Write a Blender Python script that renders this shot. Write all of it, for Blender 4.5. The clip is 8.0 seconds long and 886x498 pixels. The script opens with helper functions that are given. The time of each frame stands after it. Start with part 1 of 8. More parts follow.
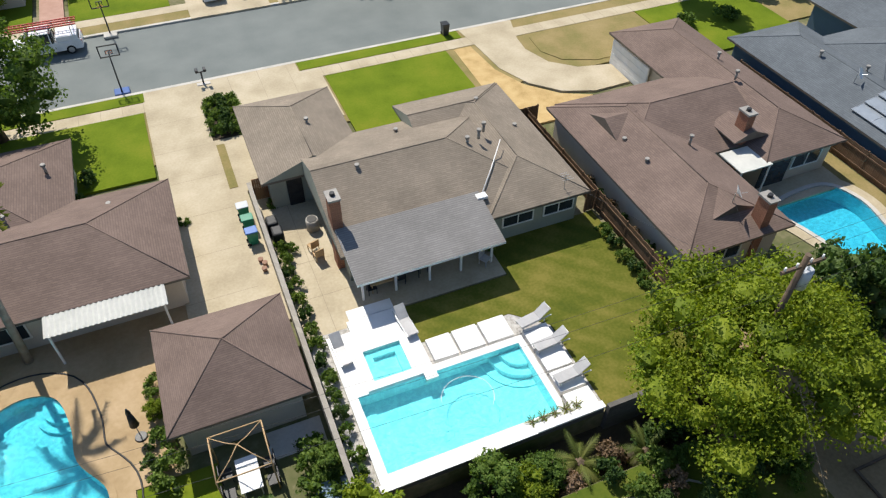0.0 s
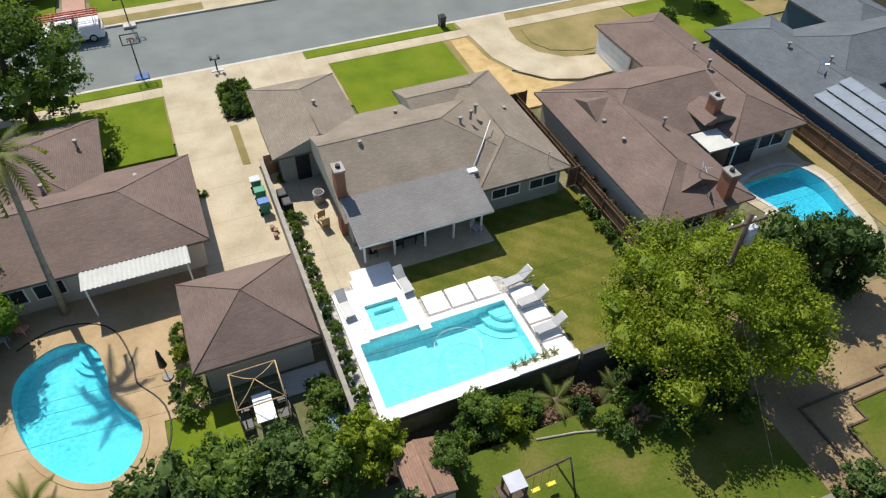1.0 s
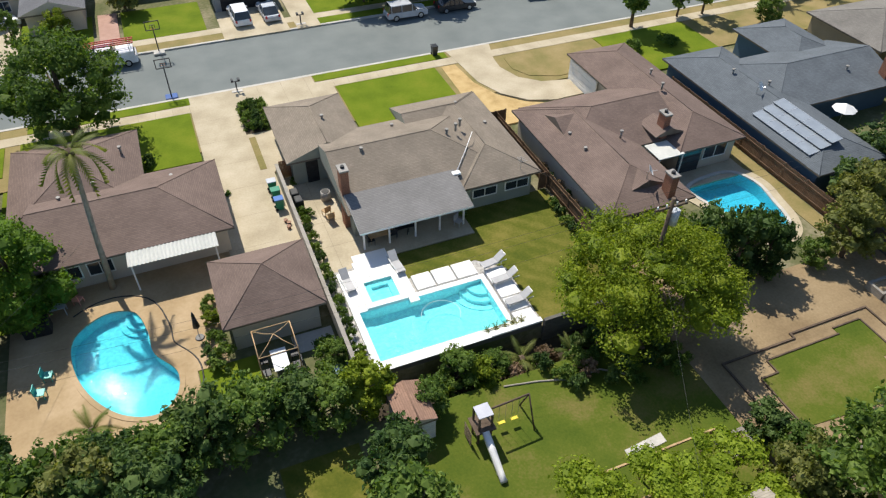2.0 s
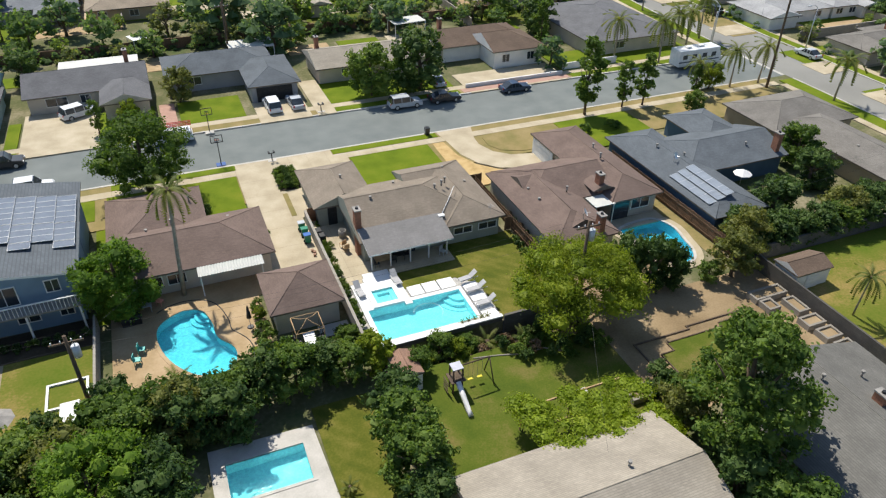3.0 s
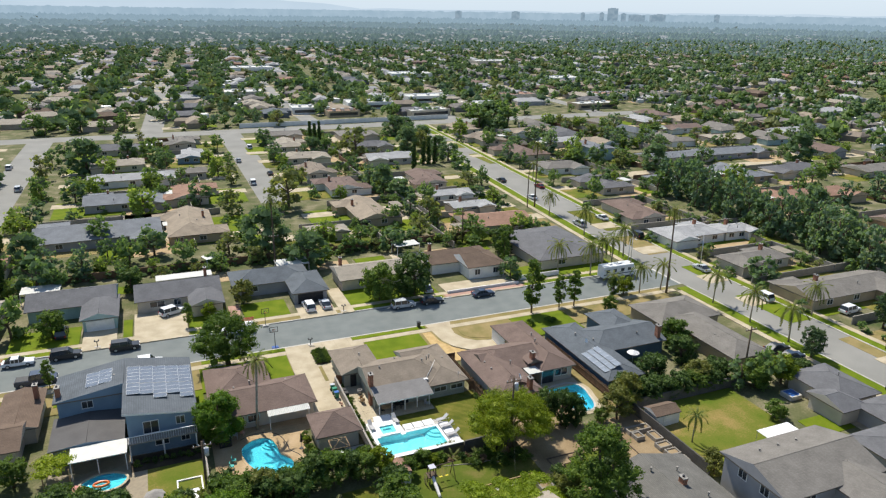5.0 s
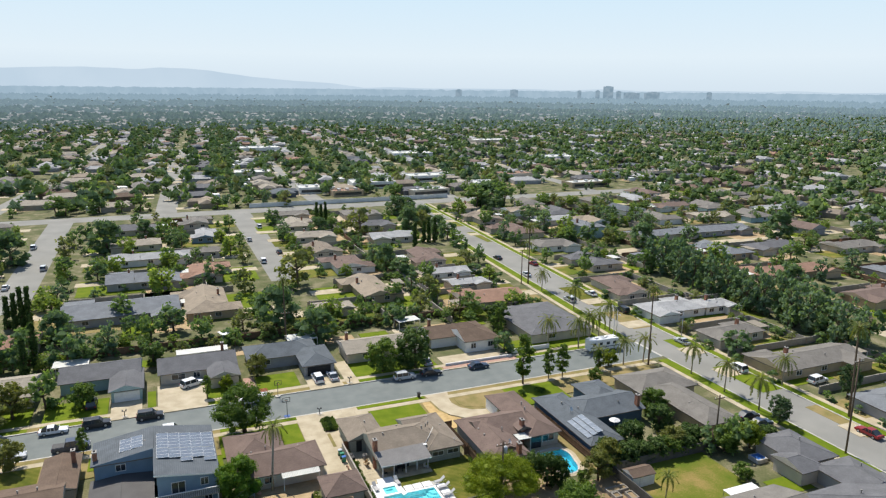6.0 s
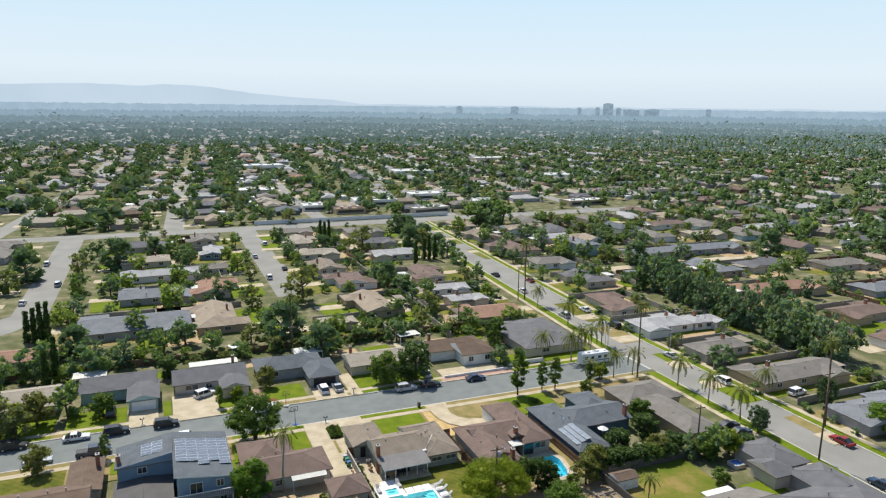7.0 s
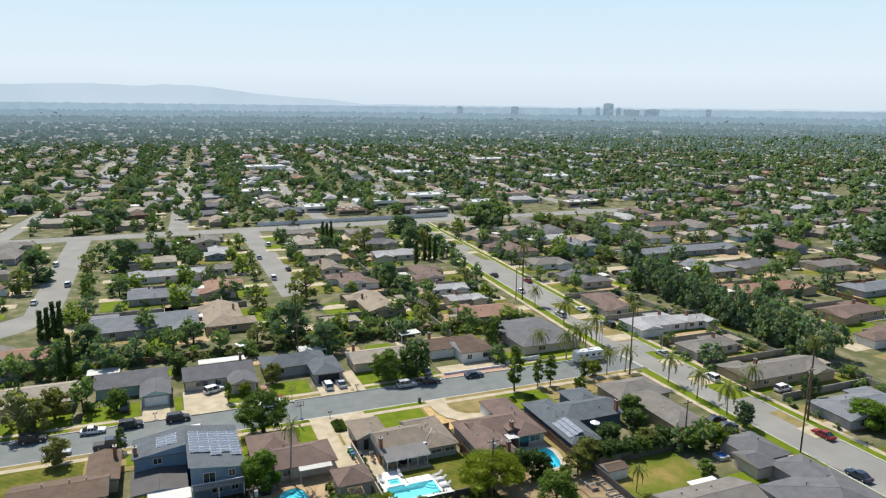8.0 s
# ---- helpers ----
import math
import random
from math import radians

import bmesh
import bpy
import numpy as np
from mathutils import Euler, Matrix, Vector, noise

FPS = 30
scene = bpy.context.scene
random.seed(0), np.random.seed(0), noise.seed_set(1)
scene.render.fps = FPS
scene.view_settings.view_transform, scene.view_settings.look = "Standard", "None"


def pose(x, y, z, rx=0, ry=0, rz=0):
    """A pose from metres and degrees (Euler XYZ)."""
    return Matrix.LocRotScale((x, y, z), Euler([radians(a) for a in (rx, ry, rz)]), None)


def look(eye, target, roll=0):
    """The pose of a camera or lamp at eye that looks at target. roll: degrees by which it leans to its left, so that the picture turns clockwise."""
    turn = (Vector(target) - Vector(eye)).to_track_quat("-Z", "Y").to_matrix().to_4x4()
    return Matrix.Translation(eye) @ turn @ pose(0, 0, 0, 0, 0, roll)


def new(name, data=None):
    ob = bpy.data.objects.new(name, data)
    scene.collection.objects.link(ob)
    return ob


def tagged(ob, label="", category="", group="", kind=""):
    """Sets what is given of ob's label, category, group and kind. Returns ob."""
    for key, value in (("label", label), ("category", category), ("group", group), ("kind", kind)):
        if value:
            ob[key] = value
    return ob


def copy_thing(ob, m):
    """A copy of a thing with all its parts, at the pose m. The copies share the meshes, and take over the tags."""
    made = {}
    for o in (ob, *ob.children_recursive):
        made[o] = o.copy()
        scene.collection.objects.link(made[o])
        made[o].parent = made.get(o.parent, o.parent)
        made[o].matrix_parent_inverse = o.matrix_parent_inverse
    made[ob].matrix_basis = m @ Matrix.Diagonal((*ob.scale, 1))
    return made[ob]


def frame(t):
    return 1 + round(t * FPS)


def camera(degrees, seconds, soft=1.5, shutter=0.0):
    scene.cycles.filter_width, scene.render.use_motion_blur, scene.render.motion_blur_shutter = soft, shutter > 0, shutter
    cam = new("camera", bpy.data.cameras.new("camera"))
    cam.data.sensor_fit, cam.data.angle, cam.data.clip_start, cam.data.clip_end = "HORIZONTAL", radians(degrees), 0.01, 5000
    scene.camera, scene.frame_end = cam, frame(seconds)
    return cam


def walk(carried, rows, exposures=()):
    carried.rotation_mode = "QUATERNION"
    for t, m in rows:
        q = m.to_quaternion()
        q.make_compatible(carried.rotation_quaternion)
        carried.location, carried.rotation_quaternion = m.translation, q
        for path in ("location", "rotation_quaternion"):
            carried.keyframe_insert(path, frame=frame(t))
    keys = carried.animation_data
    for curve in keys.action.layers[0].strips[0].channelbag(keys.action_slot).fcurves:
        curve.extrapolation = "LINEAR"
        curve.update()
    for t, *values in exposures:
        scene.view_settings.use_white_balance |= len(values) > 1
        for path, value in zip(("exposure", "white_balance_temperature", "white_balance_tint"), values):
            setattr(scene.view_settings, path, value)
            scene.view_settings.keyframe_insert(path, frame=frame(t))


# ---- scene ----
cam = camera(64.7, 8.0, soft=1.25)
# Plan: x runs along the street, y away from the camera, z up.
PATH = [
    (0.0, (2.75, 1.60, 29.15), (8.29, 14.64, 15.02), 0.40),
    (0.5, (2.11, -0.36, 29.92), (7.64, 12.66, 15.79), 0.60),
    (1.0, (1.45, -2.44, 30.80), (6.97, 10.56, 16.64), 0.70),
    (1.5, (0.82, -4.76, 31.86), (6.39, 8.38, 17.84), 0.70),
    (2.8, (-4.78, -22.14, 38.74), (1.47, -7.35, 26.82), 1.10),
    (3.0, (-6.07, -25.57, 39.84), (0.33, -10.43, 28.45), 1.00),
    (3.5, (-8.87, -33.90, 43.82), (-2.18, -18.08, 33.59), 1.00),
    (4.0, (-11.62, -42.41, 47.99), (-4.70, -25.93, 39.00), 1.00),
    (4.5, (-14.52, -50.65, 51.91), (-7.39, -33.63, 44.23), 1.00),
    (6.0, (-21.29, -69.96, 60.55), (-13.84, -51.94, 56.08), 0.60),
    (6.5, (-22.87, -74.32, 61.86), (-15.41, -56.20, 57.84), 0.70),
    (7.0, (-24.29, -78.05, 63.08), (-16.83, -59.94, 59.05), 0.70),
    (7.5, (-25.49, -81.26, 64.09), (-18.04, -63.15, 60.05), 0.70),
    (8.0, (-26.46, -83.84, 64.88), (-19.01, -65.72, 60.84), 0.70),
]
walk(cam, [(t, look(eye, target, roll)) for t, eye, target, roll in PATH])

# ---- world and sun ----
SUN_FROM = Vector((-0.10, 0.56, 0.83)).normalized()
world = bpy.data.worlds.new("sky")
scene.world = world
world.use_nodes = True
wn = world.node_tree.nodes
sky = wn.new("ShaderNodeTexSky")
sky.sky_type = "NISHITA"
sky.sun_disc = False
sky.sun_elevation = math.asin(SUN_FROM.z)
sky.sun_rotation = math.atan2(SUN_FROM.x, SUN_FROM.y)
sky.air_density, sky.dust_density, sky.ozone_density = 1.0, 0.4, 1.5
wn["Background"].inputs["Strength"].default_value = 0.11
world.node_tree.links.new(sky.outputs["Color"], wn["Background"].inputs["Color"])
sun = new("sun", bpy.data.lights.new("sun", "SUN"))
sun.data.energy, sun.data.angle, sun.data.color = 4.6, radians(0.53), (1.0, 0.95, 0.86)
sun.matrix_world = look(SUN_FROM * 100, (0, 0, 0))
scene.view_settings.exposure = 0.35


# ---- materials ----
def mat(name, cols, scale=1.0, rough=0.8, bump=0.0, fine=8.0, per_object=0.0, per_island=0.0, metal=0.0, spec=0.3, translucent=0.0, stripes=0.0):
    """A surface with two scales of variation between two or three colours."""
    m = bpy.data.materials.new(name)
    m.use_nodes = True
    nt = m.node_tree
    n, ln = nt.nodes, nt.links
    p = n["Principled BSDF"]
    p.inputs["Roughness"].default_value = rough
    p.inputs["Metallic"].default_value = metal
    p.inputs["Specular IOR Level"].default_value = spec
    geo = n.new("ShaderNodeNewGeometry")
    big, small = n.new("ShaderNodeTexNoise"), n.new("ShaderNodeTexNoise")
    for tex, s in ((big, scale), (small, scale * fine)):
        tex.inputs["Scale"].default_value = s
        tex.inputs["Detail"].default_value = 3
        ln.new(geo.outputs["Position"], tex.inputs["Vector"])
    mix = n.new("ShaderNodeMath")
    mix.operation = "MULTIPLY_ADD"
    ln.new(small.outputs["Fac"], mix.inputs[0])
    mix.inputs[1].default_value = 0.45
    add = n.new("ShaderNodeMath")
    add.operation = "MULTIPLY_ADD"
    ln.new(big.outputs["Fac"], add.inputs[0])
    add.inputs[1].default_value = 1.1
    add.inputs[2].default_value = -0.28
    ln.new(add.outputs[0], mix.inputs[2])
    last = mix.outputs[0]
    for amount, node, socket in ((per_object, "ShaderNodeObjectInfo", "Random"), (per_island, "ShaderNodeNewGeometry", "Random Per Island")):
        if amount:
            src, k = n.new(node), n.new("ShaderNodeMath")
            k.operation = "MULTIPLY_ADD"
            ln.new(src.outputs[socket], k.inputs[0])
            k.inputs[1].default_value = amount
            off = n.new("ShaderNodeMath")
            off.operation = "ADD"
            ln.new(last, k.inputs[2])
            ln.new(k.outputs[0], off.inputs[0])
            off.inputs[1].default_value = -amount / 2
            last = off.outputs[0]
    if stripes:
        band, k = n.new("ShaderNodeTexWave"), n.new("ShaderNodeMath")
        band.bands_direction = "DIAGONAL"
        band.inputs["Scale"].default_value, band.inputs["Distortion"].default_value = 0.42, 0.5
        ln.new(geo.outputs["Position"], band.inputs["Vector"])
        k.operation = "MULTIPLY_ADD"
        ln.new(band.outputs["Fac"], k.inputs[0])
        k.inputs[1].default_value = stripes
        ln.new(last, k.inputs[2])
        last = k.outputs[0]
    ramp = n.new("ShaderNodeValToRGB")
    el = ramp.color_ramp.elements
    el[0].position, el[1].position = 0.2, 0.8
    el[0].color, el[1].color = (*cols[0], 1), (*cols[-1], 1)
    if len(cols) > 2:
        el.new(0.5).color = (*cols[1], 1)
    ln.new(last, ramp.inputs["Fac"])
    ln.new(ramp.outputs["Color"], p.inputs["Base Color"])
    if bump:
        b = n.new("ShaderNodeBump")
        b.inputs["Strength"].default_value = min(1.0, bump * 8)
        b.inputs["Distance"].default_value = bump
        ln.new(small.outputs["Fac"], b.inputs["Height"])
        ln.new(b.outputs["Normal"], p.inputs["Normal"])
    if translucent:
        t, ms = n.new("ShaderNodeBsdfTranslucent"), n.new("ShaderNodeMixShader")
        warm = n.new("ShaderNodeMix")
        warm.data_type, warm.blend_type = "RGBA", "MULTIPLY"
        warm.inputs["Factor"].default_value = 1.0
        ln.new(ramp.outputs["Color"], warm.inputs[6])
        warm.inputs[7].default_value = (1.35, 1.35, 0.55, 1)
        ln.new(warm.outputs[2], t.inputs["Color"])
        ms.inputs["Fac"].default_value = translucent
        ln.new(p.outputs[0], ms.inputs[1])
        ln.new(t.outputs[0], ms.inputs[2])
        ln.new(ms.outputs[0], n["Material Output"].inputs["Surface"])
    return m


def courses(name, cols, row=0.045, width=0.33, mortar=0.007, rough=0.9, gap=0.74):
    """Shingle courses that follow the height of a slope, or boards and bricks."""
    m = mat(name, cols, 0.5, rough, 0.0, 14.0, spec=0.15)
    nt = m.node_tree
    n, ln = nt.nodes, nt.links
    p = n["Principled BSDF"]
    ramp = next(x for x in n if x.type == "VALTORGB")
    geo = n.new("ShaderNodeNewGeometry")
    sep, comb, s = n.new("ShaderNodeSeparateXYZ"), n.new("ShaderNodeCombineXYZ"), n.new("ShaderNodeMath")
    ln.new(geo.outputs["Position"], sep.inputs[0])
    s.operation = "ADD"
    ln.new(sep.outputs["X"], s.inputs[0])
    ln.new(sep.outputs["Y"], s.inputs[1])
    ln.new(s.outputs[0], comb.inputs["X"])
    ln.new(sep.outputs["Z"], comb.inputs["Y"])
    br = n.new("ShaderNodeTexBrick")
    br.inputs["Scale"].default_value = 1.0
    br.inputs["Brick Width"].default_value, br.inputs["Row Height"].default_value = width, row
    br.inputs["Mortar Size"].default_value, br.inputs["Mortar Smooth"].default_value = mortar, 0.3
    br.inputs["Color1"].default_value, br.inputs["Color2"].default_value = (1, 1, 1, 1), (0.84, 0.84, 0.85, 1)
    br.inputs["Mortar"].default_value = (gap, gap, gap, 1)
    ln.new(comb.outputs[0], br.inputs["Vector"])
    mul = n.new("ShaderNodeMix")
    mul.data_type, mul.blend_type = "RGBA", "MULTIPLY"
    mul.inputs["Factor"].default_value = 1.0
    ln.new(ramp.outputs["Color"], mul.inputs[6])
    ln.new(br.outputs["Color"], mul.inputs[7])
    ln.new(mul.outputs[2], p.inputs["Base Color"])
    b = n.new("ShaderNodeBump")
    b.inputs["Strength"].default_value, b.inputs["Distance"].default_value = 0.5, 0.02
    ln.new(br.outputs["Color"], b.inputs["Height"])
    ln.new(b.outputs["Normal"], p.inputs["Normal"])
    return m


def water(name, tint):
    """A thin water surface: tinted, see-through, with ripples, caustic light painted in the tint and a Fresnel gloss.
    """
    m = bpy.data.materials.new(name)
    m.use_nodes = True
    nt = m.node_tree
    n, ln = nt.nodes, nt.links
    n.remove(n["Principled BSDF"])
    tr, gl, ms, fr = n.new("ShaderNodeBsdfTransparent"), n.new("ShaderNodeBsdfGlossy"), n.new("ShaderNodeMixShader"), n.new("ShaderNodeFresnel")
    tr.inputs["Color"].default_value = (*tint, 1)
    gl.inputs["Roughness"].default_value = 0.03
    fr.inputs["IOR"].default_value = 1.33
    geo, nz, bp = n.new("ShaderNodeNewGeometry"), n.new("ShaderNodeTexNoise"), n.new("ShaderNodeBump")
    nz.inputs["Scale"].default_value, nz.inputs["Detail"].default_value = 4.5, 4
    nz.inputs["Distortion"].default_value = 0.6
    ln.new(geo.outputs["Position"], nz.inputs["Vector"])
    bp.inputs["Strength"].default_value, bp.inputs["Distance"].default_value = 1.0, 0.07
    ln.new(nz.outputs["Fac"], bp.inputs["Height"])
    ln.new(bp.outputs["Normal"], gl.inputs["Normal"])
    ln.new(bp.outputs["Normal"], fr.inputs["Normal"])
    # Brighter and darker caustic ripples are painted into the transparent tint.
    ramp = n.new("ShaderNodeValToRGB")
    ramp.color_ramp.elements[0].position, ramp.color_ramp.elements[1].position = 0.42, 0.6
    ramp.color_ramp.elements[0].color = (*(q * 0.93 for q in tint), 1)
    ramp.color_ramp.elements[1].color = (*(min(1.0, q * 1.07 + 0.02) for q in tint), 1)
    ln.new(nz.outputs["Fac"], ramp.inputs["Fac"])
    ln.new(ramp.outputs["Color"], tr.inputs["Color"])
    ln.new(fr.outputs[0], ms.inputs["Fac"])
    ln.new(tr.outputs[0], ms.inputs[1])
    ln.new(gl.outputs[0], ms.inputs[2])
    ln.new(ms.outputs[0], n["Material Output"].inputs["Surface"])
    return m


M = {}
M["asphalt"] = mat("asphalt", [(0.130, 0.146, 0.139), (0.158, 0.174, 0.165), (0.186, 0.202, 0.190)], 0.3, 0.9, 0.004, 60)
# Farther streets: paler asphalt, with haze and glancing light in its colour.
M["old_asphalt"] = mat("pale asphalt", [(0.19, 0.185, 0.165), (0.225, 0.22, 0.198), (0.265, 0.258, 0.232)], 0.1, 0.9, 0.004, 50)
M["concrete"] = mat("concrete", [(0.325, 0.27, 0.18), (0.42, 0.355, 0.245), (0.50, 0.43, 0.315)], 0.4, 0.9, 0.003, 16)
M["tan_concrete"] = mat("tan concrete", [(0.29, 0.20, 0.105), (0.37, 0.265, 0.145), (0.45, 0.33, 0.20)], 0.4, 0.9, 0.003, 12)
M["kerb"] = mat("kerb concrete", [(0.38, 0.36, 0.32), (0.55, 0.52, 0.47)], 0.8, 0.9, 0.003, 10)
M["deck"] = mat("white deck stone", [(0.72, 0.70, 0.67), (0.82, 0.81, 0.79)], 0.8, 0.75, 0.002, 12)
M["lawn"] = mat("lawn", [(0.08, 0.122, 0.007), (0.118, 0.163, 0.010), (0.165, 0.188, 0.017)], 0.35, 0.95, 0.03, 25, spec=0.1)
M["mowed"] = mat("mowed back lawn", [(0.055, 0.076, 0.010), (0.096, 0.107, 0.015), (0.17, 0.15, 0.034)], 0.4, 0.95, 0.03, 16, spec=0.1, stripes=0.10)
M["rear_grass"] = mat("patchy rear grass", [(0.052, 0.085, 0.010), (0.088, 0.113, 0.015), (0.175, 0.14, 0.048)], 0.3, 0.95, 0.03, 25, spec=0.1)
M["half_dry"] = mat("half dry lawn", [(0.075, 0.125, 0.010), (0.135, 0.145, 0.024), (0.30, 0.205, 0.08)], 0.19, 0.95, 0.03, 25, spec=0.1)
# Planted earth whose dark colour also stands in for shade.
M["mulch"] = mat("dark mulch with shade in its colour", [(0.03, 0.022, 0.014), (0.055, 0.042, 0.026), (0.085, 0.065, 0.04)], 0.5, 0.95, 0.03, 14)
M["flat_roof"] = mat("dark rolled roofing", [(0.085, 0.08, 0.078), (0.115, 0.11, 0.105)], 0.4, 0.9, 0.004, 14)
M["dry_grass"] = mat("dry grass", [(0.16, 0.15, 0.05), (0.24, 0.19, 0.08), (0.30, 0.23, 0.11)], 0.4, 0.95, 0.03, 20, spec=0.1)
M["straw"] = mat("straw mulch", [(0.34, 0.23, 0.09), (0.46, 0.32, 0.14), (0.52, 0.38, 0.18)], 1.2, 0.95, 0.03, 10)
M["dirt"] = mat("dirt", [(0.18, 0.125, 0.066), (0.262, 0.19, 0.105), (0.34, 0.255, 0.15)], 0.3, 0.95, 0.02, 20)
M["soil"] = mat("planted earth", [(0.06, 0.085, 0.028), (0.125, 0.125, 0.06), (0.28, 0.24, 0.16)], 0.2, 0.95, 0.03, 14, spec=0.1)
M["gravel"] = mat("gravel", [(0.22, 0.21, 0.19), (0.40, 0.38, 0.35), (0.55, 0.53, 0.5)], 5.0, 0.9, 0.03, 5)
M["brick_pave"] = mat("reddish brick paving", [(0.34, 0.20, 0.15), (0.44, 0.28, 0.22)], 1.5, 0.9, 0.004, 8)
M["joint"] = mat("dark concrete of joints and shaded patio", [(0.24, 0.20, 0.14), (0.32, 0.27, 0.19)], 2, 0.95, 0.0, 6)
M["brick"] = courses("red brick", [(0.24, 0.11, 0.07), (0.33, 0.16, 0.10)], 0.075, 0.22, 0.008, 0.9, 1.4)
M["block"] = courses("grey block wall", [(0.30, 0.27, 0.23), (0.38, 0.35, 0.30)], 0.2, 0.4, 0.008, 0.9, 0.7)
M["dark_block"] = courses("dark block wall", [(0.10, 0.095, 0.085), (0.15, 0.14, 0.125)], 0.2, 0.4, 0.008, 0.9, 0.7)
M["wood_fence"] = courses("weathered fence boards", [(0.14, 0.085, 0.05), (0.22, 0.14, 0.09)], 3.0, 0.14, 0.008, 0.9, 0.5)
M["red_gate"] = mat("stained gate boards", [(0.22, 0.09, 0.04), (0.34, 0.15, 0.07)], 2, 0.7, 0.004, 8)
# Beige, tan, slate and light grey are lightened for haze and glancing sun.
for key, c in (("taupe", (0.25, 0.208, 0.162)), ("brown", (0.187, 0.136, 0.113)), ("grey", (0.15, 0.15, 0.155)), ("blue_grey", (0.125, 0.14, 0.153)),
               ("beige", (0.345, 0.305, 0.245)), ("tan", (0.315, 0.26, 0.195)), ("dark_grey", (0.16, 0.154, 0.138)), ("slate", (0.20, 0.212, 0.225)), ("dark_brown", (0.16, 0.115, 0.085)), ("terracotta", (0.31, 0.19, 0.135)),
               ("light_grey", (0.37, 0.37, 0.365)), ("warm_grey", (0.205, 0.19, 0.168)), ("patio_grey", (0.235, 0.225, 0.215))):
    M["roof_" + key] = courses(key.replace("_", " ") + " shingles", [tuple(x * 0.82 for x in c), c, tuple(x * 1.18 for x in c)])
M["roof_patio_grey"] = courses("patio grey shingles", [(0.20, 0.192, 0.182), (0.235, 0.225, 0.215), (0.27, 0.26, 0.25)], 0.027)
M["white_roof"] = mat("white metal roof", [(0.46, 0.46, 0.42), (0.60, 0.59, 0.54)], 0.8, 0.5, 0.002, 6)
for key, c in (("stucco", (0.52, 0.46, 0.38)), ("white_wall", (0.72, 0.71, 0.68)), ("blue_wall", (0.19, 0.27, 0.345)), ("grey_wall", (0.33, 0.325, 0.33)),
               ("sage_wall", (0.32, 0.33, 0.27)), ("navy_wall", (0.085, 0.135, 0.185)), ("teal_wall", (0.33, 0.45, 0.45)), ("brown_wall", (0.25, 0.17, 0.12)), ("tan_wall", (0.42, 0.33, 0.22))):
    M[key] = mat(key.replace("_", " "), [tuple(x * 0.88 for x in c), tuple(min(0.85, x * 1.08) for x in c)], 0.7, 0.85, 0.003, 20)
M["light_cover"] = mat("faded lilac cover", [(0.42, 0.42, 0.47), (0.52, 0.52, 0.56)], 2, 0.7, 0.0, 6)
M["vent_paint"] = mat("weathered vent metal", [(0.20, 0.185, 0.165), (0.33, 0.31, 0.28)], 2, 0.5, 0.0, 6)
M["trim"] = mat("white trim paint", [(0.68, 0.67, 0.64), (0.80, 0.79, 0.77)], 1.5, 0.55, 0.0, 8)
M["fascia"] = mat("dark fascia", [(0.12, 0.10, 0.08), (0.18, 0.15, 0.12)], 2, 0.6, 0.0, 8)
M["glass"] = mat("window glass", [(0.02, 0.025, 0.03), (0.04, 0.05, 0.06)], 0.6, 0.08, 0.0, 4, spec=0.6)
M["dark"] = mat("dark plastic", [(0.015, 0.015, 0.016), (0.035, 0.035, 0.036)], 3, 0.5, 0.0, 4)
M["rubber"] = mat("tyre rubber", [(0.012, 0.012, 0.012), (0.03, 0.03, 0.03)], 4, 0.85, 0.0, 6)
M["steel"] = mat("galvanised steel", [(0.42, 0.43, 0.44), (0.58, 0.59, 0.6)], 3, 0.4, 0.0, 6, metal=0.8)
M["black_metal"] = mat("black metal", [(0.02, 0.02, 0.022), (0.05, 0.05, 0.05)], 3, 0.45, 0.0, 6)
M["solar"] = mat("solar cells", [(0.105, 0.125, 0.155), (0.15, 0.175, 0.205)], 1.2, 0.22, 0.0, 3, spec=0.8)
# Paler copy of the solar cells; the reflected sky is put into its colour.
M["sky_solar"] = mat("solar glass with painted sky reflection", [(0.21, 0.235, 0.265), (0.27, 0.30, 0.33)], 1.2, 0.2, 0.0, 3, spec=0.8)
M["bark"] = mat("bark", [(0.08, 0.055, 0.035), (0.17, 0.125, 0.085)], 3, 0.95, 0.03, 6)
M["palm_bark"] = mat("palm bark", [(0.24, 0.20, 0.155), (0.38, 0.33, 0.26)], 3, 0.95, 0.03, 6)
M["pole_wood"] = mat("utility pole wood", [(0.07, 0.05, 0.035), (0.14, 0.10, 0.07)], 2, 0.9, 0.01, 8)
M["timber"] = mat("bare timber", [(0.34, 0.22, 0.11), (0.50, 0.35, 0.19)], 2, 0.8, 0.004, 8)
M["plaster"] = mat("pool plaster", [(0.62, 0.80, 0.82), (0.74, 0.86, 0.88)], 0.6, 0.7, 0.0, 6)
M["blue_plaster"] = mat("blue pool plaster", [(0.36, 0.63, 0.69), (0.44, 0.70, 0.76)], 0.6, 0.7, 0.0, 6)
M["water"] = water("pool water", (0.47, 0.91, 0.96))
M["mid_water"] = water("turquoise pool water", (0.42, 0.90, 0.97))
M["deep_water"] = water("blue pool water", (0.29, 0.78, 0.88))
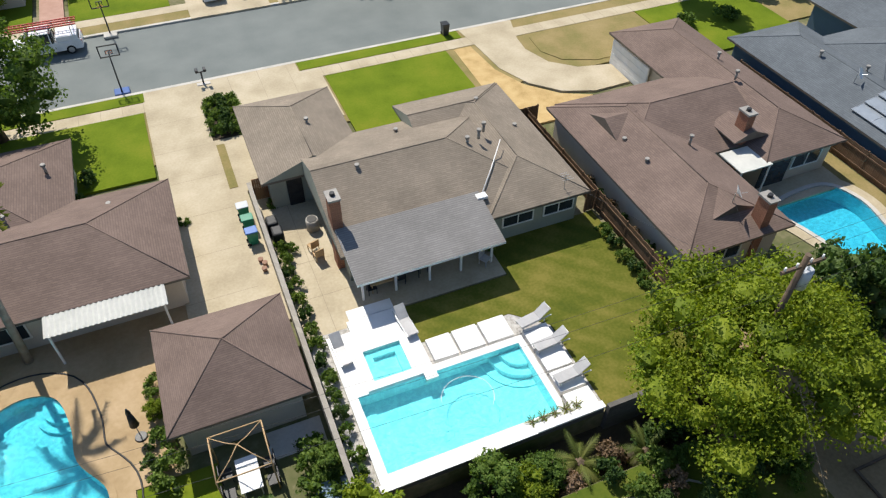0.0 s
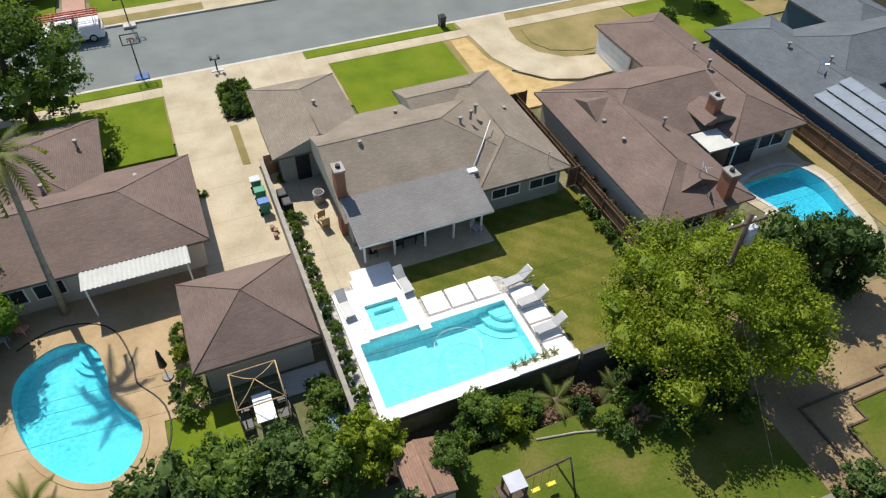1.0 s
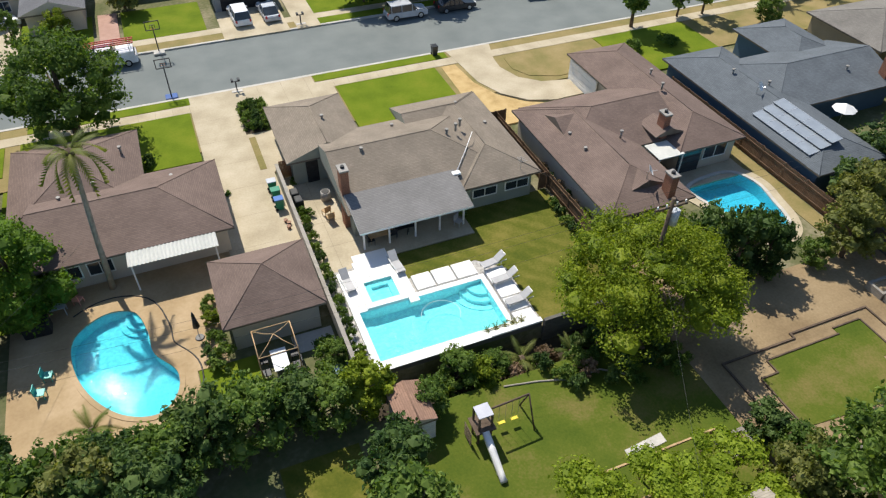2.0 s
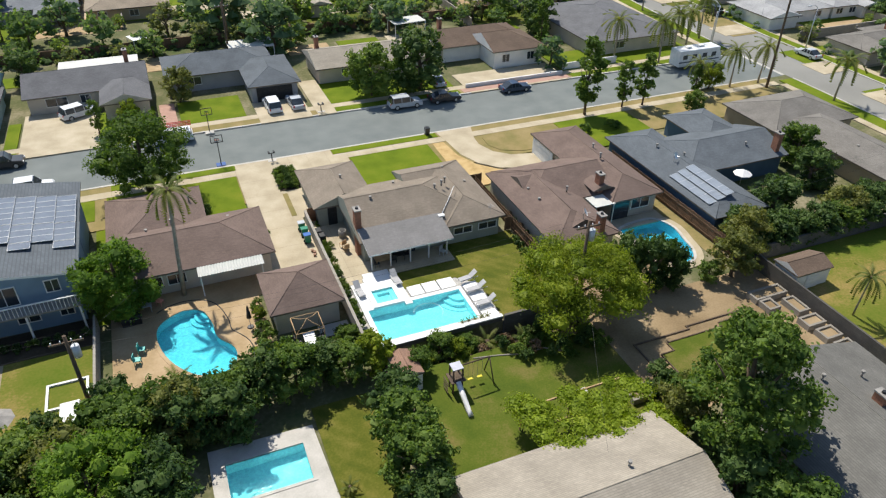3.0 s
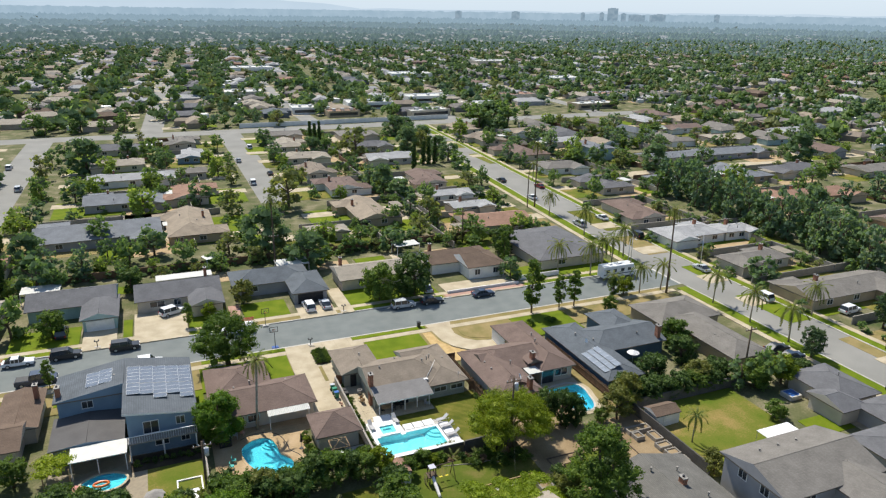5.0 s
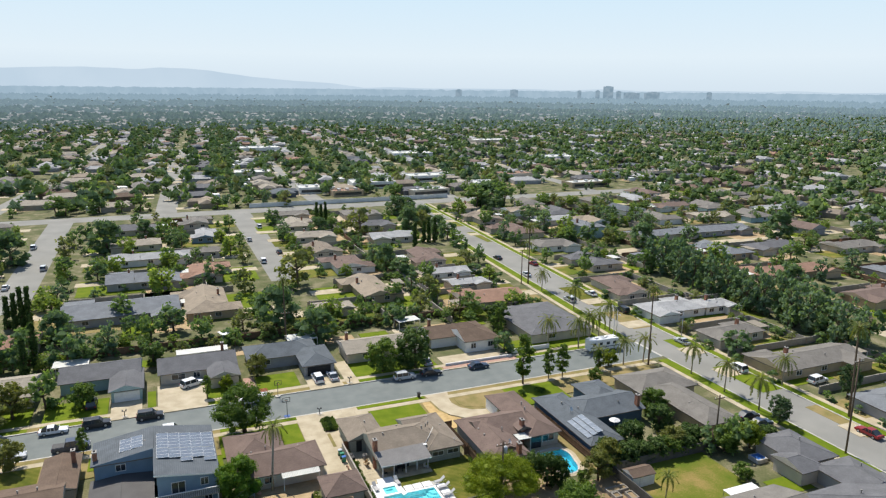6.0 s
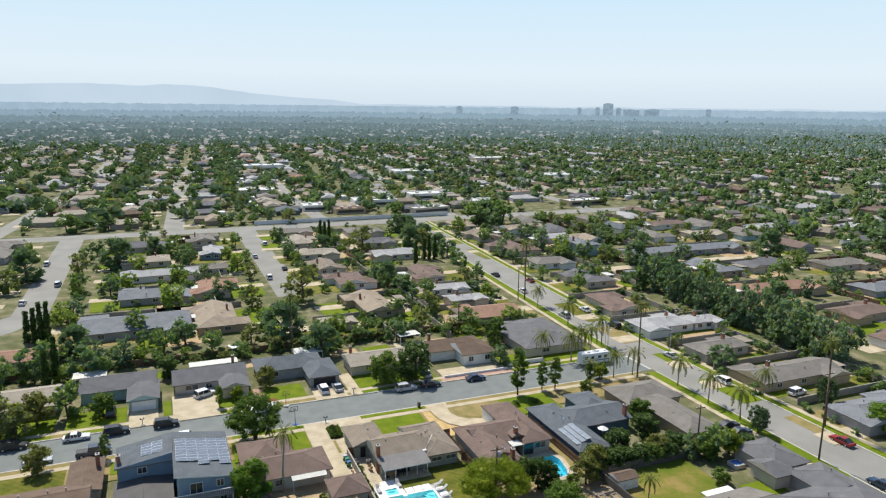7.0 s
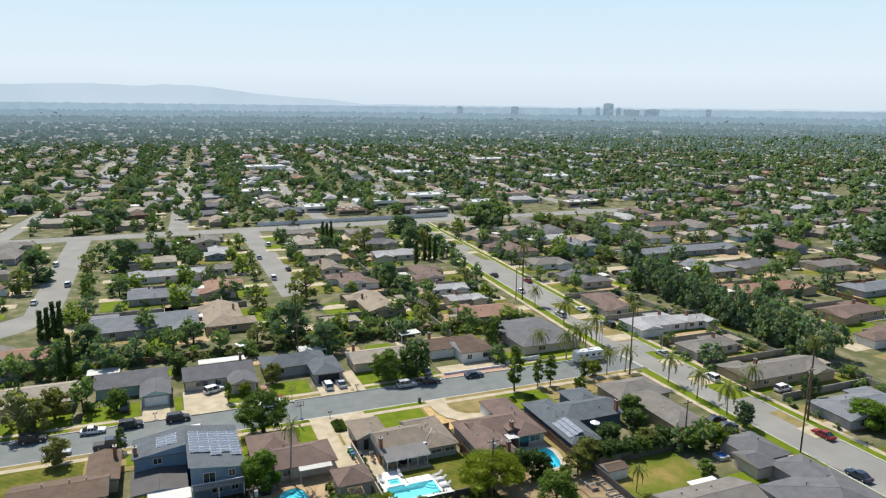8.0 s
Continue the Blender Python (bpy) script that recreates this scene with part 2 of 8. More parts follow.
for key, a, b, c, tl in (("leaf_bright", (0.088, 0.132, 0.008), (0.158, 0.215, 0.014), (0.25, 0.30, 0.024), 0.4), ("leaf_dark", (0.034, 0.070, 0.017), (0.064, 0.116, 0.027), (0.105, 0.160, 0.042), 0.38),
                         ("leaf_mid", (0.060, 0.112, 0.018), (0.112, 0.180, 0.031), (0.180, 0.250, 0.052), 0.42), ("leaf_olive", (0.10, 0.12, 0.028), (0.16, 0.175, 0.044), (0.225, 0.23, 0.065), 0.4),
                         ("leaf_blue", (0.052, 0.098, 0.044), (0.088, 0.142, 0.064), (0.138, 0.188, 0.088), 0.42), ("leaf_dry", (0.13, 0.09, 0.05), (0.2, 0.13, 0.08), (0.28, 0.19, 0.12), 0.2),
                         ("leaf_fresh", (0.068, 0.135, 0.012), (0.118, 0.205, 0.02), (0.18, 0.275, 0.032), 0.42),
                         ("frond", (0.06, 0.085, 0.018), (0.11, 0.14, 0.03), (0.19, 0.20, 0.055), 0.4), ("leaf_vine", (0.17, 0.235, 0.014), (0.25, 0.325, 0.024), (0.34, 0.39, 0.04), 0.42)):
    M[key] = mat(key.replace("_", " "), [a, b, c], 0.5, 0.62, 0.0, 6, per_object=0.35, per_island=0.7, spec=0.22, translucent=tl)
# Far foliage: leaf colours made paler and bluer, distance haze mixed in.
for key, a, b, c in (("hazed_dark", (0.088, 0.152, 0.072), (0.132, 0.208, 0.094), (0.18, 0.26, 0.118)), ("hazed_mid", (0.105, 0.175, 0.058), (0.155, 0.235, 0.076), (0.205, 0.285, 0.10)),
                     ("hazed_olive", (0.145, 0.18, 0.065), (0.20, 0.225, 0.085), (0.25, 0.265, 0.11)), ("hazed_blue", (0.11, 0.18, 0.112), (0.155, 0.23, 0.142), (0.205, 0.28, 0.17)), ("hazed_lime", (0.15, 0.22, 0.045), (0.22, 0.30, 0.062), (0.29, 0.36, 0.085))):
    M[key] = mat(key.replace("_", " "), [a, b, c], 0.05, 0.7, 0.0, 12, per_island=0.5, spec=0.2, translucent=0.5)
for key, c in (("white_paint", (0.75, 0.76, 0.77)), ("black_paint", (0.02, 0.022, 0.026)), ("blue_paint", (0.03, 0.05, 0.09)), ("silver_paint", (0.45, 0.47, 0.49)), ("red_paint", (0.25, 0.02, 0.02)),
               ("green_bin", (0.03, 0.22, 0.12)), ("blue_bin", (0.04, 0.13, 0.38)), ("black_bin", (0.03, 0.03, 0.03)), ("ladder_red", (0.45, 0.05, 0.03)), ("teal", (0.05, 0.38, 0.33)),
               ("orange", (0.7, 0.16, 0.03)), ("grey_cushion", (0.42, 0.41, 0.40)), ("yellow", (0.75, 0.6, 0.05)), ("lamp_red", (0.4, 0.02, 0.02)), ("pink", (0.62, 0.28, 0.22)), ("sports_blue", (0.04, 0.1, 0.3))):
    M[key] = mat(key.replace("_", " "), [tuple(x * 0.85 for x in c), tuple(min(0.82, x * 1.1) for x in c)], 2.0, 0.3, 0.0, 6, spec=0.5)


# ---- builders ----
def finish(name, bm, material, parent=None, label=""):
    me = bpy.data.meshes.new(name)
    bm.normal_update()
    bm.to_mesh(me)
    bm.free()
    for mm in material if isinstance(material, (list, tuple)) else [material]:
        me.materials.append(M[mm] if isinstance(mm, str) else mm)
    ob = new(name, me)
    if parent is not None:
        ob.parent = parent
    if label:
        ob["label"] = label
    return ob


part = finish


def thing(name, label, category, x, y, z=0.0, turn=0.0, group="", kind=""):
    e = new(name)
    e.empty_display_size = 0.3
    e.matrix_basis = pose(x, y, z, 0, 0, turn)
    return tagged(e, label, category, group, kind)


def box(bm, x0, x1, y0, y1, z0, z1, index=0):
    v = [bm.verts.new(p) for p in ((x0, y0, z0), (x1, y0, z0), (x1, y1, z0), (x0, y1, z0), (x0, y0, z1), (x1, y0, z1), (x1, y1, z1), (x0, y1, z1))]
    for q in ((3, 2, 1, 0), (4, 5, 6, 7), (0, 1, 5, 4), (1, 2, 6, 5), (2, 3, 7, 6), (3, 0, 4, 7)):
        bm.faces.new([v[i] for i in q]).material_index = index
    return v


def boxes(*rows):
    bm = bmesh.new()
    for r in rows:
        box(bm, *r)
    return bm


def soft_box(x0, x1, y0, y1, z0, z1, r=0.05, seg=2):
    bm = boxes((x0, x1, y0, y1, z0, z1))
    bmesh.ops.bevel(bm, geom=bm.edges[:], offset=r, segments=seg, affect="EDGES", profile=0.5)
    return bm


def prism(points, z0, z1, bm=None):
    """A plan outline, anticlockwise, raised from z0 to z1."""
    bm = bm or bmesh.new()
    lo, hi = [bm.verts.new((x, y, z0)) for x, y in points], [bm.verts.new((x, y, z1)) for x, y in points]
    n = len(points)
    bm.faces.new(hi)
    bm.faces.new(lo[::-1])
    for i in range(n):
        bm.faces.new((lo[i], lo[(i + 1) % n], hi[(i + 1) % n], hi[i]))
    return bm


def tube(bm, a, b, r0, r1=None, seg=8, cap=True):
    a, b = Vector(a), Vector(b)
    r1 = r0 if r1 is None else r1
    d = (b - a).normalized()
    s = d.orthogonal().normalized()
    t = d.cross(s)
    rings = []
    for c, r in ((a, r0), (b, r1)):
        rings.append([bm.verts.new(c + r * (math.cos(2 * math.pi * i / seg) * s + math.sin(2 * math.pi * i / seg) * t)) for i in range(seg)])
    for i in range(seg):
        bm.faces.new((rings[0][i], rings[0][(i + 1) % seg], rings[1][(i + 1) % seg], rings[1][i])).smooth = seg > 6
    if cap:
        bm.faces.new(rings[0][::-1])
        bm.faces.new(rings[1])
    return bm


def bent_tube(bm, pts, radii, seg=8):
    rings = []
    for i, p in enumerate(pts):
        p = Vector(p)
        d = (Vector(pts[min(i + 1, len(pts) - 1)]) - Vector(pts[max(i - 1, 0)])).normalized()
        s = d.cross(Vector((0.13, 1, 0.21))).normalized()
        t = d.cross(s)
        rings.append([bm.verts.new(p + radii[i] * (math.cos(2 * math.pi * k / seg) * s + math.sin(2 * math.pi * k / seg) * t)) for k in range(seg)])
    for a, b in zip(rings, rings[1:]):
        for k in range(seg):
            bm.faces.new((a[k], a[(k + 1) % seg], b[(k + 1) % seg], b[k])).smooth = True
    bm.faces.new(rings[0][::-1])
    bm.faces.new(rings[-1])
    return bm


def mesh_object(name, verts, faces, material, parent=None):
    me = bpy.data.meshes.new(name)
    me.from_pydata(verts, [], faces)
    me.materials.append(M[material])
    ob = new(name, me)
    if parent is not None:
        ob.parent = parent
    return ob


# ---- setting: ground, streets, pavements ----
def slab(name, points, z0, z1, material, label, category="ground"):
    return tagged(part(name, prism(points, z0, z1), material), label, category, kind="structure")


def rect(x0, x1, y0, y1):
    return [(x0, y0), (x1, y0), (x1, y1), (x0, y1)]


def fill(bm, outer, holes, z):
    """A flat face with holes, at height z."""
    loops, edges = [], []
    for pts in (outer, *holes):
        vs = [bm.verts.new((x, y, z)) for x, y in pts]
        loops.append(vs)
        edges += [bm.edges.new((vs[i], vs[(i + 1) % len(vs)])) for i in range(len(vs))]
    made = bmesh.ops.triangle_fill(bm, use_beauty=True, edges=edges)
    fs = [g for g in made["geom"] if isinstance(g, bmesh.types.BMFace)]
    for f in fs:
        f.normal_update()
        if f.normal.z < 0:
            f.normal_flip()
    return loops


def plate(name, outer, holes, z0, z1, material, label, category="ground", bm=None):
    """A slab with openings cut through it."""
    bm = bmesh.new()
    hi = fill(bm, outer, holes, z1)
    for vs in hi[:1]:
        lo = [bm.verts.new((v.co.x, v.co.y, z0)) for v in vs]
        n = len(vs)
        for i in range(n):
            bm.faces.new((lo[i], lo[(i + 1) % n], vs[(i + 1) % n], vs[i]))
    return tagged(part(name, bm, material), label, category, kind="structure")


def smooth_loop(pts, steps=6):
    """A closed rounded outline through the given points."""
    out, n = [], len(pts)
    for i in range(n):
        p0, p1, p2, p3 = (Vector(pts[(i + k - 1) % n]) for k in range(4))
        for s in range(steps):
            t = s / steps
            q = 0.5 * (2 * p1 + (p2 - p0) * t + (2 * p0 - 5 * p1 + 4 * p2 - p3) * t * t + (3 * p1 - p0 - 3 * p2 + p3) * t ** 3)
            out.append((q.x, q.y))
    return out


def grown(pts, d):
    """An anticlockwise outline moved outwards by d."""
    out, n = [], len(pts)
    for i in range(n):
        a, b, c = Vector(pts[i - 1]), Vector(pts[i]), Vector(pts[(i + 1) % n])
        e = ((b - a).normalized() + (c - b).normalized()).normalized()
        k = max(0.5, e.dot((c - b).normalized()))
        out.append((b.x + e.y * d / k, b.y - e.x * d / k))
    return out


POOL_HOME = rect(6.35, 14.95, 16.1, 20.35)
POOL_WEST = smooth_loop([(-5.3, 18.6), (-5.15, 20.3), (-6.3, 22.2), (-6.5, 24.2), (-7.2, 26.2), (-9.0, 26.6), (-10.8, 25.2), (-10.9, 22.8), (-10.0, 20.2), (-8.4, 18.2), (-6.5, 17.5)])
POOL_EAST = smooth_loop([(34.9, 23.8), (35.3, 21.4), (35.8, 19.4), (36.0, 17.7), (37.2, 16.7), (38.7, 16.9), (39.6, 18.2), (40.0, 20.0), (40.4, 22.2), (39.7, 24.1), (37.8, 24.5)][::1])
POOL_REAR = rect(-7.6, -2.2, 5.3, 8.5)
POOL_TALL = smooth_loop([(-27.5, 19.2), (-25.0, 17.4), (-22.2, 17.6), (-21.0, 19.2), (-22.5, 20.6), (-25.5, 20.8)])
TERRACE = rect(5.0, 24.0, 12.4, 15.36)
HOLES = [POOL_HOME, POOL_WEST, POOL_EAST, POOL_REAR, TERRACE]
gb = bmesh.new()
fill(gb, rect(-60, 100, -60, 48), HOLES, 0.0)
for r in (rect(-6000, -60, -60, 48), rect(100, 6000, -60, 48), rect(-6000, 6000, 48, 4900), rect(-6000, 6000, -900, -60)):
    gb.faces.new([gb.verts.new((x, y, 0)) for x, y in r])
tb = [gb.verts.new((x, y, -1.25)) for x, y in TERRACE]
tt = [gb.verts.new((x, y, 0.0)) for x, y in TERRACE]
gb.faces.new(tb)
for i in range(4):
    gb.faces.new((tt[i], tt[(i + 1) % 4], tb[(i + 1) % 4], tb[i]))
tagged(part("ground", gb, "soil"), "bare earth and dry planting between the lots", "ground", kind="structure")


slab("road", rect(-260, 85.0, 52.6, 63.0), -0.2, 0.02, "asphalt", "grey asphalt residential street", "road")
CROSS_BENDS = [(-120, 85.6), (70, 85.6), (110, 88.2), (170, 92.0), (240, 97.0), (279, 99.5)]


def cross_strip(a, b, y0, y1):
    """A strip along the cross street, from a to b metres past its near kerb."""
    ys = [y0] + [y for y, _ in CROSS_BENDS if y0 < y < y1] + [y1]
    xs = [float(np.interp(y, [q[0] for q in CROSS_BENDS], [q[1] for q in CROSS_BENDS])) for y in ys]
    return [(x + b, y) for x, y in zip(xs, ys)] + [(x + a, y) for x, y in zip(xs[::-1], ys[::-1])]


slab("cross_road", cross_strip(0, 11.2, -120, 279), -0.2, 0.024, "old_asphalt", "wide grey asphalt cross street", "road")
slab("court_road", rect(10.5, 20.5, 150, 280), -0.2, 0.02, "old_asphalt", "short grey asphalt court", "road")
slab("collector_road", rect(-400, 420, 279, 292), -0.2, 0.028, "old_asphalt", "asphalt collector street behind the blocks", "road")
slab("north_road", [(-23, 292), (-13, 292), (8, 660), (-4, 660)], -0.2, 0.02, "old_asphalt", "long straight asphalt street running off", "road")
slab("west_road", [(-75, 128), (-64, 138), (-57, 150), (-57, 279), (-67, 279), (-67, 155), (-75, 146), (-160, 140), (-160, 126)], -0.2, 0.02, "old_asphalt", "curving grey asphalt street", "road")
slab("junction", rect(85.0, 85.6, 52.8, 62.8), -0.2, 0.026, "kerb", "pale concrete gutter at the junction", "road")


def kerb_line(x0, x1, y0, y1):
    tagged(part("kerb", boxes((x0, x1, y0, y1, -0.1, 0.17)), "kerb"), "pale concrete street kerb", "kerb", kind="structure")


kerb_line(-260, 82, 52.3, 52.6)
kerb_line(-260, 82, 63.0, 63.3)
for a, b, y0, y1 in ((-0.3, 0, -120, 51), (-0.3, 0, 65, 278), (11.2, 11.5, -120, 278)):
    slab("kerb", cross_strip(a, b, y0, y1), -0.1, 0.17, "kerb", "pale concrete street kerb", "kerb")
for y0, y1 in ((49.6, 50.95), (64.9, 66.2)):
    slab("pavement", rect(-260, 81.5, y0, y1), -0.1, 0.15, "concrete", "pale concrete pavement along the street", "pavement")
for a, b, y0, y1 in ((-4.2, -2.9, -120, 49.5), (-4.2, -2.9, 66.3, 278), (13.4, 14.7, -120, 278)):
    slab("pavement", cross_strip(a, b, y0, y1), -0.1, 0.154, "concrete", "pale concrete pavement along the cross street", "pavement")
for y0, y1 in ((50.95, 52.3), (63.3, 64.9)):
    slab("verge", rect(-260, 81, y0, y1), -0.1, 0.14, "dry_grass", "patchy dry grass verge", "verge")
for a, b, y0, y1 in ((-2.9, -0.3, -120, 51), (-2.9, -0.3, 66, 278), (11.5, 13.4, -120, 278)):
    slab("verge", cross_strip(a, b, y0, y1), -0.1, 0.14, "lawn", "green grass verge", "verge")


def roof_mesh(x0, x1, y0, y1, ze, pitch, axis, e0, e1, thick=0.16):
    """A closed hip or gable roof over a rectangle; e0 and e1 are the ends towards the low and the high side of its axis."""
    bm = bmesh.new()
    if axis == "y":
        a0, a1, b0, b1 = y0, y1, x0, x1
    else:
        a0, a1, b0, b1 = x0, x1, y0, y1
    h = (b1 - b0) / 2
    r0 = a0 + (min(h, (a1 - a0) / 2) if e0 == "h" else 0)
    r1 = a1 - (min(h, (a1 - a0) / 2) if e1 == "h" else 0)
    zr, bc = ze + h * pitch, (b0 + b1) / 2

    def P(a, b, z):
        return bm.verts.new((b, a, z) if axis == "y" else (a, b, z))

    c = [(a0, b0), (a1, b0), (a1, b1), (a0, b1)]
    lo, hi = [P(a, b, ze - thick) for a, b in c], [P(a, b, ze) for a, b in c]
    R0 = P(r0, bc, zr)
    R1 = P(r1, bc, zr) if r1 - r0 > 0.01 else R0
    fs = []
    fs.append(bm.faces.new((hi[0], hi[1], R1, R0) if R1 is not R0 else (hi[0], hi[1], R0)))
    fs.append(bm.faces.new((hi[2], hi[3], R0, R1) if R1 is not R0 else (hi[2], hi[3], R0)))
    g0, g1 = bm.faces.new((hi[3], hi[0], R0)), bm.faces.new((hi[1], hi[2], R1))
    g0.material_index, g1.material_index = int(e0 == "g"), int(e1 == "g")
    bm.faces.new(lo).material_index = 1
    for i in range(4):
        bm.faces.new((lo[i], lo[(i + 1) % 4], hi[(i + 1) % 4], hi[i])).material_index = 2
    bmesh.ops.recalc_face_normals(bm, faces=bm.faces[:])
    lines = []
    if r1 - r0 > 0.05:
        lines.append(((r0, bc, zr), (r1, bc, zr)))
    for e, r, ends in ((e0, r0, (c[0], c[3])), (e1, r1, (c[1], c[2]))):
        if e == "h":
            lines += [((r, bc, zr), (a, b, ze)) for a, b in ends]
    if axis == "y":
        lines = [tuple((b, a, z) for a, b, z in ln) for ln in lines]
    return bm, lines


def ridge_caps(lines):
    bm = bmesh.new()
    for a, b in lines:
        bent_tube(bm, [Vector(a) + Vector((0, 0, 0.0)), Vector(b) + Vector((0, 0, 0.0))], [0.035, 0.035], 5)
    return bm


def window(parent, x, y, z, w, h, side, frame_mat="trim"):
    """A window on a wall that looks along side: '-y', '+y', '-x' or '+x'."""
    fr, gl = bmesh.new(), bmesh.new()
    t = 0.07
    for r in ((-w / 2 - t, w / 2 + t, -t, 0.0), (-w / 2 - t, w / 2 + t, h, h + t), (-w / 2 - t, -w / 2, 0, h), (w / 2, w / 2 + t, 0, h), (-0.025, 0.025, 0, h)):
        box(fr, r[0], r[1], -0.07, 0.02, r[2], r[3])
    box(gl, -w / 2, w / 2, -0.02, 0.02, 0, h)
    turn = {"-y": 0, "+x": 90, "+y": 180, "-x": 270}[side]
    f = part("window_frame", fr, frame_mat, parent)
    f.matrix_basis = pose(x, y, z, 0, 0, turn)
    g = part("pane", gl, "glass", f)
    return f


def panel_door(parent, x, y, w, h, side, material="trim", z=0.05, name="door", rows=4):
    bm = boxes((-w / 2, w / 2, -0.06, 0.02, 0, h))
    for i in range(rows):
        box(bm, -w / 2 + 0.08, w / 2 - 0.08, -0.085, -0.05, h * (i + 0.1) / rows, h * (i + 0.9) / rows)
    d = part(name, bm, material, parent)
    d.matrix_basis = pose(x, y, z, 0, 0, {"-y": 0, "+x": 90, "+y": 180, "-x": 270}[side])
    return d


def chimney(parent, x, y, z0, z1, w=0.58, d=0.85, material="brick"):
    c = part("chimney", boxes((x - w / 2, x + w / 2, y - d / 2, y + d / 2, z0, z1)), material, parent)
    part("cap", boxes((x - w / 2 - 0.06, x + w / 2 + 0.06, y - d / 2 - 0.06, y + d / 2 + 0.06, z1, z1 + 0.12)), "vent_paint", c)
    part("flue", tube(bmesh.new(), (x, y, z1 + 0.1), (x, y, z1 + 0.3), 0.16, 0.14), "dark", c)


def vent(parent, x, y, z, r=0.12, h=0.16, material="vent_paint"):
    bm = tube(bmesh.new(), (x, y, z - 0.4), (x, y, z + h), r * 0.75, r * 0.75, 10)
    tube(bm, (x, y, z + h), (x, y, z + h + 0.14), r * 1.25, r * 1.15, 10)
    part("roof_vent", bm, material, parent)


def house(label, wings, roof, wall, ze=2.55, pitch=0.36, turn=0.0, inset=0.5, caps=True, category="house", name="house", windows=(), doors=(), chimneys=(), vents=()):
    """A house of wings (x0, x1, y0, y1, axis, low end, high end): its walls stand inside the eaves."""
    cx, cy = wings[0][0], wings[0][2]
    e = thing(name, label, category, cx, cy, 0, turn)
    for i, w in enumerate(wings):
        x0, x1, y0, y1, axis, e0, e1 = w[:7]
        z = w[7] if len(w) > 7 else ze
        k = 0.003 * i
        part("wall", boxes((x0 + inset - cx + k, x1 - inset - cx - k, y0 + inset - cy + k, y1 - inset - cy - k, 0, z - 0.1 - k)), wall, e)
        bm, lines = roof_mesh(x0 - cx, x1 - cx, y0 - cy, y1 - cy, z + 0.005 * i, pitch, axis, e0, e1)
        r = part("roof", bm, [roof, wall, "fascia"], e)
        if caps:
            part("ridge_cap", ridge_caps(lines), roof, r)
    for x, y, z, w, h, side in windows:
        window(e, x - cx, y - cy, z, w, h, side)
    for d in doors:
        panel_door(e, d[0] - cx, d[1] - cy, *d[2:])
    for x, y, z0, z1 in chimneys:
        chimney(e, x - cx, y - cy, z0, z1)
    for x, y, z in vents:
        vent(e, x - cx, y - cy, z)
    return e


# ---- the home with the white pool deck ----
home = house("low taupe shingled ranch house with an attached covered patio",
             [(7.9, 21.5, 27.6, 38.2, "x", "g", "h"), (5.3, 11.9, 35.2, 44.1, "y", "g", "h"), (16.5, 23.1, 27.3, 40.0, "y", "h", "h"), (15.3, 23.0, 34.2, 40.1, "x", "g", "h")],
             "roof_taupe", "sage_wall", pitch=0.37,
             windows=[(18.6, 27.75, 1.2, 1.9, 0.7, "-y"), (21.3, 27.75, 1.2, 1.9, 0.7, "-y"), (10.0, 28.05, 0.9, 1.8, 1.2, "-y"), (14.8, 28.05, 0.9, 1.6, 1.2, "-y")],
             doors=[(7.3, 35.68, 0.95, 2.05, "-y", "dark"), (12.4, 28.06, 2.4, 2.1, "-y", "glass"), (8.6, 43.62, 4.8, 2.1, "+y", "trim")],
             chimneys=[(8.3, 29.6, 0, 5.1)], vents=[(10.5, 32.4, 4.3), (17.4, 32.5, 4.25), (9.2, 39.0, 3.6), (14.2, 36.3, 3.2), (18.2, 32.6, 4.5), (21.5, 34.2, 3.0), (20.2, 37.3, 3.4), (18.9, 33.4, 4.3)])
# covered patio
patio = thing("patio_cover", "grey shingled lean-to patio roof on white posts against the house", "patio cover", 8.1, 25.4)
bm = bmesh.new()
vv = [bm.verts.new(p) for p in ((0, 0, 2.36), (8.5, 0, 2.36), (8.5, 3.7, 3.07), (0, 3.7, 3.07), (0, 0, 2.52), (8.5, 0, 2.52), (8.5, 3.7, 3.23), (0, 3.7, 3.23))]
for q, k in (((3, 2, 1, 0), 1), ((4, 5, 6, 7), 0), ((0, 1, 5, 4), 1), ((1, 2, 6, 5), 1), ((2, 3, 7, 6), 1), ((3, 0, 4, 7), 1)):
    bm.faces.new([vv[i] for i in q]).material_index = k
part("roof", bm, ["roof_patio_grey", "trim"], patio)
part("beam", boxes((0.1, 8.4, 0.95, 1.1, 2.3, 2.52)), "trim", patio)
for px in (0.5, 2.4, 4.4, 6.3, 8.2):
    part("post", boxes((px - 0.06, px + 0.06, 0.96, 1.08, 0.1, 2.35)), "trim", patio)

# ---- the brown neighbour to the east ----
east = house("brown shingled ranch house with two brick chimneys",
             [(24.9, 32.2, 20.4, 36.0, "y", "h", "h"), (25.6, 36.5, 27.5, 36.1, "x", "h", "g"), (34.5, 41.0, 25.4, 43.3, "y", "h", "h")],
             "roof_brown", "stucco", pitch=0.38, chimneys=[(34.4, 28.0, 0, 4.7), (30.2, 21.2, 0, 4.5)],
             windows=[(38.5, 25.85, 1.0, 2.2, 1.1, "-y"), (28.0, 20.85, 1.0, 2.0, 1.1, "-y")], doors=[(36.0, 25.86, 2.2, 2.05, "-y", "glass"), (34.78, 40.5, 4.8, 2.1, "-x", "trim")],
             vents=[(27.0, 30.0, 3.2), (27.0, 27.6, 3.3), (30.6, 28.2, 3.6), (37.4, 32.5, 4.2), (38.4, 35.5, 3.8)])
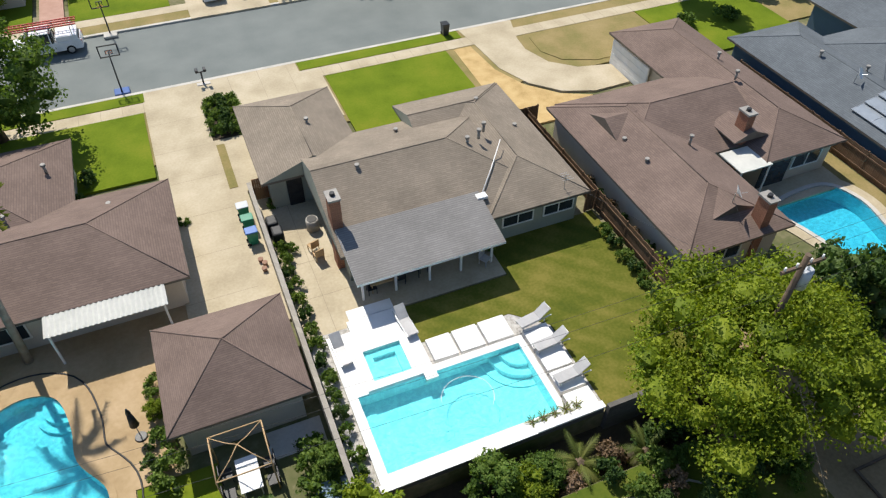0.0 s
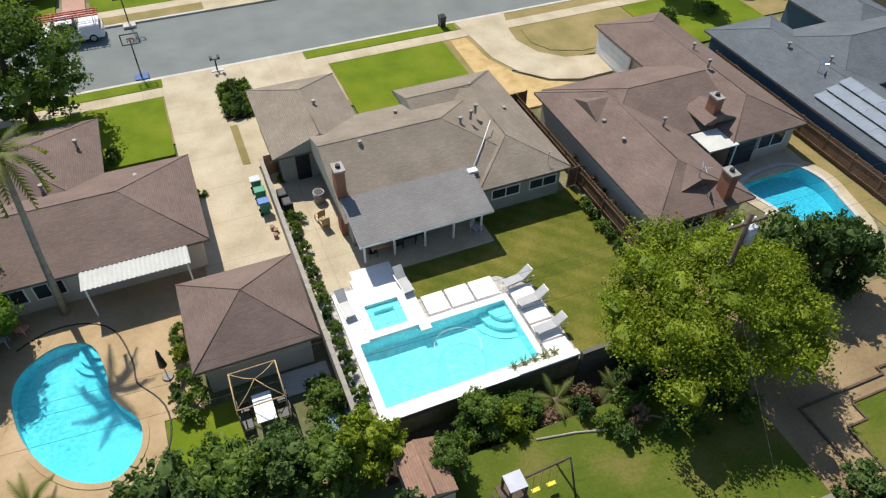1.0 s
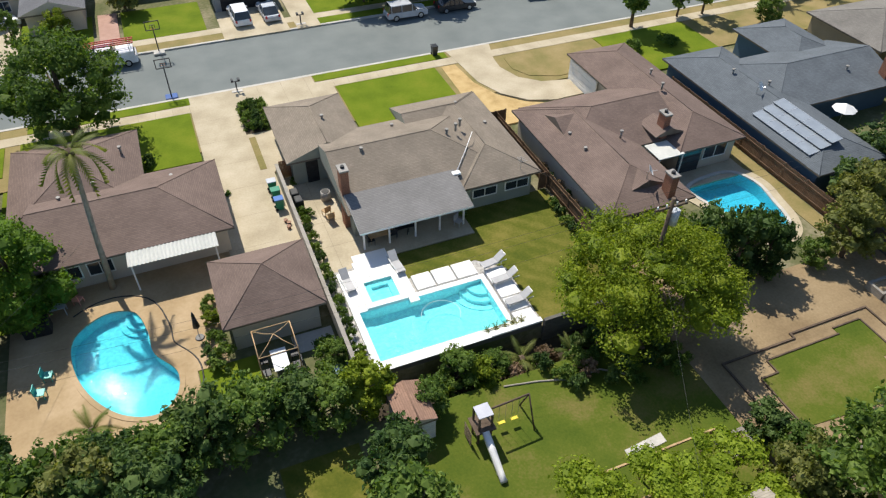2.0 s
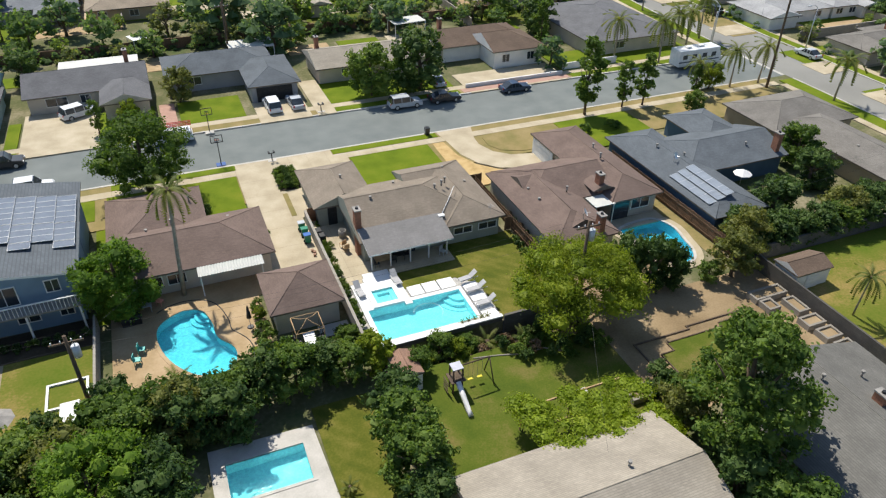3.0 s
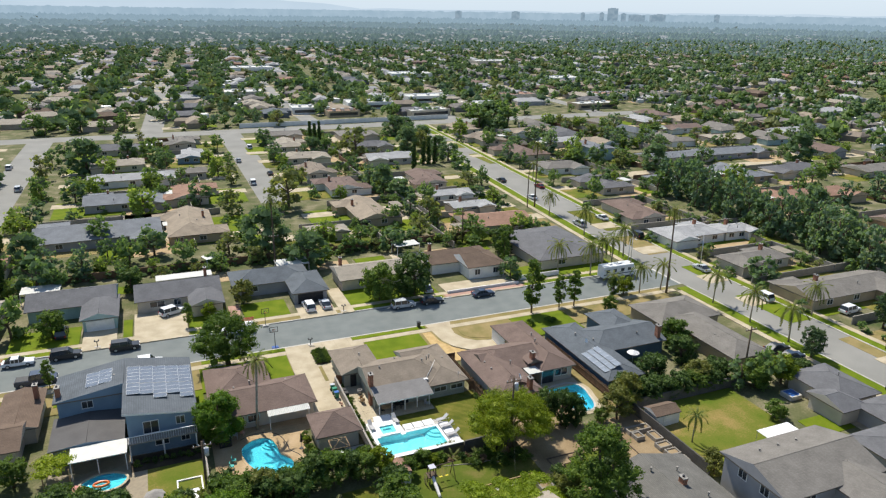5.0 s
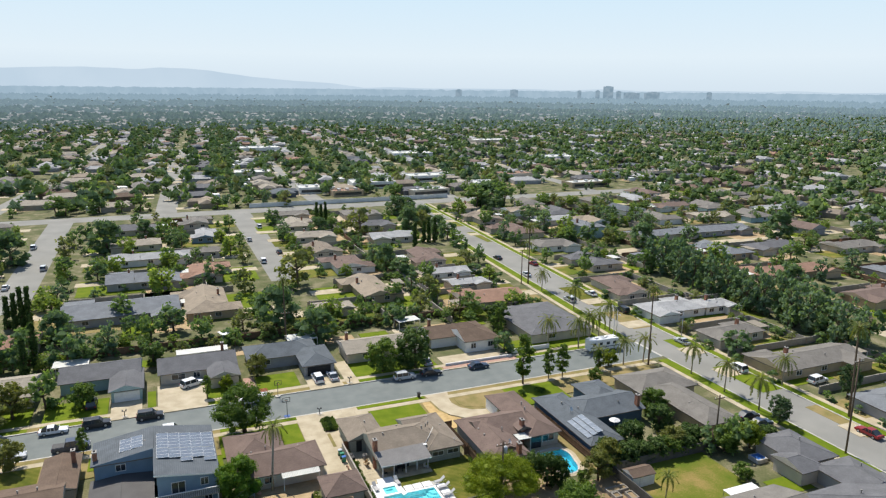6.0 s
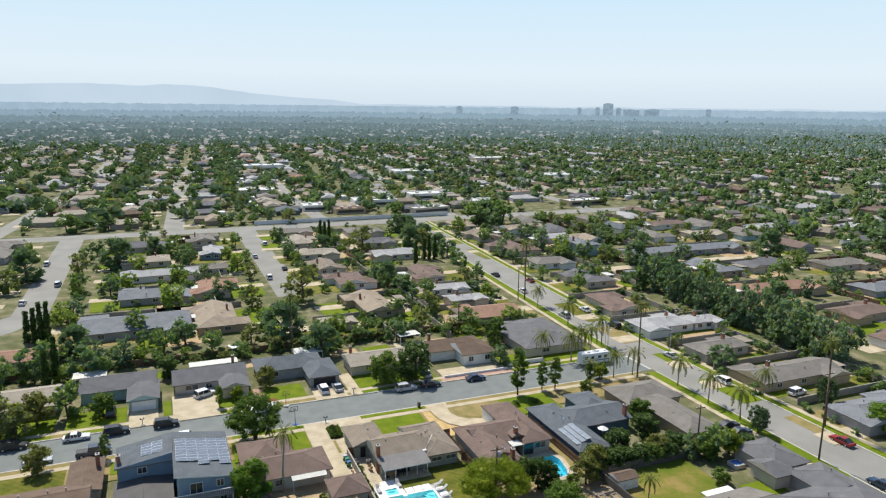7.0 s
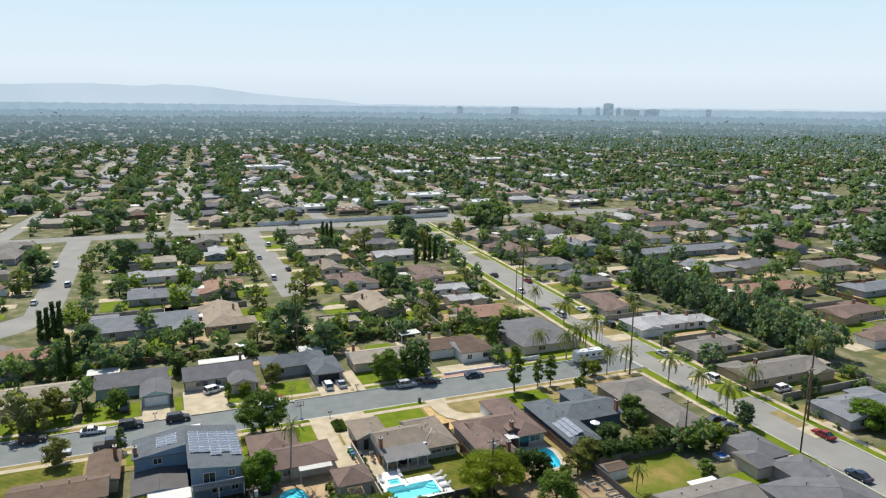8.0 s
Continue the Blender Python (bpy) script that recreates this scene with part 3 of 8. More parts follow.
for gx, gy, turn, size in ((27.2, 31.8, 270, 1.4), (34.6, 27.8, 0, 1.15), (29.0, 22.6, 0, 1.2)):
    bm, lines = roof_mesh(-1.15 * size, 1.15 * size, -0.6, 1.6 * size, 0, 0.42, "y", "g", "g", 0.08)
    d = part("gablet", bm, ["roof_brown", "fascia", "fascia"], east)
    d.matrix_basis = pose(gx - 24.9, gy - 20.4, 3.2, 0, 0, turn)
shade = thing("awning", "white corrugated metal patio awning", "awning", 32.4, 25.2)
part("roof", boxes((0, 2.4, 0, 2.1, 2.5, 2.58)), "white_roof", shade)
for px in (0.1, 2.3):
    part("post", boxes((px - 0.04, px + 0.04, 0.05, 0.13, 0, 2.5)), "trim", shade)

# ---- blue house further east ----
blue = house("blue ranch house with grey shingles and a solar array",
             [(42.6, 49.6, 19.0, 39.2, "y", "h", "h"), (46.0, 60.5, 27.4, 36.5, "x", "h", "g"), (53.2, 60.0, 33.0, 42.0, "y", "h", "h")],
             "roof_blue_grey", "navy_wall", pitch=0.33, chimneys=[(59.2, 28.5, 0, 5.0)], windows=[(46.0, 19.45, 1.0, 1.8, 1.1, "-y")],
             vents=[(45.5, 33, 3.7), (47.5, 30.5, 3.4), (56.0, 30, 3.5)])
corner = house("grey brown corner ranch house", [(63.5, 77.5, 32.5, 42.5, "x", "h", "h"), (66.0, 74.0, 17.5, 36.0, "y", "h", "h")], "roof_warm_grey", "tan_wall", pitch=0.33,
               vents=[(70, 30, 3.4), (68.5, 25, 3.2)], windows=[(70, 17.95, 1.0, 2.0, 1.1, "-y")])


def solar_array(x0, y0, nx, ny, z, slope_x=0.0, slope_y=0.0, pw=1.0, pl=1.65, cells="solar", label="blue grey rooftop solar panels in white frames"):
    e = thing("solar_array", label, "solar panels", x0, y0, z)
    for i in range(nx):
        for j in range(ny):
            bm = boxes((0.02, pw - 0.02, 0.02, pl - 0.02, 0, 0.03))
            for r in ((0, pw, 0, 0.02), (0, pw, pl - 0.02, pl), (0, 0.02, 0.02, pl - 0.02), (pw - 0.02, pw, 0.02, pl - 0.02)):
                box(bm, *r, -0.01, 0.045, 1)
            p = part("panel", bm, [cells, "trim" if cells == "solar" else "steel"], e)
            p.matrix_basis = Matrix(((1, 0, 0, i * pw), (0, 1, 0, j * pl), (slope_x, slope_y, 1, slope_x * i * pw + slope_y * j * pl), (0, 0, 0, 1)))
    return e


solar_array(43.3, 21.0, 3, 4, 2.55 + 0.7 * 0.33 + 0.15, slope_x=0.33, cells="sky_solar", label="blue grey rooftop solar panels in thin frames, paled for sky reflection")

# ---- west neighbour ----
west = house("brown shingled ranch house beside the long drive",
             [(-12.5, 0.3, 29.3, 37.9, "x", "g", "h"), (-14.2, -4.9, 33.8, 44.4, "y", "h", "h")], "roof_brown", "stucco", pitch=0.37,
             windows=[(-8.6, 29.75, 1.0, 1.5, 1.0, "-y"), (-10.6, 29.75, 1.0, 1.5, 1.0, "-y")], vents=[(-6.2, 40.5, 3.4), (-8.2, 36.2, 3.6), (-10.5, 35.5, 3.4), (-3.0, 36.0, 3.0)])
aw = thing("awning", "white corrugated metal patio awning", "awning", -6.8, 28.0)
bm = bmesh.new()
n = 46
top = []
for i in range(n + 1):
    z = 2.45 + (0.06 if i % 2 else 0.0)
    top.append([bm.verts.new((5.8 * i / n, 0, z - 0.12)), bm.verts.new((5.8 * i / n, 1.9, z + 0.12)), bm.verts.new((5.8 * i / n, 1.9, z + 0.08)), bm.verts.new((5.8 * i / n, 0, z - 0.16))])
for a, b in zip(top, top[1:]):
    for k in range(4):
        bm.faces.new((a[k], b[k], b[(k + 1) % 4], a[(k + 1) % 4]))
part("roof", bm, "white_roof", aw)
for px in (0.2, 5.6):
    part("post", boxes((px - 0.05, px + 0.05, 0.1, 0.2, 0, 2.36)), "trim", aw)
garage = house("brown hip roofed detached garage", [(-2.0, 4.35, 20.1, 26.4, "x", "h", "h")], "roof_brown", "stucco", pitch=0.5, category="garage", name="garage", vents=[])

# ---- two storey house further west ----
tall = house("two storey blue grey house with rooftop solar panels",
             [(-33.6, -15.8, 36.6, 44.4, "y", "g", "g", 5.2)], "roof_blue_grey", "blue_wall", pitch=0.16,
             windows=[(-18.0, 28.63, 3.6, 1.0, 1.1, "-y"), (-21.6, 28.63, 3.0, 1.8, 1.7, "-y"), (-20.5, 28.63, 1.0, 1.6, 1.1, "-y"), (-17.6, 28.63, 1.0, 1.0, 1.0, "-y"), (-29.5, 37.05, 3.6, 1.3, 1.0, "-y")], chimneys=[(-33.0, 38.5, 0, 6.6)], vents=[(-26, 40, 6.2)])
bm = bmesh.new()
zr, ze = 5.2 + 8.9 * 0.16, 5.2
vv = [bm.verts.new(p) for p in ((0, 0, zr - 0.16 - 0.13), (9.0, 0, ze - 0.16), (9.0, 8.4, ze - 0.16), (0, 8.4, zr - 0.16 - 0.13), (0, 0, zr - 0.01), (9.0, 0, ze - 0.012), (9.0, 8.4, ze - 0.012), (0, 8.4, zr - 0.01))]
for q, k in (((3, 2, 1, 0), 1), ((4, 5, 6, 7), 0), ((0, 1, 5, 4), 2), ((1, 2, 6, 5), 2), ((2, 3, 7, 6), 2), ((3, 0, 4, 7), 2)):
    bm.faces.new([vv[i] for i in q]).material_index = k
wing_roof = part("roof", bm, ["roof_blue_grey", "trim", "trim"], tall)
wing_roof.matrix_basis = pose(-24.8 + 33.6, 28.2 - 36.6, 0)
bm = bmesh.new()
vv = [bm.verts.new(p) for p in ((0.4, 0.45, 0), (8.5, 0.45, 0), (8.5, 8.6, 0), (0.4, 8.6, 0), (0.4, 0.45, zr - 0.4), (8.5, 0.45, ze - 0.12), (8.5, 8.6, ze - 0.12), (0.4, 8.6, zr - 0.4))]
for q in ((3, 2, 1, 0), (4, 5, 6, 7), (0, 1, 5, 4), (1, 2, 6, 5), (2, 3, 7, 6), (3, 0, 4, 7)):
    bm.faces.new([vv[i] for i in q])
wing_wall = part("wall", bm, "blue_wall", tall)
wing_wall.matrix_basis = pose(-24.8 + 33.6, 28.2 - 36.6, 0)
for x, y, nx, ny in ((-24.3, 36.2, 5, 5), (-24.3, 33.1, 5, 3), (-21.0, 32.0, 1, 1), (-17.7, 32.0, 1, 1)):
    solar_array(x, y, nx, ny, 5.2 + (-15.8 - x) * 0.16 + 0.1, slope_x=-0.16, pw=1.65, pl=1.0)
solar_array(-29.6, 38.4, 2, 4, 5.2 + 4.0 * 0.16 + 0.10, slope_x=0.16, pw=1.65, pl=1.0)
lower = house("single storey wing with dark shingles beside the blue house", [(-33.8, -24.9, 29.2, 37.3, "y", "g", "g")], "flat_roof", "blue_wall", pitch=0.1, windows=[(-29, 29.65, 1, 1.6, 1.1, "-y")])
bal = thing("balcony", "white railed upper balcony on the blue house", "balcony", -24.5, 27.0)
part("floor_slab", boxes((0, 8.4, 0, 1.6, 2.65, 2.8)), "vent_paint", bal)
for r in range(30):
    part("baluster", boxes((0.02 + r * 0.288 - 0.017, 0.02 + r * 0.288 + 0.017, 0.03, 0.07, 2.8, 3.75)), "trim", bal)
part("rail", boxes((0, 8.45, 0.0, 0.1, 3.75, 3.83)), "trim", bal)
for px in (0.2, 4.2, 8.2):
    part("post", boxes((px - 0.08, px + 0.08, 0.05, 0.21, 0, 2.65)), "trim", bal)
pat2 = thing("patio_cover", "white flat patio roof beside the blue house", "patio cover", -31.2, 25.7)
part("roof", boxes((0, 6.6, 0, 3.4, 2.5, 2.62)), "white_roof", pat2)
for px in (0.2, 3.2, 6.4):
    part("post", boxes((px - 0.06, px + 0.06, 0.1, 0.22, 0, 2.5)), "trim", pat2)

# ---- houses on the lots behind ----
house("grey beige gabled ranch house behind the swing set", [(5.6, 21.0, -10.2, 0.2, "x", "g", "g")], "roof_beige", "stucco", pitch=0.3, vents=[(16.0, -4.0, 4.0), (16.8, -7.0, 3.5), (11.5, -6.0, 3.9)])
house("long grey shingled ranch house under the trees", [(27.0, 40.6, -20.0, 0.2, "y", "g", "g")], "roof_dark_grey", "stucco", pitch=0.26, chimneys=[(35.2, -6.0, 2, 4.75)], vents=[(36.5, -3.5, 3.9), (36.8, -8.5, 3.8), (33.0, -3.0, 4.4)])
house("two storey grey gabled house", [(42.3, 58.2, -14.2, -4.0, "x", "g", "g", 5.2), (50.0, 58.0, -18.5, -8.0, "y", "g", "h", 4.9)], "roof_warm_grey", "grey_wall", pitch=0.3,
      windows=[(42.78, -7.5, 3.6, 1.2, 1.1, "-x"), (42.78, -10.8, 3.6, 1.2, 1.1, "-x"), (46.5, -13.72, 3.6, 1.6, 1.1, "-y")], vents=[(46.0, -6.5, 6.0), (49.0, -6.4, 5.9), (52.0, -6.4, 5.9)])
house("grey shingled house beside the rear pool", [(-9.0, 3.6, -13.0, -2.4, "x", "g", "g"), (-3.0, 4.2, -8.0, -1.2, "y", "g", "g")], "roof_grey", "stucco", pitch=0.28, vents=[(-3, -6, 4.0)])

# ---- houses across the street ----
house("grey ranch house with white trim and a front gable", [(-24.0, -8.0, 76.0, 86.0, "x", "g", "g"), (-14.5, -8.0, 70.5, 80, "y", "g", "h")], "roof_grey", "stucco", pitch=0.36,
      windows=[(-20, 76.45, 1, 2.6, 1.1, "-y"), (-16.4, 76.45, 1, 1.2, 1.1, "-y"), (-11.2, 70.95, 1, 1.8, 1.1, "-y")], chimneys=[(-10.5, 84, 0, 5.2)])
house("grey hip roofed ranch house with a double garage", [(-6.0, 10.0, 77.5, 87, "x", "h", "h"), (4.5, 12.0, 70.0, 82, "y", "h", "h")], "roof_blue_grey", "grey_wall", pitch=0.36,
      windows=[(-2.0, 77.95, 1, 2.0, 1.1, "-y")], doors=[(8.2, 70.45, 5.0, 2.1, "-y", "dark")])
house("long beige roofed ranch house", [(15.0, 34.5, 73.5, 83.0, "x", "g", "g")], "roof_beige", "stucco", pitch=0.3, windows=[(20, 73.95, 1, 2, 1.1, "-y"), (28, 73.95, 1, 2, 1.1, "-y")], chimneys=[(17, 81, 0, 5.0)])
house("brown roofed house with cream walls and arched windows", [(36.0, 52.0, 76.0, 85.0, "x", "g", "h"), (42.5, 52.0, 70.5, 80.0, "x", "g", "h", 2.9)], "roof_dark_brown", "white_wall", pitch=0.36,
      windows=[(45.0, 70.95, 1, 1.2, 1.2, "-y"), (49.4, 70.95, 1, 1.2, 1.2, "-y")], chimneys=[(38, 82, 0, 5.4)])
house("low flat grey roofed corner house", [(60.0, 78.0, 70.0, 93.0, "y", "h", "h")], "roof_grey", "stucco", pitch=0.2, windows=[(66, 70.45, 1, 2, 1.1, "-y")])
house("blue green house with a white garage door", [(-42.5, -27.0, 78.0, 88.0, "x", "g", "g"), (-33.0, -26.5, 70.5, 82, "y", "g", "h")], "roof_grey", "teal_wall", pitch=0.33, windows=[(-38, 78.45, 1, 2, 1.1, "-y")], doors=[(-29.7, 70.95, 4.6, 2.1, "-y", "trim")])
house("pale roofed ranch house behind dark shrubs", [(-60.0, -46.0, 74.0, 86.0, "x", "g", "g")], "roof_beige", "stucco", pitch=0.28)
house("brown roofed ranch house in a small front garden", [(-52.0, -37.0, 31.0, 39.5, "x", "g", "g"), (-41.0, -35.5, 36, 47, "y", "g", "g")], "roof_dark_brown", "stucco", pitch=0.25, chimneys=[(-36.5, 44, 0, 4.8)], vents=[(-47, 36, 3.6), (-43, 36, 3.6), (-40.5, 36, 3.6)])


# ---- yards: paving, lawns, pools ----
slab("driveway", rect(-0.45, 3.5, 26.6, 52.58), -0.1, 0.165, "concrete", "long pale concrete driveway with joints", "driveway")
slab("driveway", [(3.5, 49.4), (5.9, 49.4), (5.9, 43.8), (12.85, 43.8), (12.85, 50.0), (11.3, 50.9), (11.3, 52.58), (3.5, 52.58)], -0.1, 0.165, "concrete", "pale concrete front drive and apron", "driveway")
slab("driveway", [(25.5, 52.58), (25.9, 48.9), (26.1, 45.4), (27.2, 42.6), (29.1, 40.6), (31.5, 39.7), (34.6, 39.8), (34.7, 42.6), (32.0, 43.2), (30.2, 44.8), (29.4, 47.3), (29.6, 49.2), (30.6, 52.58)], -0.1, 0.165, "concrete",
     "curved pale concrete driveway", "driveway")
slab("driveway", rect(3.5, 4.6, 26.6, 38.0), -0.1, 0.163, "concrete", "pale concrete strip beside the wall", "driveway")
bm = bmesh.new()
for y in (29.6, 33.2, 36.8, 40.4, 44.0, 47.6):
    box(bm, -0.45, 3.5, y - 0.012, y + 0.012, 0.15, 0.1665)
tagged(part("driveway_joint", bm, "joint"), "dark joints across the driveway concrete", "joint", kind="structure")
slab("front_yards", rect(-62.0, 80.0, 43.0, 49.58), -0.1, 0.12, "dry_grass", "dry ground of the front yards", "ground")
slab("lawn", rect(-14.5, -0.6, 41.6, 49.55), -0.1, 0.18, "lawn", "mown green front lawn", "lawn")
slab("lawn", rect(13.0, 23.2, 39.0, 49.5), -0.1, 0.18, "lawn", "mown green front lawn with a white edge", "lawn")
slab("verge", rect(-14.0, -0.35, 51.0, 52.25), -0.1, 0.18, "lawn", "green grass verge by the kerb", "verge")
slab("verge", rect(11.4, 25.3, 51.0, 52.25), -0.1, 0.18, "lawn", "green grass verge by the kerb", "verge")
slab("lawn", [(30.6, 48.9), (30.4, 46.5), (31.4, 44.7), (34.0, 43.6), (41.0, 43.6), (41.0, 49.5), (31.0, 49.5)], -0.1, 0.17, "dry_grass", "parched dry front lawn", "lawn")
slab("lawn", rect(41.5, 53.0, 41.0, 49.5), -0.1, 0.18, "lawn", "green front lawn of the blue house", "lawn")
slab("garden_bed", [(23.5, 37.5), (27.6, 37.5), (31.0, 39.3), (28.8, 40.4), (26.8, 42.6), (25.7, 45.4), (25.4, 49.4), (23.9, 49.4)], -0.1, 0.15, "straw", "straw coloured bark mulch strip", "garden bed")
slab("side_strip", rect(3.5, 5.9, 38.0, 44.2), -0.1, 0.155, "concrete", "pale concrete strip beside the garage", "paving")
slab("garden_bed", rect(3.5, 5.9, 44.2, 49.4), -0.1, 0.13, "mulch", "dark planted bed by the drive", "garden bed")
slab("grass_strip", rect(3.6, 4.15, 38.6, 43.6), -0.1, 0.18, "dry_grass", "thin strip of dry grass beside the drive", "verge")
slab("side_yard", rect(4.95, 8.4, 24.9, 37.0), -0.1, 0.10, "concrete", "cracked pale concrete side yard", "paving")
slab("patio_floor", rect(8.4, 16.7, 25.2, 28.0), -0.1, 0.11, "concrete", "shaded concrete patio floor", "paving")
slab("back_lawn", [(10.4, 22.5), (15.5, 22.5), (17.2, 21.0), (17.2, 15.4), (24.0, 15.4), (24.0, 28.0), (16.7, 28.0), (16.7, 25.1), (10.4, 25.1)], -0.1, 0.12, "mowed", "mown back lawn with faint stripes", "lawn")
slab("garden_bed", rect(5.0, 5.9, 15.4, 24.9), -0.1, 0.11, "gravel", "grey gravel strip along the wall", "garden bed")
slab("garden_bed", [(5.9, 20.9), (17.2, 20.9), (17.2, 22.5), (10.4, 22.5), (10.4, 25.6), (5.9, 25.6)], -0.1, 0.09, "gravel", "grey gravel between the deck slabs", "garden bed")
slab("garden_bed", rect(15.3, 17.2, 15.7, 20.9), -0.1, 0.092, "gravel", "grey gravel between the deck slabs", "garden bed")
plate("pool_deck", [(5.9, 15.65), (15.3, 15.65), (15.3, 20.75), (10.35, 20.75), (10.35, 25.0), (7.2, 25.0), (7.2, 24.3), (5.9, 24.3)], [POOL_HOME, rect(7.35, 9.35, 20.85, 22.7)], -0.05, 0.45, "deck", "bright white stone pool deck", "deck")
tagged(part("step_slab", boxes((7.4, 9.9, 25.15, 25.85, 0, 0.3)), "deck"), "white stone step slab by the patio", "step", kind="structure")
for x0, x1, y0, y1 in ((10.6, 11.9, 20.95, 22.35), (12.05, 13.4, 20.95, 22.35), (13.55, 15.0, 20.95, 22.35), (15.5, 16.9, 19.7, 21.0), (15.5, 16.9, 18.25, 19.55), (15.5, 16.9, 16.9, 18.1), (15.5, 16.9, 15.7, 16.75)):
    tagged(part("paver", boxes((x0, x1, y0, y1, 0, 0.43)), "deck"), "large white stone paver", "paver", "white deck pavers", "structure")


def pool(outline, z_top, depth, basin, surface, label, coping=None, cope_mat="kerb", steps=(), sun_shelf=None):
    cx, cy = outline[0]
    e = thing("swimming_pool", label, "pool", cx, cy)
    local = [(x - cx, y - cy) for x, y in outline]
    bm = bmesh.new()
    hi, lo = [bm.verts.new((x, y, z_top)) for x, y in local], [bm.verts.new((x, y, z_top - depth)) for x, y in local]
    n = len(local)
    bm.faces.new(lo)
    for i in range(n):
        bm.faces.new((hi[i], hi[(i + 1) % n], lo[(i + 1) % n], lo[i]))
    part("basin", bm, basin, e)
    bm = bmesh.new()
    bm.faces.new([bm.verts.new((x, y, z_top - 0.09)) for x, y in local])
    part("water", bm, surface, e)
    if coping:
        bm = bmesh.new()
        outer = grown(local, coping)
        a, b = [bm.verts.new((x, y, z_top + 0.04)) for x, y in local], [bm.verts.new((x, y, z_top + 0.04)) for x, y in outer]
        c, d = [bm.verts.new((x, y, z_top - 0.08)) for x, y in local], [bm.verts.new((x, y, z_top - 0.08)) for x, y in outer]
        for i in range(n):
            j = (i + 1) % n
            bm.faces.new((a[i], b[i], b[j], a[j]))
            bm.faces.new((c[i], a[i], a[j], c[j]))
            bm.faces.new((b[i], d[i], d[j], b[j]))
        bmesh.ops.recalc_face_normals(bm, faces=bm.faces[:])
        part("coping", bm, cope_mat, e)
    for sx, sy, r, z, a0, a1 in steps:
        pts = [(sx - cx, sy - cy)] + [(sx - cx + r * math.cos(radians(a0 + (a1 - a0) * k / 14)), sy - cy + r * math.sin(radians(a0 + (a1 - a0) * k / 14))) for k in range(15)]
        part("pool_step", prism(pts, z_top - depth, z), basin, e)
    return e


home_pool = pool(POOL_HOME, 0.45, 0.9, "plaster", "water", "rectangular bright turquoise swimming pool with corner steps", 0.0, steps=[(14.93, 20.33, 1.1, 0.12, 180, 270), (14.93, 20.33, 1.6, -0.12, 180, 270), (14.93, 20.33, 2.1, -0.38, 180, 270)])
part("hose", bent_tube(bmesh.new(), [(4.6 + 1.5 * math.cos(k * 0.22 - 0.6) + 0.03 * k, 2.2 + 1.3 * math.sin(k * 0.22 - 0.6), 0.375) for k in range(17)], [0.016] * 17, 6), "trim", home_pool, "white floating cleaner hose")
part("cleaner", bent_tube(bmesh.new(), [(6.8 - 0.4 * k, 0.9 + 0.3 * math.sin(k), -0.7) for k in range(8)], [0.04] * 8, 6), "dark", home_pool)
spa = thing("spa", "raised square spa with pale turquoise water and a bench", "spa", 6.9, 20.36)
sb = bmesh.new()
for r in ((0, 2.85, 0, 0.45), (0, 2.85, 2.35, 2.8), (0, 0.45, 0.45, 2.35), (2.4, 2.85, 0.45, 2.35)):
    box(sb, *r, 0.2, 0.62)
part("rim", sb, "deck", spa)
part("basin", boxes((0.44, 2.41, 0.44, 2.36, -0.05, 0.2)), "plaster", spa)
sb = bmesh.new()
for r in ((0.45, 0.85, 0.45, 2.35), (0.85, 2.4, 1.95, 2.35), (2.0, 2.4, 0.45, 1.95)):
    box(sb, *r, 0.19, 0.42)
part("bench", sb, "plaster", spa)
sb = bmesh.new()
sb.faces.new([sb.verts.new(p) for p in ((0.45, 0.45, 0.56), (2.4, 0.45, 0.56), (2.4, 2.35, 0.56), (0.45, 2.35, 0.56))])
part("water", sb, "water", spa)
part("spillway", boxes((2.86, 3.5, -0.35, -0.02, 0.2, 0.47)), "deck", spa)
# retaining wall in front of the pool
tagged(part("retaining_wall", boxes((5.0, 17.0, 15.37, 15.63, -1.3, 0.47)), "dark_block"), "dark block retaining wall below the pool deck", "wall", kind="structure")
tagged(part("wall_cap", boxes((5.8, 13.4, 15.3, 15.66, 0.471, 0.53), (13.4, 17.0, 15.3, 15.66, 0.471, 0.60)), "deck"), "white stone cap on the retaining wall", "trim", kind="structure")

plate("pool_patio", [(-14.5, 16.4), (-5.4, 16.2), (-4.0, 18.0), (-4.0, 19.8), (-2.1, 19.8), (-2.1, 26.6), (0.2, 26.6), (0.2, 30.0), (-14.5, 30.0)], [POOL_WEST], -0.1, 0.08, "tan_concrete", "tan concrete patio round the kidney pool", "paving")
drain = grown(POOL_WEST, 1.35)
tagged(part("drain_channel", bent_tube(bmesh.new(), [(x, y, 0.075) for x, y in (drain[-6:] + drain[:34])], [0.05] * 40, 6), "dark"), "dark curved drain channel in the patio", "drain", kind="structure")
slab("turf", rect(-3.95, -0.5, 16.6, 19.75), -0.1, 0.07, "lawn", "bright artificial turf patch", "lawn")
pool(POOL_WEST, 0.08, 0.8, "blue_plaster", "mid_water", "kidney shaped blue swimming pool", 0.32, "tan_concrete", steps=[(-6.7, 26.0, 0.75, -0.12, 150, 270), (-6.7, 26.0, 1.15, -0.32, 150, 270), (-6.7, 26.0, 1.55, -0.55, 150, 270)])
plate("pool_surround", grown(POOL_EAST, 1.0), [POOL_EAST], -0.05, 0.08, "concrete", "pale concrete surround of the neighbour's pool", "paving")
pool(POOL_EAST, 0.08, 1.1, "blue_plaster", "deep_water", "rounded deep blue swimming pool", 0.3, "kerb")
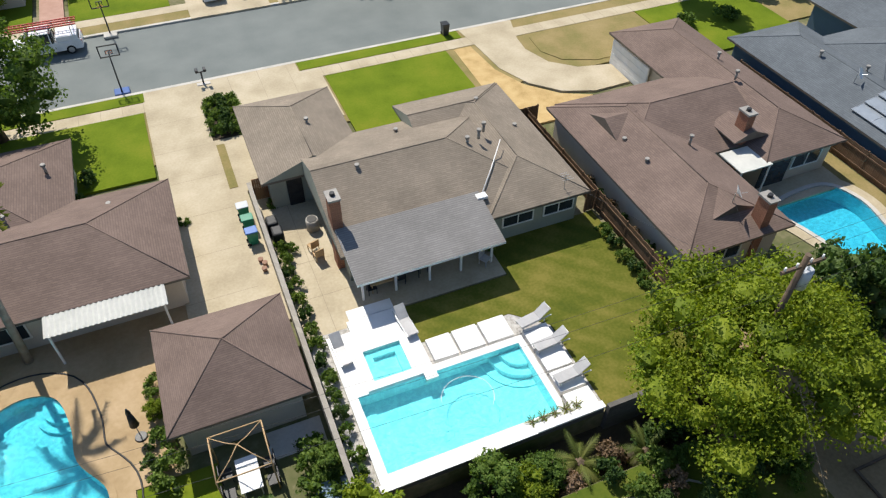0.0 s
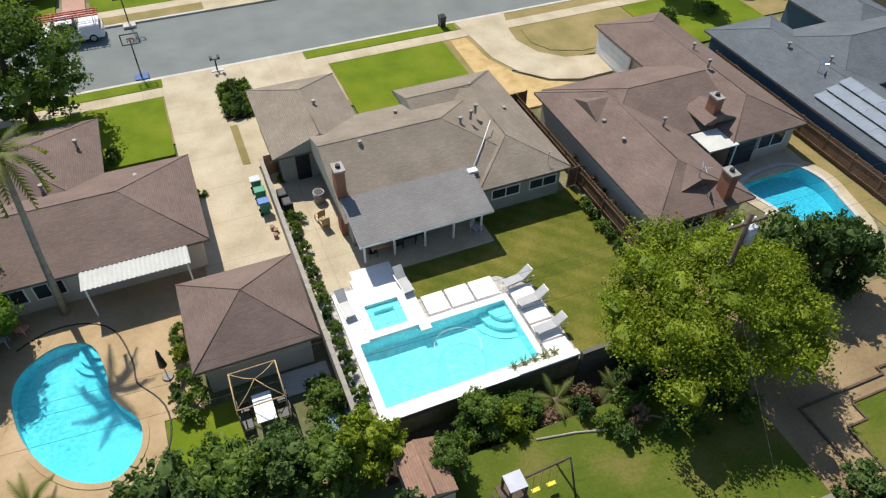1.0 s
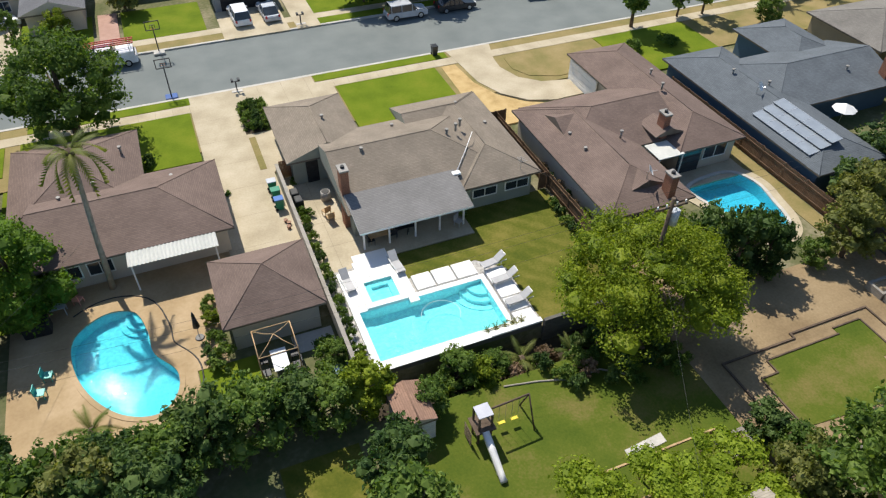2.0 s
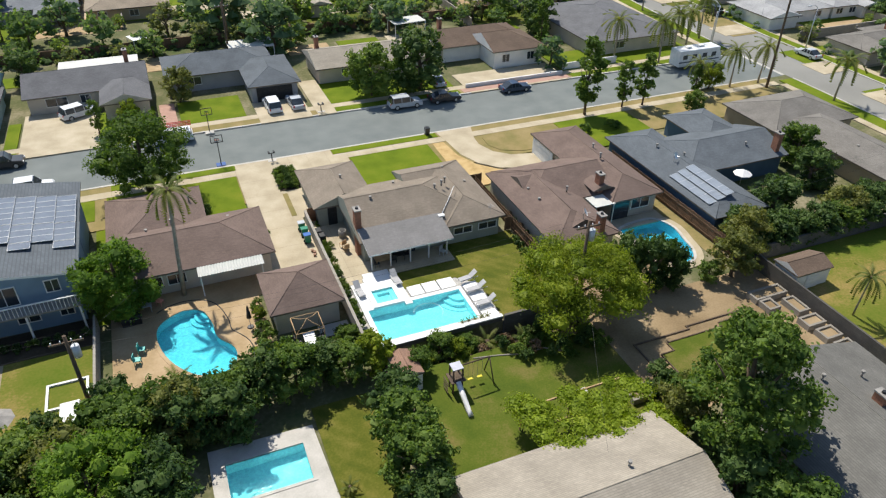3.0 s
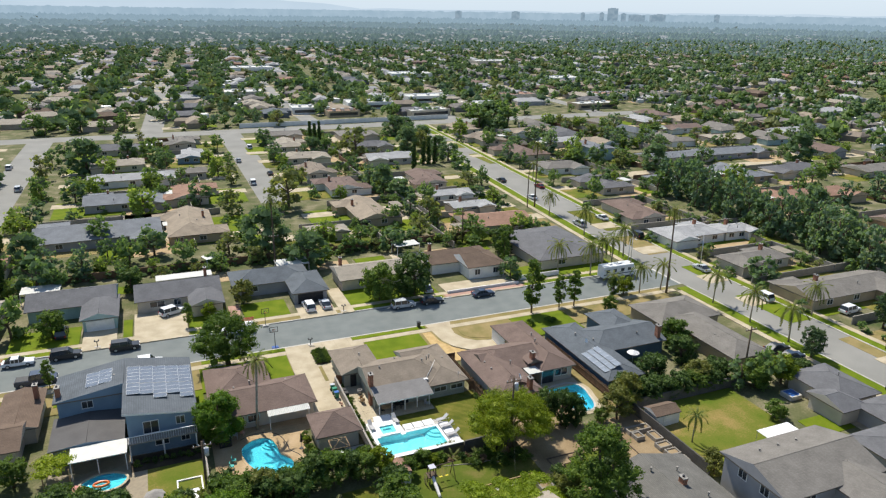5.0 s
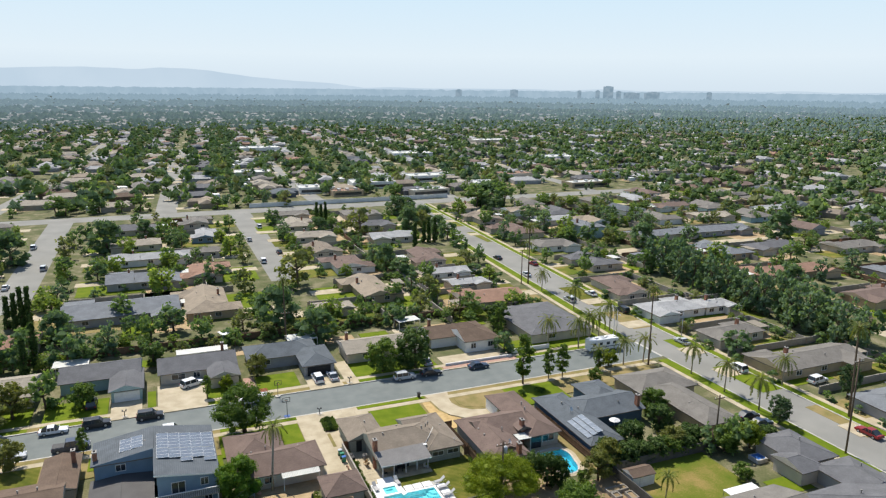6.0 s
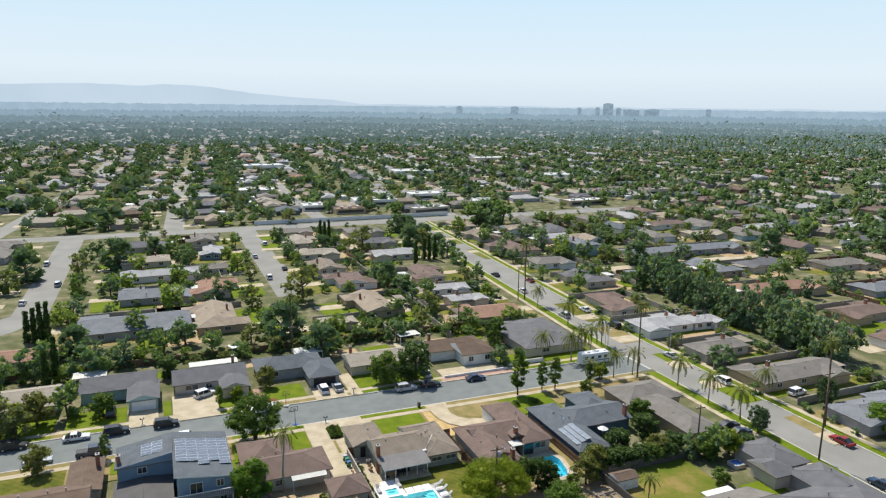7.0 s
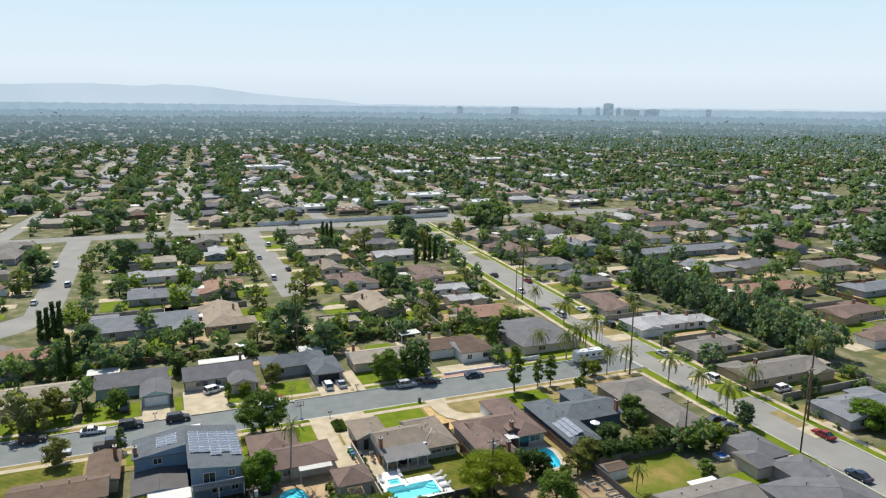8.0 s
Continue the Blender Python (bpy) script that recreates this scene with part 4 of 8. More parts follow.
slab("patio_floor", rect(32.0, 41.5, 23.9, 26.2), -0.1, 0.05, "concrete", "concrete patio behind the brown house", "paving")
slab("garden_bed", rect(40.8, 42.3, 16.0, 28.0), -0.1, 0.055, "dry_grass", "dry gravelly bed along the fence", "garden bed")
plate("pool_surround", [(-8.6, 2.0), (-0.9, 2.0), (-1.2, 9.9), (-8.6, 10.1)], [POOL_REAR], -0.05, 0.10, "kerb", "pale concrete surround of the rear pool", "paving")
pool(POOL_REAR, 0.10, 0.9, "plaster", "water", "rectangular turquoise pool on the lot behind", 0.25, "kerb")
pool([(-27.4 + 0.8 * (x + 24.2), 23.6 + 0.95 * (y - 19.1)) for x, y in POOL_TALL], 0.42, 0.3, "blue_plaster", "mid_water", "small freeform turquoise pool below the blue house", 0.3, "concrete")
slab("lawn", rect(-0.9, 3.5, 0.0, 11.5), -0.1, 0.06, "mowed", "green lawn beside the rear pool", "lawn")
slab("lawn", rect(6.2, 23.98, 0.62, 12.35), -0.1, 0.07, "rear_grass", "patchy green rear lawn with a swing set", "lawn")
slab("dirt_yard", [(24.0, 0.6), (43.3, 0.6), (43.3, 13.7), (34.7, 13.7), (34.7, 19.5), (24.0, 19.5)], -0.1, 0.03, "dirt", "bare brown dirt yard", "dirt")
slab("lawn", [(27.3, 3.0), (35.6, 2.4), (35.6, 5.2), (36.6, 5.2), (36.6, 8.1), (34.4, 8.1), (34.4, 7.6), (28.6, 7.6), (28.6, 6.6), (27.3, 6.6)], -0.1, 0.07, "rear_grass", "stepped green lawn edged with dark timber", "lawn")
slab("lawn", rect(43.6, 62.0, -2.6, 14.2), -0.1, 0.06, "half_dry", "half dry rear lawn", "lawn")
slab("lawn", rect(64.4, 71.0, -1.0, 3.2), -0.1, 0.06, "lawn", "small round green rear lawn", "lawn")
slab("patio_floor", rect(71.2, 79.0, -2.0, 3.0), -0.1, 0.05, "concrete", "pale concrete yard beside the grey house", "paving")
slab("lawn", rect(-22.5, -15.7, 14.5, 26.5), -0.1, 0.05, "half_dry", "green rear lawn below the blue house", "lawn")
# The dark joint concrete is used here to paint the patio's shade.
slab("patio_floor", rect(-34.0, -22.5, 14.5, 29.6), -0.1, 0.05, "joint", "concrete patio below the blue house, darkened for shade", "paving")
# Planted strip, with the shadow of the house put into its dark colour.
slab("garden_bed", rect(-24.4, -15.8, 24.9, 28.5), -0.1, 0.062, "mulch", "planted earth below the balcony, darkened for house shade", "garden bed")
slab("lawn", rect(-15.6, -14.5, 27.2, 50.0), -0.1, 0.06, "lawn", "narrow green side lawn", "lawn")
slab("lawn", rect(-35.0, -15.7, 45.0, 49.5), -0.1, 0.17, "lawn", "green front lawn of the blue house", "lawn")
slab("lawn", rect(-56.0, -42.0, 40.5, 49.5), -0.1, 0.17, "mowed", "green front lawn", "lawn")
for x0, x1 in ((-44, -33), (-26.0, -24.5), (-15.0, -8.0), (15.0, 34.0), (53.0, 79.0), (-62, -46)):
    slab("lawn", rect(x0, x1, 66.2, 74.0), -0.1, 0.17, "lawn", "green front lawn across the street", "lawn")
    slab("verge", rect(x0, x1, 63.35, 64.85), -0.1, 0.172, "lawn", "green grass verge across the street", "verge")
slab("lawn", rect(-5.0, 3.4, 66.2, 74.0), -0.1, 0.17, "lawn", "green front lawn across the street", "lawn")
for x0, x1, y1 in ((-32.5, -27, 71), (-24.2, -15.2, 76.2), (4.8, 11.8, 70.2), (12.6, 15.2, 76), (35.5, 52.0, 70.5)):
    slab("driveway", rect(x0, x1, 62.98, y1), -0.1, 0.178, "concrete", "pale concrete driveway across the street", "driveway")
slab("brick_path", rect(-7.4, -5.4, 66.2, 74), -0.1, 0.175, "brick_pave", "reddish brick front path", "path")
slab("brick_verge", rect(34.5, 52.5, 63.4, 64.8), -0.1, 0.182, "brick_pave", "reddish paved verge", "verge")


jn = bmesh.new()
for k in range(64):
    box(jn, -14 + k * 1.5, -13.975 + k * 1.5, 49.62, 50.93, 0.14, 0.1525)
for y in (27.6, 30.4, 33.2):
    box(jn, 4.95, 8.4, y, y + 0.025, 0.09, 0.1025)
box(jn, 6.6, 6.625, 24.9, 37.0, 0.09, 0.1025)
for x in (5.9, 8.2, 10.5):
    box(jn, x, x + 0.025, 44.5, 52.5, 0.15, 0.1675)
box(jn, 3.6, 12.8, 47.6, 47.625, 0.15, 0.1675)
tagged(part("paving_joint", jn, "joint"), "dark joints in the concrete paving", "joint", kind="structure")


# ---- walls and fences ----
def wall(name, x0, x1, y0, y1, h, material, label, cap=None):
    w = tagged(part(name, boxes((x0, x1, y0, y1, -0.05, h)), material), label, "wall", kind="structure")
    if cap:
        part("coping", boxes((x0 - 0.03, x1 + 0.03, y0 - 0.03, y1 + 0.03, h, h + 0.06)), cap, w)
    return w


def board_fence(x0, y0, x1, y1, h, label, material="wood_fence"):
    """A fence of posts, rails and single boards."""
    L = math.hypot(x1 - x0, y1 - y0)
    e = thing("fence", label, "fence", x0, y0, 0, math.degrees(math.atan2(y1 - y0, x1 - x0)))
    n = max(1, int(L / 2.4))
    for i in range(n + 1):
        part("post", boxes((L * i / n - 0.05, L * i / n + 0.05, -0.05, 0.05, 0, h + 0.05)), material, e)
    part("rail", boxes((0, L, 0.02, 0.06, 0.35, 0.45)), material, e)
    part("rail", boxes((0, L, 0.02, 0.06, h - 0.4, h - 0.3)), material, e)
    bm, k, rnd = bmesh.new(), 0, random.Random(3)
    while k * 0.15 < L - 0.1:
        box(bm, k * 0.15 + 0.006, k * 0.15 + 0.144, -0.02, 0.015, 0.04, h + rnd.uniform(-0.03, 0.02))
        k += 1
    tagged(part("boarding", bm, material, e), kind="stuff")
    return e


wall("boundary_wall", 4.62, 4.82, 14.0, 36.9, 1.55, "block", "tan block wall between the drive and the side yard", "block")
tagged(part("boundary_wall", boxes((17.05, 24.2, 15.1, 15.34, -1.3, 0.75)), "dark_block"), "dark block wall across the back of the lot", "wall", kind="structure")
# Planting on the terrace; the dark slab colour stands in for its shade.
slab("terrace_bed", rect(5.0, 24.0, 12.4, 15.34), -1.4, -1.2, "mulch", "planted terrace below the retaining wall, darkened for shade", "garden bed")
# The shade on this wall is put into its dark block colour.
wall("boundary_wall", 42.2, 66.0, 14.3, 14.5, 1.7, "dark_block", "block wall behind the lots, darkened for shade")
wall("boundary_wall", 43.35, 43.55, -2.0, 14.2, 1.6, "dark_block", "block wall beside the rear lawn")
wall("boundary_wall", -15.6, -15.4, 14.0, 27.0, 1.5, "block", "tan block wall beside the rear lawn")
wall("boundary_wall", -35.0, -15.6, 13.8, 14.0, 1.5, "block", "tan block wall behind the lawn")
wall("boundary_wall", 22.0, 132.0, 295.0, 295.25, 2.2, "white_wall", "long pale block wall along the collector street")
wall("boundary_wall", 35.5, 52.0, 65.0, 65.25, 0.7, "white_wall", "low white stucco garden wall")
wall("boundary_wall", 53.0, 63.0, 66.6, 66.8, 1.2, "white_wall", "white stucco garden wall")
board_fence(24.35, 15.0, 24.35, 37.5, 1.6, "brown weathered board fence between two lots")
board_fence(42.45, 14.6, 42.45, 37.0, 1.75, "brown board fence beside the blue house")
board_fence(22.6, 37.6, 25.2, 37.6, 1.7, "brown board fence closing the side yard")
board_fence(23.6, 28.2, 24.3, 28.2, 1.6, "tan board fence panel")
gate = thing("gate", "red stained wooden side gate", "gate", 4.9, 36.95)
for i in range(12):
    part("board", boxes((i * 0.13, i * 0.13 + 0.12, -0.03, 0.0, 0.05, 1.75)), "red_gate", gate)
part("rail", boxes((0, 1.56, 0.0, 0.05, 0.4, 0.5)), "red_gate", gate)
part("rail", boxes((0, 1.56, 0.0, 0.05, 1.3, 1.4)), "red_gate", gate)


# ---- vehicles ----
def wheel(parent, x, y, r, w=0.24):
    t = part("wheel", tube(bmesh.new(), (x, y - w / 2, r), (x, y + w / 2, r), r, r, 18), "rubber", parent)
    s = 1 if y > 0 else -1
    part("rim", tube(bmesh.new(), (x, y + s * (w / 2 - 0.03), r), (x, y + s * (w / 2 + 0.015), r), r * 0.66, r * 0.6, 14), "steel", t)


def extruded(profile, half, taper=0.0, bevel=0.06):
    """A side profile (x, z) drawn out to both sides; its top is drawn in by taper."""
    bm = bmesh.new()
    z0, z1 = min(z for _, z in profile), max(z for _, z in profile)
    sides = []
    for s in (-1, 1):
        sides.append([bm.verts.new((x, s * (half - taper * (z - z0) / (z1 - z0)), z)) for x, z in profile])
    n = len(profile)
    bm.faces.new(sides[0])
    bm.faces.new(sides[1][::-1])
    for i in range(n):
        bm.faces.new((sides[0][i], sides[1][i], sides[1][(i + 1) % n], sides[0][(i + 1) % n]))
    bmesh.ops.recalc_face_normals(bm, faces=bm.faces[:])
    if bevel:
        bmesh.ops.bevel(bm, geom=bm.edges[:], offset=bevel, segments=2, affect="EDGES")
    return bm


def car(label, x, y, turn, paint, kind="suv", group="", name="car"):
    e = thing(name, label, {"pickup": "pickup", "van": "van"}.get(kind, "car"), x, y, 0.03, turn, group)
    L, W, H = {"suv": (4.75, 1.9, 1.72), "sedan": (4.7, 1.82, 1.42), "pickup": (5.85, 2.0, 1.9), "jeep": (4.2, 1.8, 1.8), "van": (5.0, 1.95, 1.8)}[kind]
    f, b = L / 2, -L / 2
    s = 0.52 * H
    body = [(b, 0.35), (f - 0.05, 0.3), (f, 0.55), (f - 0.12, s), (f - 1.25, s + 0.12), (b + 0.1, s + 0.14), (b, s)]
    part("body", extruded(body, W / 2, 0.05), paint, e)
    if kind == "sedan":
        cab = [(f - 1.35, s + 0.05), (f - 2.05, H - 0.03), (b + 1.35, H), (b + 0.35, s + 0.08)]
    elif kind == "pickup":
        cab = [(f - 1.45, s + 0.05), (f - 2.1, H - 0.03), (b + 2.15, H), (b + 1.95, s + 0.05)]
    else:
        cab = [(f - 1.15, s + 0.05), (f - 1.8, H - 0.04), (b + 0.35, H), (b + 0.08, s + 0.08)]
    part("cabin_glass", extruded(cab, W / 2 - 0.07, 0.14, 0.04), "glass", e)
    xs = [p[0] for p in cab]
    part("roof_panel", soft_box(cab[2][0] + 0.08, cab[1][0] - 0.1, -W / 2 + 0.2, W / 2 - 0.2, H - 0.06, H + 0.025, 0.03), paint, e)
    for px in (cab[1][0] - 0.05, (cab[1][0] + cab[2][0]) / 2, cab[2][0] + 0.1):
        for sy in (-1, 1):
            bm = bmesh.new()
            tube(bm, (px, sy * (W / 2 - 0.06), s + 0.06), (px, sy * (W / 2 - 0.2), H - 0.02), 0.05, 0.04, 6)
            part("pillar", bm, paint, e)
    for wx in (f - 0.9, b + 0.95):
        for sy in (-1, 1):
            wheel(e, wx, sy * (W / 2 - 0.1), 0.36 if kind != "sedan" else 0.32)
    for sy in (-1, 1):
        part("headlight", soft_box(f - 0.14, f + 0.01, sy * (W / 2 - 0.32) - 0.17, sy * (W / 2 - 0.32) + 0.17, 0.62, 0.78, 0.03), "trim", e)
        part("tail_light", soft_box(b - 0.01, b + 0.1, sy * (W / 2 - 0.2) - 0.1, sy * (W / 2 - 0.2) + 0.1, 0.7, 1.0, 0.02), "lamp_red", e)
        part("mirror", soft_box(f - 1.55, f - 1.4, sy * (W / 2 + 0.09) - 0.09, sy * (W / 2 + 0.09) + 0.09, s + 0.1, s + 0.26, 0.03), paint, e)
    if kind == "pickup":
        part("bed_floor", boxes((b + 0.12, b + 1.9, -W / 2 + 0.15, W / 2 - 0.15, s + 0.10, s + 0.16)), "dark", e)
    return e


truck = car("white work pickup with a red ladder rack, parked at the kerb", -6.9, 61.8, 180 - 1, "white_paint", "pickup", name="pickup_truck")
rk = bmesh.new()
for rx in (-2.4, -1.0, 0.9):
    for ry in (-0.85, 0.85):
        box(rk, rx - 0.03, rx + 0.03, ry - 0.03, ry + 0.03, 1.0, 2.2)
    box(rk, rx - 0.03, rx + 0.03, -0.88, 0.88, 2.17, 2.23)
part("rack", rk, "steel", truck)
lb = bmesh.new()
for ry in (-0.6, -0.2, 0.25, 0.65):
    box(lb, -2.9, 2.3, ry - 0.035, ry + 0.035, 2.24, 2.33)
for k in range(17):
    box(lb, -2.8 + k * 0.3, -2.76 + k * 0.3, -0.58, -0.22, 2.26, 2.31)
    box(lb, -2.8 + k * 0.3, -2.76 + k * 0.3, 0.27, 0.63, 2.26, 2.31)
part("ladder", lb, "ladder_red", truck, "red fibreglass ladders on the rack")
part("tool_box", soft_box(-2.7, -1.1, -0.9, 0.9, 1.12, 1.5, 0.03), "white_paint", truck)
car("white hatchback parked by the kerb", 24.7, 61.9, 0, "silver_paint", "suv", "parked cars")
car("black car in tree shade", 30.7, 61.9, 0, "black_paint", "sedan", "parked cars")
car("dark blue saloon parked by the kerb", 42.0, 61.8, 0, "blue_paint", "sedan", "parked cars")
car("dark suv parked by the kerb", -34.6, 61.7, 2, "black_paint", "suv", "parked cars")
car("dark suv parked by the kerb", -25.6, 61.7, 0, "black_paint", "suv", "parked cars")
car("white open jeep by the kerb", -21.8, 53.9, 0, "white_paint", "jeep", "parked cars")
car("white suv on a driveway", -17.5, 74.2, 25, "white_paint", "suv", "parked cars")
car("white car on a driveway", 7.2, 67.6, 92, "white_paint", "suv", "parked cars")
car("silver car on a driveway", 10.4, 67.6, 92, "silver_paint", "sedan", "parked cars")
car("dark blue pickup by the kerb", -38.0, 54.0, 0, "blue_paint", "pickup", "parked cars", "pickup_truck")
car("silver car by the kerb", -47.0, 54.0, 0, "silver_paint", "sedan", "parked cars")
car("white car by the kerb", -41.5, 61.6, 0, "white_paint", "sedan", "parked cars")
car("black suv by the kerb", -52.0, 61.6, 0, "black_paint", "suv", "parked cars")
car("dark car on a driveway beside the side street", 79.4, 21.2, 0, "black_paint", "sedan", "parked cars")
car("blue grey car on a driveway beside the side street", 79.4, 18.0, 0, "blue_paint", "sedan", "parked cars")
car("black suv on a forecourt", 105.0, 33.5, 10, "black_paint", "suv", "parked cars")
car("white car on a forecourt", 106.5, 28.5, 5, "white_paint", "suv", "parked cars")
car("dark red car by the kerb", 95.0, 8.0, 90, "red_paint", "sedan", "parked cars")
car("green grey car by the kerb", 86.9, -6.0, 90, "blue_paint", "sedan", "parked cars")
rv = thing("motorhome", "white motorhome with dark windows parked at the corner", "motorhome", 74.6, 61.3, 0.03, 0)
part("body", soft_box(-4.3, 3.6, -1.22, 1.22, 0.5, 3.1, 0.12), "white_paint", rv)
part("cab", extruded([(3.4, 0.5), (4.5, 0.6), (4.3, 1.4), (3.8, 2.4), (3.4, 2.5)], 1.15, 0.1), "white_paint", rv)
part("windscreen", boxes((4.12, 4.2, -0.95, 0.95, 1.5, 2.1)), "glass", rv)
for wx in (-3.2, -1.4, 0.6, 2.4):
    for sy in (-1, 1):
        part("window", boxes((wx - 0.45, wx + 0.45, sy * 1.225 - 0.01, sy * 1.225 + 0.01, 1.7, 2.4)), "glass", rv)
part("stripe", boxes((-4.3, 3.6, -1.235, -1.225, 1.15, 1.35)), "blue_paint", rv)
for ax in (-2.0, 0.5):
    part("roof_unit", soft_box(ax - 0.45, ax + 0.45, -0.4, 0.4, 3.1, 3.4, 0.08), "trim", rv)
for wx in (-2.6, 2.9):
    for sy in (-1, 1):
        wheel(rv, wx, sy * 1.05, 0.42)


# ---- trees and shrubs ----
rng = np.random.default_rng(7)


def leaf_quads(centres, radii, count, size, flat=0.75, shell=0.5):
    """Small leaf sprays round clump centres: vertices and faces."""
    w = np.asarray(radii) ** 2
    pick = rng.choice(len(centres), count, p=w / w.sum())
    d = rng.normal(size=(count, 3))
    d /= np.linalg.norm(d, axis=1)[:, None]
    c, r = np.asarray(centres)[pick], np.asarray(radii)[pick]
    p = c + d * (r * (shell + (1.22 - shell) * rng.random(count)))[:, None] * np.array((1, 1, flat))
    nrm = d * 0.9 + rng.normal(size=(count, 3)) * 0.6 + np.array((0, 0, 0.35))
    nrm /= np.linalg.norm(nrm, axis=1)[:, None]
    a = np.cross(nrm, rng.normal(size=(count, 3)))
    a /= np.linalg.norm(a, axis=1)[:, None]
    b = np.cross(nrm, a)
    s = size * rng.uniform(0.6, 1.4, count)[:, None]
    k = 0.62
    v = np.stack([p - a * s, p - b * s * k + nrm * s * 0.15, p + a * s, p + b * s * k + nrm * s * 0.15], 1).reshape(-1, 3)
    f = np.arange(count * 4).reshape(-1, 4)
    return v, f


ICO_V, ICO_F = [], []
_b = bmesh.new()
bmesh.ops.create_icosphere(_b, subdivisions=1, radius=1)
_b.verts.index_update()
ICO_V = np.array([v.co for v in _b.verts])
ICO_F = np.array([[v.index for v in f.verts] for f in _b.faces])
_b.free()


OCT_V = np.array([(1, 0, 0), (0.3, 0.95, 0), (-0.8, 0.6, 0), (-0.8, -0.6, 0), (0.3, -0.95, 0), (0, 0, 1), (0, 0, -0.6)])
OCT_F = np.array([(0, 1, 5), (1, 2, 5), (2, 3, 5), (3, 4, 5), (4, 0, 5), (1, 0, 6), (2, 1, 6), (3, 2, 6), (4, 3, 6), (0, 4, 6)])


def tufts(centres, radii, each, share, flat):
    """Small tufts over the upper and outer side of each clump of a crown."""
    c, r = np.repeat(np.asarray(centres), each, 0), np.repeat(np.asarray(radii), each)
    d = rng.normal(size=(len(c), 3)) + np.array((0, 0, 0.45))
    d /= np.linalg.norm(d, axis=1)[:, None]
    return c + d * (r * rng.uniform(0.72, 1.0, len(c)))[:, None] * np.array((1, 1, flat)), r * share * rng.uniform(0.7, 1.3, len(c))


def crown_mesh(centres, radii, count, size, material, flat=0.75, core=0.6, light=False, each=0):
    """A crown of leaf sprays over darker inner clumps, as one mesh."""
    if each:
        tc, tr = tufts(centres, radii, each, 0.36, flat)
        v, f = leaf_quads(tc, tr, count, size, 0.8, 0.25)
    else:
        v, f = leaf_quads(centres, radii, count, size, flat)
    vs, fs, base = [v], f.tolist(), len(v)
    src, tri = (OCT_V, OCT_F) if light else (ICO_V, ICO_F)
    for c, r in zip(centres, radii):
        jit = src * (1 + rng.uniform(-0.18, 0.18, (len(src), 1)))
        vs.append(np.asarray(c) + jit * r * core * np.array((1, 1, flat)))
        fs += (tri + base).tolist()
        base += len(src)
    me = bpy.data.meshes.new("crown")
    me.from_pydata(np.concatenate(vs).tolist(), [], fs)
    me.materials.append(M[material])
    return me


def clumps(n, rx, h0, h1, seed, shape="round", clump=(0.24, 0.42)):
    r_ = np.random.default_rng(seed)
    out, rad = [], []
    for i in range(n):
        t = r_.random()
        z = h0 + (h1 - h0) * t
        prof = {"round": math.sqrt(max(0.05, 1 - (2 * t - 0.85) ** 2 / 1.4)), "oval": math.sin(math.pi * (0.12 + 0.8 * t)), "dome": math.sqrt(max(0.05, 1 - t * t * 0.9)), "column": 1 - 0.75 * t}[shape]
        a, q = r_.random() * 6.283, r_.random() ** 0.36
        out.append((math.cos(a) * q * rx * prof * 0.8, math.sin(a) * q * rx * prof * 0.8, z))
        rad.append(rx * r_.uniform(*clump))
    return out, rad


def trunk_bm(h, r, crown_r, crown_h0, seed, limbs=5):
    r_ = random.Random(seed)
    bm = bmesh.new()
    pts = [(0, 0, -0.1), (0.05 * h * r_.uniform(-1, 1), 0.05 * h * r_.uniform(-1, 1), h * 0.5), (0.06 * h * r_.uniform(-1, 1), 0.06 * h * r_.uniform(-1, 1), h)]
    bent_tube(bm, pts, [r * 1.3, r * 0.85, r * 0.4], 8)
    for i in range(limbs):
        a = 6.283 * (i + r_.random() * 0.6) / limbs
        p = Vector(pts[1]) + Vector((0, 0, r_.uniform(-0.1, 0.15) * h))
        q = p + Vector((math.cos(a) * crown_r * 0.55, math.sin(a) * crown_r * 0.55, h * r_.uniform(0.25, 0.45)))
        bent_tube(bm, [p, p.lerp(q, 0.55) + Vector((0, 0, -0.1 * h * 0.3)), q], [r * 0.5, r * 0.32, r * 0.12], 6)
    return bm


PROTO = {}


def tree_proto(key, label, r, h, leaf, n_clumps, count, size, shape="round", base=0.3, trunk=0.18, seed=1, category="tree", name="tree", flat=0.75, clump=(0.24, 0.42), core=0.6, each=12):
    e = thing(name, label, category, 0, 0, -300)
    if trunk:
        part("trunk", trunk_bm(h * 0.72, trunk, r, h * base, seed), "bark", e)
    c, rad = clumps(n_clumps, r, h * base, h * 0.9, seed, shape, clump)
    cr = new("crown", crown_mesh(c, rad, count, size, leaf, flat, core, key.startswith("far_"), each))
    cr.parent = e
    PROTO[key] = e


def plant(key, x, y, s=1.0, sz=None, turn=None, label=""):
    turn = random.uniform(0, 360) if turn is None else turn
    z = -1.2 if 5.0 < x < 24.0 and 12.4 < y < 15.3 else 0.0
    m, first = pose(x, y, z, 0, 0, turn) @ Matrix.Diagonal((s, s, sz or s, 1)), PROTO[key]
    if first.location.z < -100:
        o = first
        o.matrix_basis = m
    else:
        o = copy_thing(first, m @ Matrix.Diagonal((*(1 / k for k in first.scale), 1)))
    if label:
        o["label"] = label
    return o


